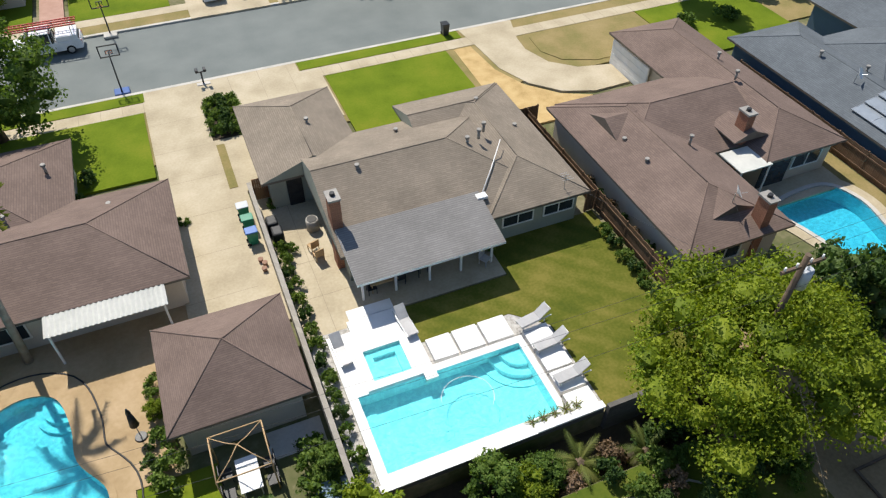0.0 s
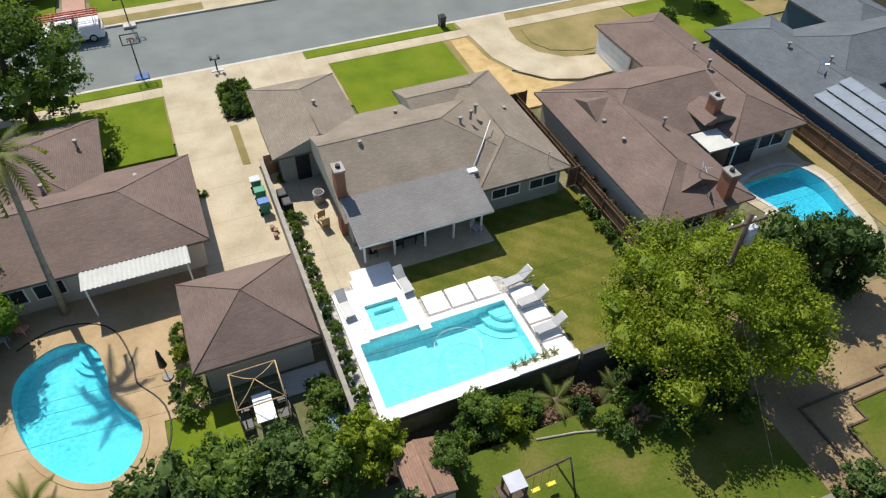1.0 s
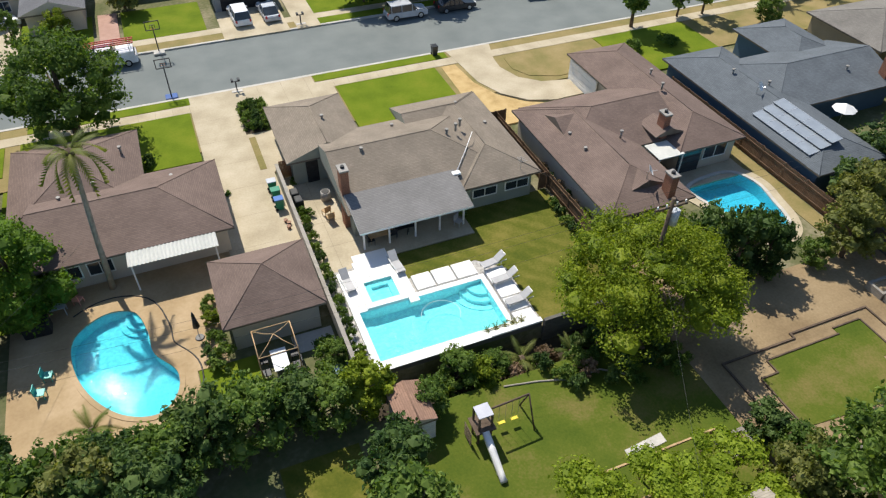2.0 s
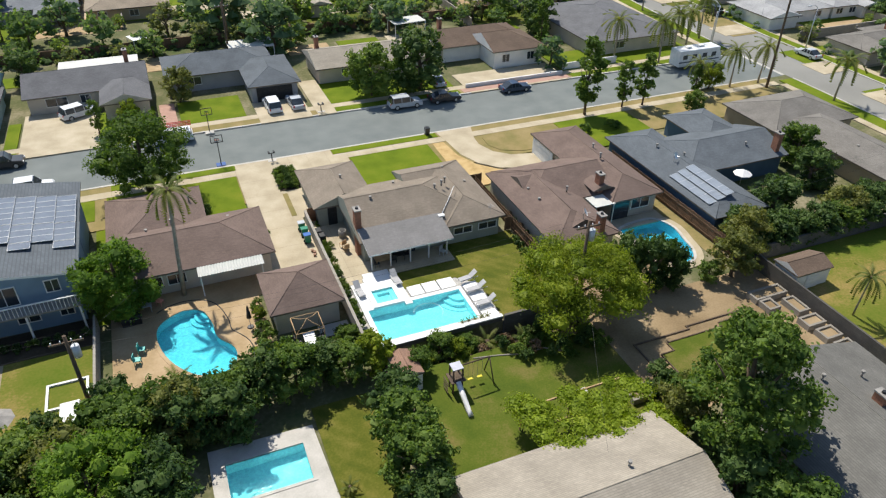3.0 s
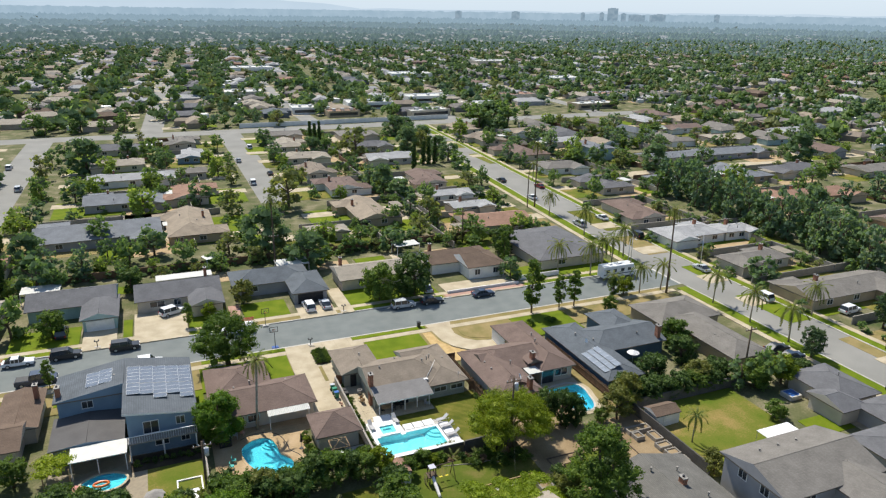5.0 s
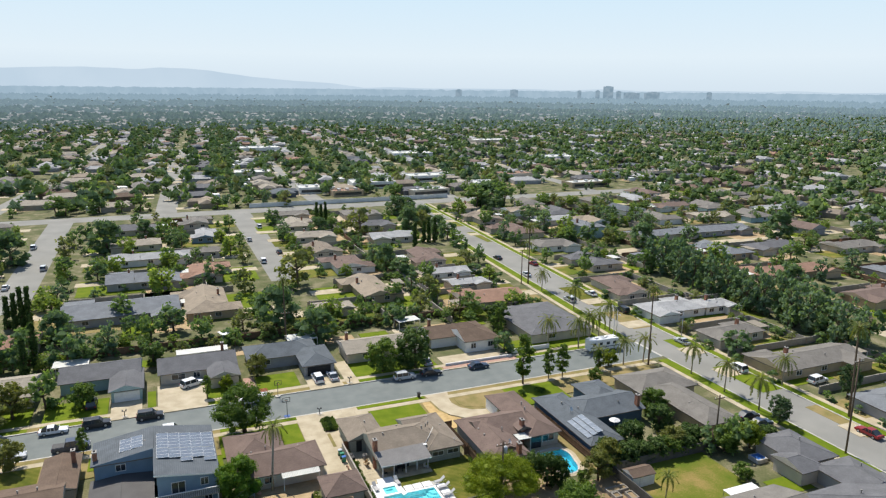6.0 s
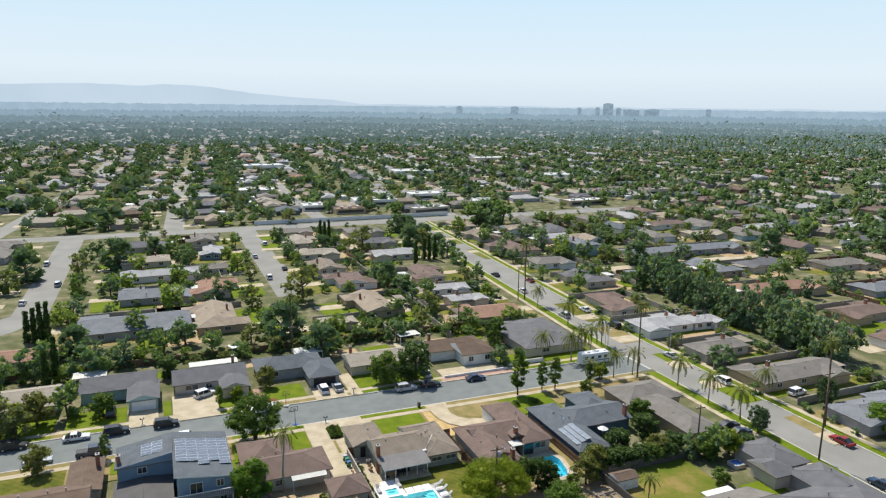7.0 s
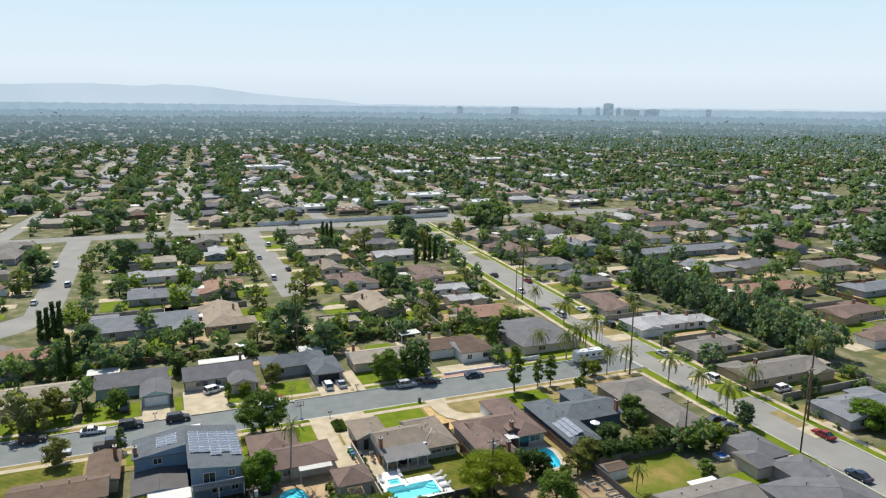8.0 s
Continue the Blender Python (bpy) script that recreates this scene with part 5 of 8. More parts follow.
# large near crowns
tree_proto("great", "broad bright green shade tree with a dense crown", 7.0, 7.6, "leaf_bright", 88, 46000, 0.086, "dome", 0.55, 0.32, 11, flat=0.58, clump=(0.14, 0.23), core=0.6, each=24)
tree_proto("oak", "dense dark green tree over the pavement", 4.4, 6.9, "leaf_mid", 62, 13500, 0.105, "round", 0.2, 0.28, 31, clump=(0.17, 0.3), core=0.55, each=16)
tree_proto("dark", "dense dark green evergreen tree", 3.0, 6.0, "leaf_dark", 44, 3500, 0.155, "round", 0.12, 0.2, 12, clump=(0.2, 0.36), core=0.62, each=10)
tree_proto("mid", "rounded mid green tree", 3.0, 6.0, "leaf_mid", 44, 3500, 0.155, "round", 0.14, 0.18, 13, clump=(0.2, 0.36), core=0.62, each=10)
tree_proto("olive", "olive green tree with an open crown", 3.0, 6.2, "leaf_olive", 36, 3500, 0.15, "round", 0.2, 0.18, 14, clump=(0.2, 0.34), core=0.65)
tree_proto("lime", "yellow green leafy tree", 3.0, 6.0, "leaf_bright", 38, 3800, 0.15, "round", 0.16, 0.18, 15, clump=(0.2, 0.34), core=0.7)
tree_proto("street", "slender oval street tree", 1.9, 8.5, "leaf_mid", 50, 3200, 0.15, "oval", 0.2, 0.12, 16, clump=(0.2, 0.34))
tree_proto("open", "tall loose crowned grey green tree", 4.2, 9.5, "leaf_blue", 80, 6000, 0.155, "oval", 0.18, 0.24, 17, clump=(0.14, 0.24))
tree_proto("giant", "tall loose green tree leaning over a roof", 5.4, 12.6, "leaf_mid", 90, 14000, 0.15, "oval", 0.12, 0.3, 41, clump=(0.13, 0.24), core=0.6, each=14)
tree_proto("fine", "large round tree with fine fresh green leaves", 4.0, 7.4, "leaf_fresh", 60, 11000, 0.11, "round", 0.1, 0.24, 42, clump=(0.18, 0.3), core=0.75, each=16)
tree_proto("cypress", "tall narrow dark green cypress", 1.0, 9.0, "leaf_dark", 64, 3000, 0.13, "column", 0.02, 0.12, 18, flat=1.7, clump=(0.34, 0.5), core=0.7)
tree_proto("shrub", "rounded leafy green garden shrub", 1.0, 1.3, "leaf_mid", 12, 800, 0.09, "dome", 0.15, 0, 19, "shrub", "shrub")
tree_proto("dark_shrub", "dense dark green garden shrub", 1.0, 1.4, "leaf_dark", 12, 800, 0.09, "dome", 0.15, 0, 20, "shrub", "shrub")
tree_proto("dry_shrub", "reddish brown dry garden shrub", 1.0, 1.3, "leaf_dry", 12, 700, 0.09, "dome", 0.15, 0, 21, "shrub", "shrub")
tree_proto("far_dark", "dark green tree among the houses", 3.5, 6.6, "hazed_dark", 24, 360, 0.33, "round", 0.04, 0.2, 22, clump=(0.24, 0.38), core=0.74, each=7)
tree_proto("far_mid", "green tree among the houses", 3.5, 6.2, "hazed_mid", 24, 360, 0.33, "round", 0.04, 0.2, 23, clump=(0.24, 0.38), core=0.74, each=7)
tree_proto("far_olive", "olive green tree among the houses", 3.3, 6.0, "hazed_olive", 22, 350, 0.33, "round", 0.05, 0.2, 24, clump=(0.24, 0.38), core=0.72, each=7)
tree_proto("far_open", "tall blue green tree among the houses", 3.0, 9.0, "hazed_blue", 28, 370, 0.33, "oval", 0.04, 0.2, 25, clump=(0.22, 0.36), core=0.74, each=7)
tree_proto("far_lime", "bright green tree among the houses", 3.4, 6.2, "hazed_lime", 24, 360, 0.33, "round", 0.04, 0.2, 26, clump=(0.24, 0.38), core=0.72, each=7)
tree_proto("far_oak", "big dense dark green garden tree", 4.4, 6.9, "hazed_dark", 60, 1900, 0.19, "round", 0.04, 0.28, 27, clump=(0.19, 0.3), core=0.84, each=9)
tree_proto("far_bush", "leafy green garden bush among the houses", 1.6, 2.4, "hazed_mid", 9, 100, 0.24, "dome", 0.1, 0, 28, "bush", "bush", clump=(0.3, 0.5), core=0.85, each=6)
tree_proto("far_dark_bush", "dark green garden bush among the houses", 1.6, 2.6, "hazed_dark", 9, 100, 0.24, "dome", 0.1, 0, 29, "bush", "bush", clump=(0.3, 0.5), core=0.85, each=6)


def frond_bm(length, droop, seed, feather=True):
    """Palm fronds: a bowed rib with leaflets on both sides."""
    bm = bmesh.new()
    n = 18
    rib = []
    for i in range(n + 2):
        t0 = i / n
        rib.append(bm.verts.new((length * t0, 0, length * (0.55 * t0 - droop * t0 * t0))))
    for i in range(n):
        a, b = rib[i], rib[i + 1]
        w = length * 0.18 * math.sin(math.pi * min(1, 0.12 + 0.85 * i / n))
        for s in (-1, 1):
            c = bm.verts.new((a.co.x + length * 0.17, s * w, a.co.z - w * 0.5))
            bm.faces.new((a, b, c))
    bm.faces.new((rib[-2], rib[-1], bm.verts.new((rib[-1].co.x, 0.03, rib[-1].co.z))))
    return bm


def palm_proto(key, label, h, fl, count, droop, r=0.17, lean=0.5, trunk_mat="palm_bark"):
    e = thing("palm_tree", label, "palm", 0, 0, -300)
    bm = bent_tube(bmesh.new(), [(0, 0, -0.1), (lean * 0.35, 0, h * 0.4), (lean * 0.8, 0, h * 0.8), (lean, 0, h)], [r * 1.35, r, r * 0.9, r * 0.85], 10)
    part("trunk", bm, trunk_mat, e)
    bm = bmesh.new()
    bmesh.ops.create_icosphere(bm, subdivisions=1, radius=r * 2.0, matrix=Matrix.Translation((lean, 0, h)))
    part("crown_shaft", bm, "bark", e)
    for i in range(count):
        tier = i % 3
        f = frond_bm(fl, droop + (0.0, 0.35, 0.75)[tier], i)
        o = part("frond", f, "frond", e)
        o.matrix_basis = pose(lean, 0, h, 0, (-28, 0, 22)[tier], 360 * i / count + 11 * tier)
    PROTO[key] = e


palm_proto("palm", "tall feather palm with drooping dead fronds", 10.4, 2.1, 17, 0.8, lean=1.0)
palm_proto("queen", "slim feather palm on the grass verge", 6.0, 2.5, 18, 0.8, 0.12, 0.2)
palm_proto("fan", "very tall thin fan palm", 19.0, 2.1, 24, 0.75, 0.19, 0.5, "bark")
palm_proto("small_palm", "small bushy palm with arching fronds", 1.2, 1.9, 16, 0.6, 0.18, 0.0)
palm_proto("agave", "spiky green agave on the wall", 0.1, 0.7, 12, 0.2, 0.06, 0.0)

JOINED = {}


def far_plant(key, x, y, s, sz=None):
    """A tree among the many far ones; the crowns of a kind are joined later."""
    if y < 112:
        return plant(key, x, y, s, sz)
    JOINED.setdefault(key, []).append((x, y, s, sz or s, random.uniform(0, 6.283)))


def join_far():
    for key, rows in JOINED.items():
        for src in PROTO[key].children:
            base = np.empty(len(src.data.vertices) * 3)
            src.data.vertices.foreach_get("co", base)
            base, polys = base.reshape(-1, 3), [tuple(p.vertices) for p in src.data.polygons]
            vs, fs = [], []
            for x, y, s, sz, a in rows:
                c, n = math.cos(a), math.sin(a)
                k = len(vs) * len(base)
                vs.append(np.stack([x + s * (c * base[:, 0] - n * base[:, 1]), y + s * (n * base[:, 0] + c * base[:, 1]), sz * base[:, 2]], 1))
                fs += [tuple(i + k for i in p) for p in polys]
            me = bpy.data.meshes.new("woods")
            me.from_pydata(np.concatenate(vs).tolist(), [], fs)
            me.materials.append(src.data.materials[0])
            tagged(new("woods", me), "far garden trees between the houses", "trees", kind="stuff")


# by the pool, the yards and the hedge of the lot behind
plant("great", 23.0, 13.4, 0.97, 1.1, 20)
for x, y, k, s in ((10.6, 13.9, "mid", 0.5), (11.9, 13.2, "lime", 0.42), (13.0, 13.8, "mid", 0.36), (9.3, 13.2, "lime", 0.26), (14.7, 13.6, "small_palm", 0.8), (13.9, 12.9, "dry_shrub", 1.0), (16.3, 13.5, "dry_shrub", 0.9), (17.9, 13.0, "small_palm", 0.7), (18.4, 13.7, "dark_shrub", 1.0), (20.0, 13.6, "dark", 0.36), (7.0, 13.0, "dark_shrub", 0.8), (15.6, 13.0, "shrub", 0.9)):
    plant(k, x, y, s)
for x, y, k, s in ((-13.5, 28.6, "fine", 1.0), (-15.0, 6.4, "fine", 1.0), (-29.6, 5.0, "dark", 1.2), (-21.8, 8.6, "dark", 1.05), (-11.6, 5.6, "dark", 0.95), (-24.0, 2.0, "dark", 1.15), (-10.2, 12.0, "olive", 0.85), (-6.6, 11.4, "dark", 0.85), (-14.6, 12.0, "mid", 0.9), (-31.3, 15.4, "dark", 1.0), (-31.5, 12.0, "dark", 1.1), (-28.4, 13.6, "dark", 1.05), (-25.6, 12.2, "dark", 1.0), (-33.8, 13.6, "olive", 1.05), (-14.0, 15.0, "dark", 0.72), (-11.0, 13.6, "mid", 0.75), (-8.4, 13.6, "dark", 0.7), (-6.0, 12.9, "mid", 0.74), (-3.8, 13.8, "dark", 0.8), (-1.4, 13.6, "mid", 0.8), (0.8, 14.0, "dark", 0.67),
                   (2.7, 13.3, "mid", 0.63), (4.7, 13.7, "lime", 0.63), (-9.8, 11.6, "dark", 0.85), (-13.2, 11.6, "mid", 0.95), (-16.8, 10.0, "olive", 0.95), (-19.6, 11.4, "mid", 0.85), (-20.0, 5.0, "dark", 1.0), (-23.5, 9.6, "dark", 0.8),
                   (-25.5, 5.0, "dark", 1.05), (-29.5, 8.0, "open", 0.75), (4.7, 8.2, "dark", 0.8), (4.4, 5.2, "mid", 0.92), (4.2, 2.2, "mid", 0.9), (4.0, -0.4, "dark", 0.75), (-12.0, 3.0, "mid", 0.8), (-30.5, 1.5, "dark", 1.0), (-20.5, -0.5, "mid", 1.0), (-27.0, 0.5, "mid", 1.1), (-35.0, 4.0, "dark", 1.1), (-35.5, 10.5, "mid", 1.0), (-24.0, -4.0, "dark", 1.1), (-15.5, 0.5, "dark", 1.0), (-12.0, 7.6, "dark", 0.9), (-31.5, 15.6, "dark", 0.7), (-9.6, 14.6, "mid", 0.55), (7.8, 11.9, "mid", 0.45), (-39.0, 14.0, "mid", 1.0), (-41.5, 22.0, "dark", 1.0), (-37.5, 27.0, "mid", 0.7), (-34.4, 14.6, "dark", 0.75), (-30.6, 13.0, "mid", 0.85), (-27.2, 13.4, "dark", 0.85), (-26.6, 9.6, "mid", 0.9), (-33.0, -4.0, "mid", 1.2), (-32.4, 17.6, "dark", 0.62), (-18.6, 14.0, "dark", 0.62), (-25.6, 15.4, "dark", 0.75), (-28.8, 16.0, "mid", 0.85), (-31.8, 18.6, "dark", 0.8), (-25.0, 11.6, "dark", 0.85), (-29.4, 10.6, "dark", 0.8)):
    plant(k, x, y, s)
for x, y, k, s, sz in ((29.6, 15.6, "dark", 0.72, 1.0), (31.8, 14.8, "dark", 0.72, 1.0), (33.8, 14.2, "dark", 0.62, 0.85), (40.2, 13.2, "olive", 0.85, 0.85), (37.6, 13.4, "mid", 0.4, 0.4), (43.6, 15.6, "olive", 0.8, 0.9), (42.6, 14.6, "mid", 0.5, 0.6), (25.6, -3.4, "giant", 1.0, 1.0), (29.6, -0.4, "open", 0.6, 0.72), (23.6, 0.0, "olive", 0.75, 0.8), (24.6, 3.6, "dark", 0.5, 0.45), (25.0, 1.6, "mid", 0.55, 0.5), (23.0, -6.5, "dark", 1.0, 0.9), (24.5, -10.0, "mid", 1.0, 0.9),
                       (44.8, 17.6, "dark", 0.75, 0.75), (47.6, 15.6, "dark", 0.75, 0.68), (50.6, 15.8, "dark", 0.75, 0.62), (53.4, 15.6, "dark", 0.8, 0.66), (56.4, 15.6, "mid", 0.75, 0.6), (59.4, 15.6, "dark", 0.8, 0.62), (44.2, -2.0, "olive", 0.6, 0.6), (60.8, 24.0, "dark", 0.95, 0.85), (63.6, 29.0, "mid", 0.95, 0.9), (51.4, 20.0, "dark", 1.0, 0.9), (57.5, 16.6, "olive", 0.85, 0.75), (49.6, 16.4, "dark", 0.75, 0.6), (46.0, 16.0, "dark", 0.7, 0.55), (62.0, 17.0, "dark", 0.85, 0.7),
                       (66.0, 13.0, "mid", 0.9, 0.8), (71.0, 12.4, "lime", 0.9, 0.85), (75.0, 12.6, "dark", 0.7, 0.6), (62.0, 5.0, "mid", 0.6, 0.5)):
    plant(k, x, y, s, sz)
plant("queen", 46.4, 4.6, 0.62, 0.72)
plant("palm", -8.3, 29.0, 1.0, 1.0, 49)
plant("small_palm", -9.8, 17.0, 0.8)
plant("small_palm", -0.2, 3.4, 0.42)
# street trees
plant("oak", -9.9, 49.8, 1.25, 1.28, 0, "dense green tree over the pavement")
for x, y, k, s in ((-15.0, 67.0, "street", 0.6), (-11.2, 69.5, "lime", 0.55), (-4.4, 74.4, "olive", 0.85), (21.6, 67.2, "mid", 1.3), (28.8, 66.8, "dark", 1.6), (47.0, 50.4, "street", 1.35), (53.4, 50.8, "street", 0.85), (56.6, 50.4, "street", 0.95), (-49.0, 70.0, "olive", 1.2), (-37.5, 70.5, "mid", 0.9),
                   (-36.0, 51.6, "street", 0.6), (-46.5, 50.0, "olive", 0.9), (54.6, 77.0, "street", 1.0), (58.0, 84.0, "dark", 1.2), (-24.8, 88.5, "dark", 0.9), (62.0, 46.0, "mid", 0.55), (48.2, 45.5, "shrub", 1.2), (69.6, 52.0, "lime", 0.7), (66.0, 50.8, "street", 0.6), (5.3, 45.2, "shrub", 0.7)):
    plant(k, x, y, s)
for x, y, s in ((73.4, 51.6, 0.95), (78.6, 51.3, 1.0), (84.2, 41.9, 1.05), (84.0, 31.9, 1.05), (84.1, 22.9, 1.1), (63.5, 68.0, 1.1), (69.5, 64.0, 1.15), (74.0, 66.2, 1.2), (78.0, 68.0, 1.1), (84.2, 72.0, 1.2), (84.9, 90.0, 1.1), (66.8, 51.6, 0.8), (97.9, 30.0, 1.0), (86.2, 110, 1.0), (103.2, 150, 1.0)):
    plant("queen", x, y, s)
plant("fan", 78.6, 49.4, 0.85, 0.95)
plant("fan", 98.2, 14.5, 0.95, 0.95)
plant("open", 82.8, 17.0, 0.62, 0.66)
plant("open", 106.0, 21.0, 0.7, 0.8)
plant("fine", 108.5, 7.5, 1.3, 0.85)
plant("fan", 86.4, 119.0, 1.0, 1.0)
plant("fan", 5.5, 96.0, 0.8, 0.8)
# shrubs in beds
for i in range(15):
    plant("shrub" if i % 3 else "dark_shrub", 5.25 + 0.1 * (i % 2), 16.5 + i * 1.1, 0.55, 0.75)
for i in range(9):
    plant("dark_shrub" if i % 2 else "shrub", 23.6, 17.2 + i * 1.1, 0.6, 0.65)
for i in range(8):
    plant("dry_shrub" if i % 2 else "dark_shrub", 24.9 + 0.1 * (i % 3), 21 + i * 1.3, 0.55, 0.7)
for i in range(15):
    plant(("shrub", "dark_shrub", "shrub")[i % 3], 4.0 + 0.75 * (i % 3), 44.8 + (i // 3) * 0.95, 0.62 + 0.1 * (i % 2), 0.8)
for i in range(14):
    plant(("dark_shrub", "shrub", "dark_shrub", "shrub", "dry_shrub")[i % 5], 15.4 + 0.62 * i + 0.3 * (i % 2), 12.4 - 0.9 * (i % 3) - 0.12 * i, 0.8, 0.8)
for i in range(6):
    plant("shrub" if i % 2 else "dark_shrub", 6.8 + 1.2 * i, 12.5, 0.7, 0.8)
for x, y, k, s in ((-2.5, 24.8, "shrub", 0.7), (-2.6, 23.2, "lime", 0.22), (-2.6, 21.6, "shrub", 0.8), (-2.4, 19.8, "shrub", 1.0), (-3.0, 20.6, "dark_shrub", 0.7), (3.4, 18.4, "shrub", 1.0), (4.1, 17.4, "mid", 0.3), (3.6, 16.6, "shrub", 1.1), (5.8, 36.0, "shrub", 0.45), (5.7, 31.5, "shrub", 0.6), (-4.6, 42.6, "dark_shrub", 0.8), (-5.2, 40.5, "dark_shrub", 0.7),
                   (27.5, 37.2, "dry_shrub", 0.5), (42.0, 44.6, "dark_shrub", 1.0), (44.0, 45.8, "shrub", 1.1), (0.4, 36.5, "shrub", 0.5), (16.6, 27.4, "shrub", 0.45)):
    plant(k, x, y, s)
for i in range(5):
    plant("agave", 13.4 + 0.6 * i, 15.95, 0.55 + 0.1 * (i % 2)).location.z = 0.45
# vine over the pergola behind
vine = thing("vine", "yellow green vine spreading over a low pergola", "vine", 16.7, 1.5)
c_, r_ = [], []
for i in range(110):
    vx = rng.uniform(-4.4, 5.0)
    c_.append((vx, rng.uniform(-2.9, 2.6) - 0.16 * vx, 2.5 + rng.uniform(-0.15, 0.3)))
    r_.append(rng.uniform(0.5, 0.95))
vc = new("leaves", crown_mesh(c_, r_, 22000, 0.1, "leaf_vine", 0.35, 0.7))
vc.parent = vine
for px, py in ((-3.9, 2.2), (0.2, 2.3), (3.9, 1.4)):
    part("stem", bent_tube(bmesh.new(), [(px, py, 0), (px + 0.1, py - 0.1, 1.2), (px - 0.1, py, 2.3), (px + 0.9, py - 1.0, 2.5)], [0.05, 0.04, 0.035, 0.02], 6), "bark", vine)
pg = thing("pergola", "low timber pergola under the vine", "pergola", 16.7, 1.5)
for px in (-4, 0, 4):
    for py in (-1.4, 2.4):
        part("post", boxes((px - 0.06, px + 0.06, py - 0.06, py + 0.06, 0, 2.2)), "timber", pg)
for py in (-1.4, 0.5, 2.4):
    part("beam", boxes((-4.2, 4.2, py - 0.05, py + 0.05, 2.2, 2.35)), "timber", pg)
vine2 = thing("vine", "green vine on a pergola by the blue house", "vine", -32.6, 26.4)
vc = new("leaves", crown_mesh([(rng.uniform(-2, 2), rng.uniform(-2, 2), 2.4 + rng.uniform(-0.15, 0.2)) for i in range(22)], [0.8] * 22, 3000, 0.13, "leaf_vine", 0.35, 0.6))
vc.parent = vine2
vine2_post = part("post", boxes((-1.5, -1.38, -1.5, -1.38, 0, 2.4), (1.4, 1.52, 1.4, 1.52, 0, 2.4), (-1.5, -1.38, 1.4, 1.52, 0, 2.4), (1.4, 1.52, -1.5, -1.38, 0, 2.4)), "timber", vine2)
for i in range(8):
    plant("dark_shrub" if i % 3 else "shrub", -23.6 + 1.05 * i, 26.2 + 0.2 * (i % 2), 0.6, 0.6)


# ---- the blocks beyond ----
STREET = 80.0


def in_view(x, y):
    dx, dy = x + 26, y + 84
    a = math.degrees(math.atan2(dx, dy))
    return abs(a - 22.4) < 38


far = random.Random(21)
ROOFS = ["roof_grey", "roof_tan", "roof_brown", "roof_beige", "roof_blue_grey", "roof_dark_brown", "roof_taupe", "roof_light_grey", "roof_terracotta", "roof_warm_grey"]
ROOF_WORDS = {"roof_grey": "grey", "roof_tan": "tan", "roof_brown": "brown", "roof_beige": "beige", "roof_blue_grey": "blue grey", "roof_dark_brown": "dark brown", "roof_taupe": "taupe", "roof_light_grey": "pale grey", "roof_terracotta": "terracotta", "roof_warm_grey": "warm grey", "roof_slate": "slate grey"}
WALLS = ["stucco", "white_wall", "tan_wall", "grey_wall", "stucco", "teal_wall"]


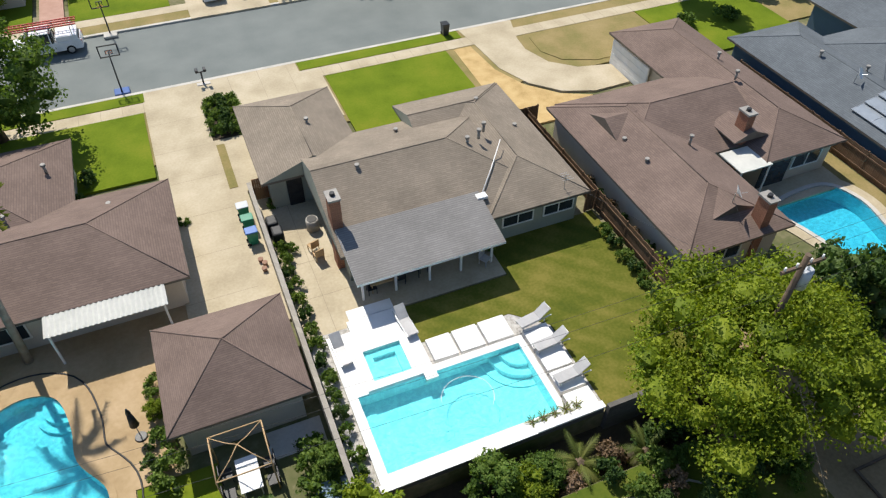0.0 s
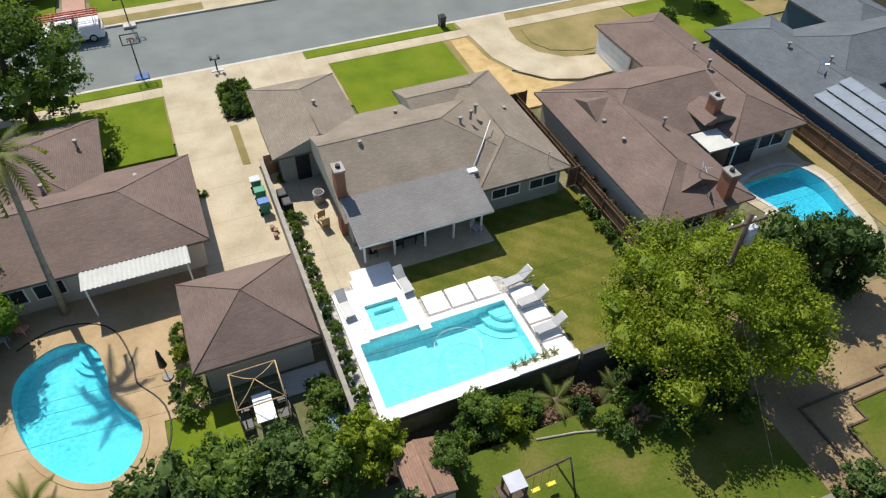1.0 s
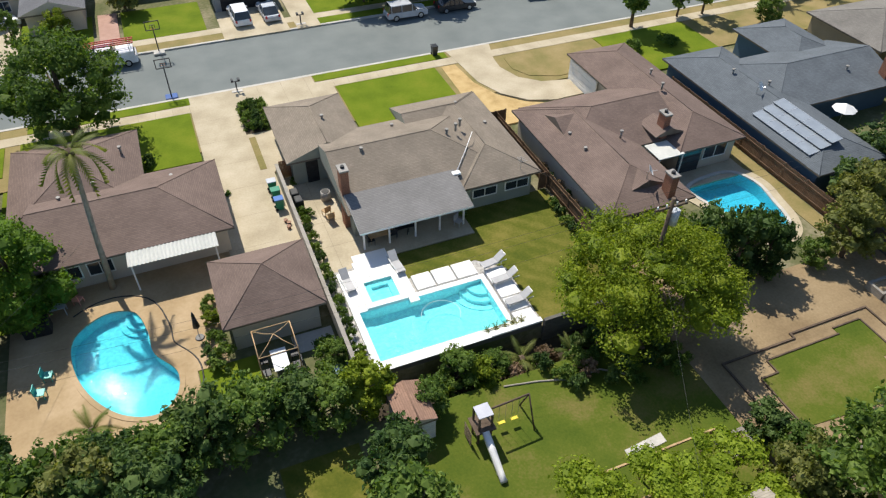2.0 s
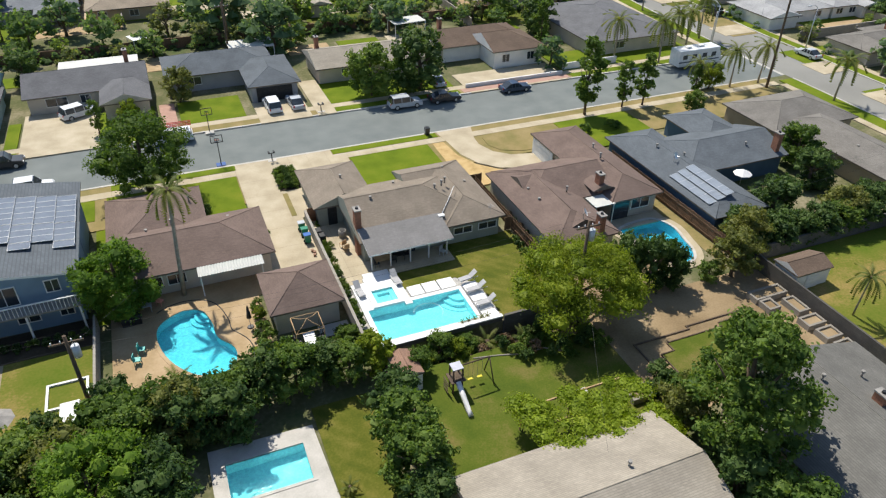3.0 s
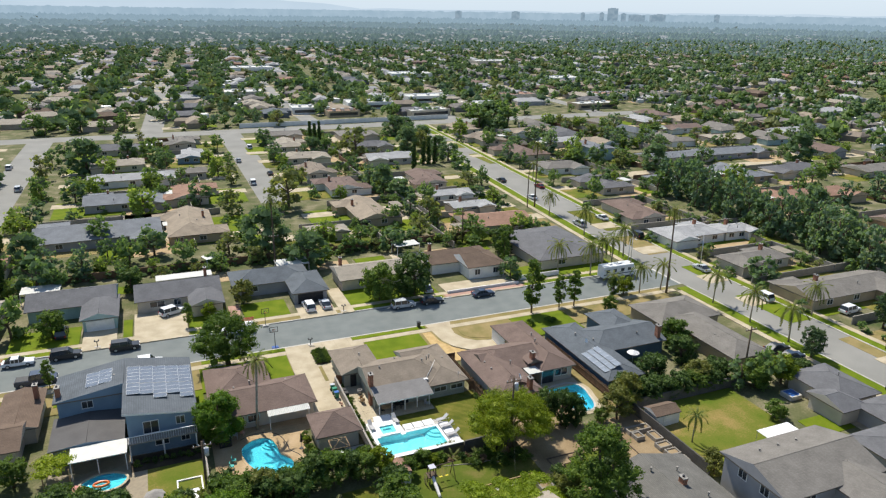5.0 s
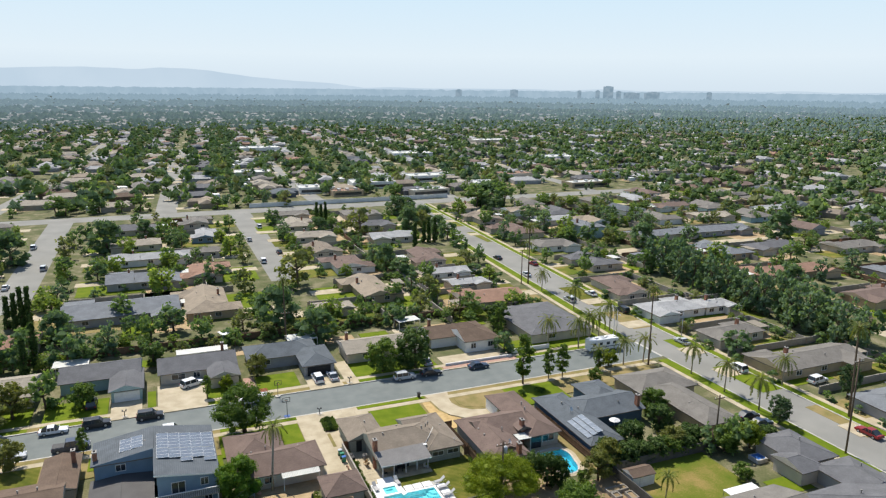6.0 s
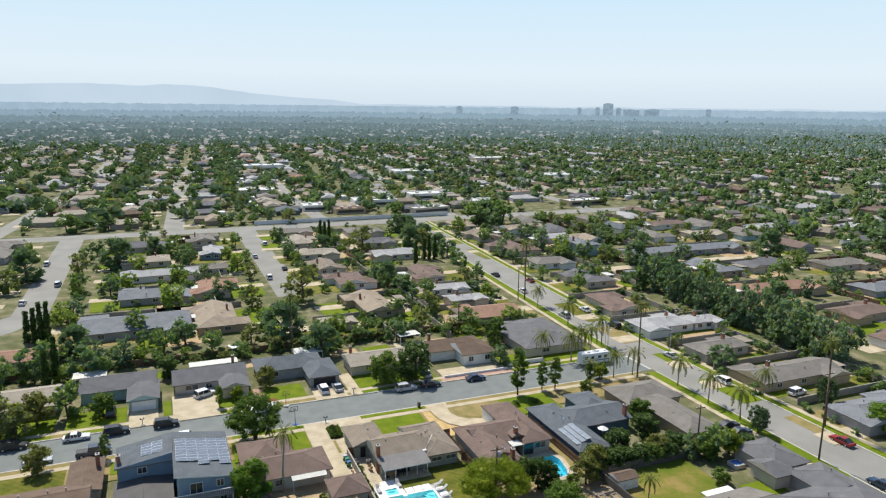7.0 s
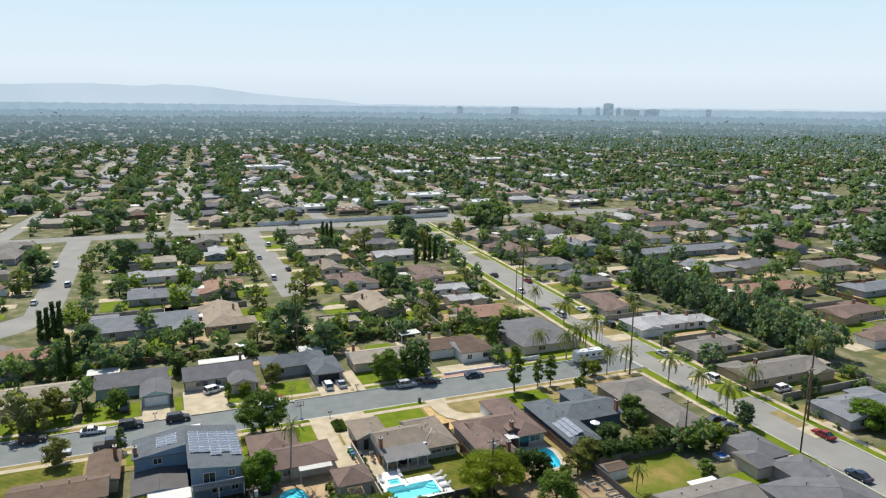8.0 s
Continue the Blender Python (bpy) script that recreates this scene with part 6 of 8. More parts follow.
def block_house(x, y, face):
    """A ranch house whose front looks along face (+1: towards +x, -1: towards -x)."""
    roof = far.choice(["roof_grey", "roof_blue_grey", "roof_warm_grey", "roof_warm_grey", "roof_light_grey", "roof_tan", "roof_brown", "roof_beige", "roof_warm_grey", "roof_grey"])
    x, y = x + far.uniform(-2.2, 2.2), y + far.uniform(-2.0, 2.0)
    w, d = far.uniform(9.5, 12.0), far.uniform(15.5, 18.5)
    k = face
    a = (x - w / 2, x + w / 2, y - d / 2, y + d / 2, "y", far.choice("hg"), far.choice("hg"))
    s = far.choice((-1, 1)) * (d / 2 - 3.6)
    b = (min(x, x + k * (w / 2 + 4)), max(x, x + k * (w / 2 + 4)), y + s - 3.6, y + s + 3.6, "x", "h" if k < 0 else "g", "h" if k > 0 else "g")
    side = "+x" if k > 0 else "-x"
    wx = x + k * (w / 2 - 0.47)
    house("%s roofed ranch house among trees" % ROOF_WORDS[roof], [a, b], roof, far.choice(WALLS), pitch=far.uniform(0.27, 0.38), caps=False, turn=far.uniform(-5, 5),
          windows=[(wx, y - s * 0.3, 1.0, 1.8, 1.1, side), (wx, y - s * 1.1, 1.0, 1.4, 1.1, side), (x + far.uniform(-2, 2), y - d / 2 + 0.47, 1.0, 1.6, 1.1, "-y")],
          vents=[(x + 1.2, y + far.uniform(-3, 3), 3.7)])
    slab("driveway", [(x, y + s - 2.6), (x + k * 15.5, y + s - 2.6), (x + k * 15.5, y + s + 2.6), (x, y + s + 2.6)][::k], -0.1, 0.06 + far.uniform(0, 0.008), "concrete", "pale concrete driveway", "driveway")
    slab("lawn", [(x, y - s - 3.4), (x + k * 14, y - s - 3.4), (x + k * 14, y - s + 3.0), (x, y - s + 3.0)][::k], -0.1, 0.05 + far.uniform(0, 0.008), far.choice(("lawn", "lawn", "mowed", "dry_grass")), "front lawn in the sun", "lawn")
    tagged(part("boundary_wall", boxes((min(x - k * 15.5, x - k * 15.3), max(x - k * 15.5, x - k * 15.3), y - 12, y + 12, 0, 1.7), (min(x - k * 15.3, x), max(x - k * 15.3, x), y + 12.0, y + 12.2, 0, 1.7)), far.choice(("block", "wood_fence", "block"))), "low wall between back gardens", "wall", kind="structure")
    for i in range(5):
        far_plant(far.choice(("far_dark", "far_mid", "far_olive", "far_lime", "far_mid", "far_open")), x - k * far.uniform(7.0, 16), y + far.uniform(-9, 9), far.uniform(0.4, 1.05))
    if far.random() < 0.55:
        far_plant(far.choice(("far_lime", "far_mid", "far_olive")), x + k * far.uniform(9, 13), y + far.uniform(-7, 7), far.uniform(0.45, 0.85))
    if far.random() < 0.8:
        bx = x - k * far.uniform(8, 10.5)
        slab("lawn", rect(bx - 2.5, bx + 2.5, y - 4, y + 4), -0.1, 0.045, far.choice(("lawn", "mowed", "tan_concrete")), "back garden patch", "lawn")


def patio_cover(label, x, y, w, d, turn, material):
    e = thing("patio_cover", label, "patio cover", x, y, 0, turn)
    part("roof", boxes((-w / 2, w / 2, -d / 2, d / 2, 2.4, 2.52)), material, e)
    for px in (-w / 2 + 0.1, w / 2 - 0.1):
        for py in (-d / 2 + 0.1, d / 2 - 0.1):
            part("post", boxes((px - 0.05, px + 0.05, py - 0.05, py + 0.05, 0, 2.4)), "trim", e)


def lot_house(x, y, w, d, roof, wall, face, ze=2.55):
    """A ranch house of three wings on its lot, with drive, lawns and a back patio; face as above."""
    k, pitch, w, d, ze = face, far.uniform(0.24, 0.31), w * 1.2, d * 1.2, ze - 0.15
    s = far.choice((-1, 1))
    if d >= w:
        b = min(3.6, d * 0.24)
        wings = [(x - w * 0.32, x + w * 0.32, y - d / 2, y + d / 2, "y", far.choice("hg"), far.choice("hg"), ze),
                 (min(x, x + k * w / 2), max(x, x + k * w / 2), y + s * (d / 2 - b) - b, y + s * (d / 2 - b) + b, "x", "h" if k < 0 else "g", "h" if k > 0 else "g", ze),
                 (min(x, x - k * w / 2), max(x, x - k * w / 2), y - s * (d / 2 - b) - b, y - s * (d / 2 - b) + b, "x", "h" if k > 0 else "g", "h" if k < 0 else "g", ze - 0.1)]
    else:
        b = min(3.8, w * 0.22)
        wings = [(x - w / 2, x + w / 2, y - d * 0.34, y + d * 0.34, "x", far.choice("hg"), far.choice("hg"), ze),
                 (x + s * (w / 2 - b) - b, x + s * (w / 2 - b) + b, y - d / 2, y, "y", "g", "g", ze),
                 (x - s * (w / 2 - b) - b, x - s * (w / 2 - b) + b, y, y + d / 2, "y", "g", "h", ze - 0.1)]
    y_front = wings[0][2] + 0.47
    panes = [(x + q, y_front, ze - 1.55, 1.5, 1.05, "-y") for q in ((-w * 0.16, w * 0.14) if d >= w else (-w * 0.3, 0.0, w * 0.3))]
    house("%s roofed ranch house among garden trees" % ROOF_WORDS[roof], wings, roof, wall, ze=ze, pitch=pitch, turn=far.uniform(-3, 3), windows=panes,
          chimneys=[(x - s * w * 0.2, y + d * 0.12, 0, ze + 2.2)] if far.random() < 0.45 else (), vents=[(x + q * w, y + far.uniform(-0.3, 0.3) * d, ze + 1.1) for q in (-0.12, 0.1)])
    z = far.uniform(0, 0.02)
    ex = x + k * w / 2
    slab("driveway", [(x, y + s * d * 0.28 - 2.4), (ex + k * 9, y + s * d * 0.28 - 2.4), (ex + k * 9, y + s * d * 0.28 + 2.4), (x, y + s * d * 0.28 + 2.4)][::k], -0.1, 0.085 + z, "concrete", "pale concrete driveway", "driveway")
    slab("lawn", [(x, y - d * 0.5), (ex + k * 8, y - d * 0.5), (ex + k * 8, y + d * 0.5), (x, y + d * 0.5)][::k], -0.1, 0.055 + z, far.choice(("lawn", "lawn", "mowed", "half_dry", "dry_grass")), "front lawn in the sun", "lawn")
    bx = x - k * w / 2
    slab("patio_floor", [(x, y - d * 0.3), (bx - k * 4.0, y - d * 0.3), (bx - k * 4.0, y + d * 0.4), (x, y + d * 0.4)][::-k], -0.1, 0.05 + z, far.choice(("concrete", "tan_concrete", "tan_concrete")), "pale concrete back patio", "paving")
    slab("lawn", [(x, y - d * 0.5 - 5.5), (bx - k * 5, y - d * 0.5 - 5.5), (bx - k * 5, y - d * 0.3), (x, y - d * 0.3)][::-k], -0.1, 0.04 + z, far.choice(("lawn", "rear_grass", "half_dry", "tan_concrete")), "back garden lawn", "lawn")
    tagged(part("boundary_wall", boxes((min(bx - k * 7.0, bx - k * 6.8), max(bx - k * 7.0, bx - k * 6.8), y - d / 2 - 4, y + d / 2 + 4, 0, 1.7), (min(bx - k * 6.8, ex), max(bx - k * 6.8, ex), y + d / 2 + 3.6, y + d / 2 + 3.8, 0, 1.7)), far.choice(("block", "wood_fence", "block"))), "low wall between back gardens", "wall", kind="structure")
    if far.random() < 0.5:
        patio_cover("pale patio cover behind a ranch house", bx - k * 1.6, y + far.uniform(-0.2, 0.2) * d, 3.0, far.uniform(3.5, 6.0), far.uniform(-3, 3), far.choice(("white_roof", "white_roof", "roof_beige")))
    for i in range(4):
        far_plant(far.choice(("far_dark", "far_mid", "far_olive", "far_lime", "far_mid")), bx - k * far.uniform(2.5, 8.5), y + far.uniform(-0.7, 0.7) * d, far.uniform(0.28, 0.62))
    for i in range(12):
        px = (bx - k * far.uniform(5.6, 6.6), bx - k * far.uniform(1.0, 6.0), ex + k * far.uniform(0.3, 1.5))[i % 3]
        py = y + (far.uniform(-0.6, 0.6) * d if i % 3 != 1 else d * 0.5 + far.uniform(1.8, 3.4))
        far_plant(far.choice(("far_bush", "far_dark_bush")), px, py, far.uniform(0.45, 1.05))


# west street and court
for x, y, w, d, roof, wall_, face in ((-32, 128, 24, 19, "roof_slate", "grey_wall", -1), (-27, 160, 18, 15, "roof_slate", "grey_wall", -1), (-25, 188, 22, 11, "roof_light_grey", "white_wall", -1), (-30, 213, 15, 12, "roof_beige", "stucco", -1),
                                      (-30, 245, 15, 14, "roof_grey", "stucco", -1), (-11, 128, 15, 19, "roof_tan", "tan_wall", 1), (-9, 163, 14, 15, "roof_terracotta", "stucco", 1), (-8, 192, 11, 9, "roof_warm_grey", "stucco", 1), (-5, 224, 9, 14, "roof_light_grey", "blue_wall", 1), (-6, 254, 13, 14, "roof_warm_grey", "stucco", 1)):
    lot_house(x, y, w, d, roof, wall_, face)
for x, y, w, d, roof, wall_, face in ((21, 111, 9, 7, "roof_beige", "stucco", -1), (36, 126, 13, 18, "roof_tan", "tan_wall", -1), (37, 158, 14, 14, "roof_brown", "white_wall", -1), (34, 182, 11, 13, "roof_taupe", "stucco", -1), (36, 207, 14, 13, "roof_beige", "stucco", -1), (34, 234, 14, 14, "roof_beige", "stucco", -1), (36, 259, 14, 12, "roof_warm_grey", "stucco", -1)):
    lot_house(x, y, w, d, roof, wall_, face)
# both sides of the cross street
for x, y, w, d, roof, wall_, face in ((65, 105, 16, 15, "roof_terracotta", "stucco", 1), (66, 121, 11, 8, "roof_light_grey", "stucco", 1), (65, 136, 12, 9, "roof_light_grey", "white_wall", 1), (66, 158, 12, 16, "roof_brown", "stucco", 1), (65, 196, 15, 13, "roof_light_grey", "stucco", 1), (66, 222, 14, 13, "roof_grey", "stucco", 1), (68, 250, 15, 14, "roof_warm_grey", "stucco", 1)):
    lot_house(x, y, w, d, roof, wall_, face)
for x, y, w, d, roof, wall_, face in ((112, 36, 21, 12, "roof_warm_grey", "tan_wall", -1), (112, 14, 17, 11, "roof_slate", "grey_wall", -1), (109, 56, 14, 9, "roof_warm_grey", "stucco", -1), (108, 78, 15, 12, "roof_light_grey", "white_wall", -1), (122, 76, 9, 8, "roof_light_grey", "white_wall", -1), (108, 101, 12, 17, "roof_brown", "stucco", -1), (119, 132, 13, 14, "roof_grey", "stucco", -1), (120, 160, 14, 13, "roof_warm_grey", "white_wall", -1),
                                      (119, 190, 16, 17, "roof_brown", "stucco", -1), (119, 222, 13, 14, "roof_taupe", "stucco", -1), (122, 252, 14, 14, "roof_tan", "stucco", -1)):
    lot_house(x, y, w, d, roof, wall_, face)
lot_house(146, 178, 11, 12, "roof_slate", "teal_wall", -1, 5.1)
for x, y, w, d, roof, wall_, face in ((174, 98, 27, 13, "roof_terracotta", "tan_wall", 1), (174, 162, 24, 13, "roof_slate", "stucco", 1), (203, 162, 24, 13, "roof_slate", "grey_wall", -1), (200, 128, 20, 12, "roof_grey", "stucco", 1), (232, 118, 20, 13, "roof_warm_grey", "stucco", -1), (214, 84, 22, 12, "roof_slate", "grey_wall", 1), (176, 66, 18, 12, "roof_brown", "tan_wall", 1)):
    lot_house(x, y, w, d, roof, wall_, face)
slab("distant_road", rect(128, 300, 143.5, 150.5), -0.1, 0.03, "concrete", "pale concrete lane between the far lots", "road")
for i, (x, y) in enumerate(((148, 206), (148, 234), (176, 130), (226, 190), (226, 220), (226, 248), (262, 122), (148, 128), (238, 70), (206, 52), (272, 196), (274, 228), (176, 38))):
    lot_house(x, y, (15, 18, 13)[i % 3], (13, 12, 16)[i % 3], ("roof_light_grey", "roof_tan", "roof_slate", "roof_beige", "roof_brown")[i % 5], ("stucco", "white_wall", "tan_wall")[i % 3], (1, -1)[i % 2])
for face, x, ys in ((1, -86.0, (162, 188, 214, 240, 262)), (-1, 112.0, (-45, -22, -6)), (-1, 162.0, (38, 196, 222, 250)), (1, 196, (194, 220, 246)), (-1, 246, (92, 152, 182, 212, 242, 264)), (1, -128, (162, 190, 218, 246)), (-1, -164, (190, 218, 246))):
    for y in ys:
        block_house(x, y, face)
for x, y in ((-70, 108), (-92, 108), (-114, 108), (-78, 76), (-98, 76), (-72, 38), (-92, 38), (72, -42), (56, -34)):
    block_house(x, y, 1)
house("terracotta roofed ranch house behind the cypresses", [(-66, -49, 104, 114, "x", "g", "g")], "roof_terracotta", "stucco", pitch=0.24)
house("small grey hip roofed house beside the side street", [(70.5, 79.0, 1.5, 11.5, "y", "h", "h"), (68.5, 74.0, -0.5, 6.0, "x", "g", "h")], "roof_grey", "stucco", pitch=0.33, vents=[(75, 6, 4.2)], windows=[(72, 1.97, 1, 1.4, 1.0, "-y")])
house("large dark grey roofed house with a broad hip roof", [(64.0, 81.0, -22.0, -4.5, "x", "h", "h"), (72.0, 80.5, -8.0, 1.0, "y", "g", "h")], "roof_grey", "grey_wall", pitch=0.3, vents=[(70, -9, 4.2), (78, -3, 3.6)])

# garden trees of these lots: place, crown radius, kind
CROWNS = {"d": ("far_dark", 3.5), "m": ("far_mid", 3.5), "o": ("far_olive", 3.3), "l": ("far_lime", 3.4), "b": ("far_open", 3.0)}


def garden_trees(*rows):
    for x, y, r, kind in rows:
        key, size = ("far_oak", 4.4) if kind in "dm" and r > 4.4 else CROWNS[kind]
        far_plant(key, x, y, r / size, r / size * far.uniform(0.95, 1.25))


garden_trees((-40, 211, 7.1, "m"), (-52, 225, 3.1, "d"), (-27, 233, 4.5, "d"), (-33, 201, 4.2, "l"), (-19, 176, 3.8, "m"), (-22, 145, 5.3, "l"), (-20, 111, 3.8, "d"), (-14, 208, 3.6, "d"), (2, 190, 3.7, "l"), (5, 178, 3.0, "o"),
             (1, 140, 3.6, "o"), (2, 118, 3.3, "m"), (5, 105, 7.0, "d"), (17, 141, 6.3, "o"), (12, 91, 5.4, "d"), (-34, 99, 2.7, "b"), (-40, 101, 2.4, "b"), (-46, 112, 4.7, "d"), (-30, 112, 2.5, "d"), (-27, 99, 1.8, "m"))
garden_trees((50, 189, 2.8, "d"), (56, 208, 6.7, "o"), (49, 151, 4.8, "d"), (80, 215, 5.6, "m"), (87, 253, 6.0, "m"), (51, 140, 4.6, "m"), (56, 131, 4.0, "m"), (50, 113, 3.8, "o"), (48, 123, 2.6, "b"), (28, 104, 2.7, "m"), (36, 102, 2.4, "d"),
             (76, 145, 3.8, "o"), (83, 149, 3.0, "d"), (77, 128, 2.7, "l"), (53, 90, 2.1, "m"), (60, 90, 1.8, "l"), (52, 69, 3.0, "d"), (40, 214, 5.0, "m"), (24, 208, 3.0, "d"))
garden_trees((133, 189, 4.4, "b"), (133, 172, 5.0, "l"), (108, 120, 3.6, "m"), (106, 141, 3.1, "m"), (155, 150, 6.2, "d"), (139, 164, 4.2, "d"), (131, 118, 4.2, "m"), (109, 170, 3.2, "d"), (101, 64, 1.8, "o"), (102, 47, 3.6, "d"), (105, 66, 1.7, "m"), (150, 124, 5.4, "m"), (159, 115, 4.6, "l"), (160, 84, 5.1, "m"),
             (217, 140, 6.8, "d"), (264, 123, 9.0, "m"), (68, 12.5, 3.2, "m"), (64, 14, 2.4, "d"), (190, 110, 4.4, "m"))
garden_trees((87, 178, 3.6, "m"), (88, 190, 4.4, "d"), (89, 203, 4.8, "m"), (86, 214, 4.0, "o"), (91, 226, 5.2, "d"), (90, 240, 4.6, "m"), (93, 256, 5.0, "d"), (110, 182, 3.4, "b"), (112, 204, 4.2, "m"), (113, 236, 4.4, "l"), (84, 166, 3.2, "d"), (27, 172, 2.6, "o"), (7, 205, 3.0, "m"), (25, 196, 3.2, "l"), (6, 236, 3.4, "m"), (26, 246, 3.8, "d"))
garden_trees((-69, 200, 7.0, "m"), (-72, 184, 4.6, "o"), (-35, 174, 3.6, "l"), (-53, 204, 3.8, "o"), (-53, 97, 4.0, "d"), (-59, 92, 3.9, "m"), (-42, 94, 4.4, "d"), (-44, 73, 3.6, "m"), (-55, 67, 4.5, "o"), (-51, 175, 2.4, "l"), (-50, 162, 2.0, "m"), (-49, 240, 3.4, "d"))
for i in range(34):
    far_plant(("far_open", "far_dark", "far_open")[i % 3], 131 + 0.13 * i + 5.0 * (i % 2) + 1.5 * math.sin(i * 2.1), 38 + i * 2.5, far.uniform(0.95, 1.3), far.uniform(1.25, 1.75))
for x, y in ((-58.6, 127), (-56.8, 126.4), (-55.2, 126.2), (-53.6, 126), (-50.0, 91.5), (-48.6, 96), (78.9, 187.5), (81.2, 186.7), (77.0, 188), (71, 182), (44, 236), (46, 236), (48, 236)):
    far_plant("cypress", x, y, 1.15, far.uniform(1.0, 1.3))
for x, y, k, s in ((134, 260, "far_mid", 2.0), (142, 264, "far_oak", 1.9), (149, 258, "far_mid", 2.1), (139, 252, "far_dark", 1.7), (-66, 300, "far_mid", 1.5), (-52, 66, "far_olive", 1.1), (-64, 68, "far_dark", 1.5), (-70, 60, "far_dark", 1.3)):
    far_plant(k, x, y, s)


def clear_of_roads(x, y):
    return not (80 < x < 116 or 5 < x < 24 and y > 140 or -78 < x < -54 or 276 < y < 296 or 94 > y)


for i in range(48):
    x = -62 + 2.95 * i
    far_plant(far.choice(("far_dark", "far_mid", "far_mid", "far_olive", "far_lime")), x + far.uniform(-1.5, 1.5), far.uniform(91, 106) if x < 55 else far.uniform(94.5, 96), far.uniform(0.32, 0.8) if i % 4 else far.uniform(0.8, 1.1))
    far_plant(far.choice(("far_bush", "far_dark_bush")), x, 97.4 + far.uniform(-0.8, 0.8), far.uniform(0.6, 1.1))
    if i % 3 == 0 and x < 56:
        slab("patio_floor", rect(x - 3.6, x + 3.6, 88.2, 92.5), -0.1, 0.05 + 0.001 * i, ("tan_concrete", "lawn", "concrete")[i // 3 % 3], "small back garden patch of paving or grass", "paving")
tagged(part("boundary_wall", boxes((-62, 56, 98.4, 98.6, -0.05, 1.7)), "wood_fence"), "weathered fence between the back gardens", "wall", kind="structure")
for i in range(170):
    x, y = far.uniform(128, 285), far.uniform(52, 276)
    if in_view(x, y) and not 142 < y < 152:
        far_plant(far.choice(("far_dark", "far_mid", "far_bush", "far_olive", "far_dark_bush", "far_open", "far_bush")), x, y, far.uniform(0.45, 1.15))
placed = 0
while placed < 300:
    x, y = far.uniform(-170, 270), far.uniform(96, 276)
    if clear_of_roads(x, y) and in_view(x, y):
        if placed % 3:
            far_plant(far.choice(("far_bush", "far_dark_bush")), x, y, far.uniform(0.5, 1.4))
        else:
            far_plant(far.choice(("far_dark", "far_mid", "far_olive", "far_lime", "far_open", "far_mid", "far_dark")), x, y, far.choice((0.4, 0.5, 0.6, 0.75, 0.9, 1.1)))
        placed += 1
for i in range(70):
    far_plant(far.choice(("far_dark", "far_mid", "far_mid", "far_olive", "far_open")), -90 + i * 6.4 + far.uniform(-4, 4), far.choice((298, 304, 366, 392)) + far.uniform(-3, 4), far.uniform(0.5, 1.4))
join_far()

for x, y, t, paint, kind in ((95.6, 40, 90, "white_paint", "suv"), (95.6, 58, 90, "silver_paint", "sedan"), (97.1, 84, 90, "black_paint", "suv"), (98.1, 101, 90, "white_paint", "sedan"), (88.7, 98, 90, "silver_paint", "suv"), (90.6, 128, 90, "white_paint", "sedan"), (100.2, 140, 90, "red_paint", "sedan"),
                             (92.1, 152, 90, "black_paint", "sedan"), (11.7, 176, 90, "white_paint", "suv"), (19.3, 188, 90, "black_paint", "sedan"), (11.7, 214, 90, "silver_paint", "sedan"), (19.3, 240, 90, "white_paint", "suv"), (-65.8, 168, 90, "white_paint", "sedan"), (-58.2, 190, 90, "silver_paint", "suv"), (-65.8, 226, 90, "white_paint", "suv"), (104, 76, 0, "silver_paint", "suv"),
                             (103, 54, 0, "white_paint", "sedan"), (105, 97, 0, "black_paint", "suv"), (-36, 71, 90, "black_paint", "suv"), (32, 68.5, 90, "silver_paint", "sedan")):
    car("%s car parked along a far street" % paint.split("_")[0], x, y, t, paint, kind, "parked cars")

# ---- distance: roofs and tree tops too many to count ----
def roof_block(v, f, x, y, w, d, h, zr, turn):
    c, s = math.cos(turn), math.sin(turn)
    b = len(v)
    i = min(w, d) * 0.42
    for px, py, z in ((-w, -d, 0), (w, -d, 0), (w, d, 0), (-w, d, 0), (-w, -d, h), (w, -d, h), (w, d, h), (-w, d, h), (-(w - i) if w > d else 0, 0 if w > d else -(d - i), zr), ((w - i) if w > d else 0, 0 if w > d else (d - i), zr)):
        v.append((x + c * px - s * py, y + s * px + c * py, z))
    q = [(0, 1, 5, 4), (1, 2, 6, 5), (2, 3, 7, 6), (3, 0, 4, 7)]
    q += [(4, 5, 9, 8), (6, 7, 8, 9), (5, 6, 9), (7, 4, 8)] if w > d else [(5, 6, 9, 8), (7, 4, 8, 9), (4, 5, 8), (6, 7, 9)]
    f += [tuple(b + k for k in t) for t in q]


sets = {k: ([], []) for k in ROOFS + ["stucco", "white_wall", "concrete", "lawn", "tan_concrete", "dry_grass"]}
TREES = {k: ([], []) for k in ("hazed_dark", "hazed_mid", "hazed_olive", "hazed_blue")}


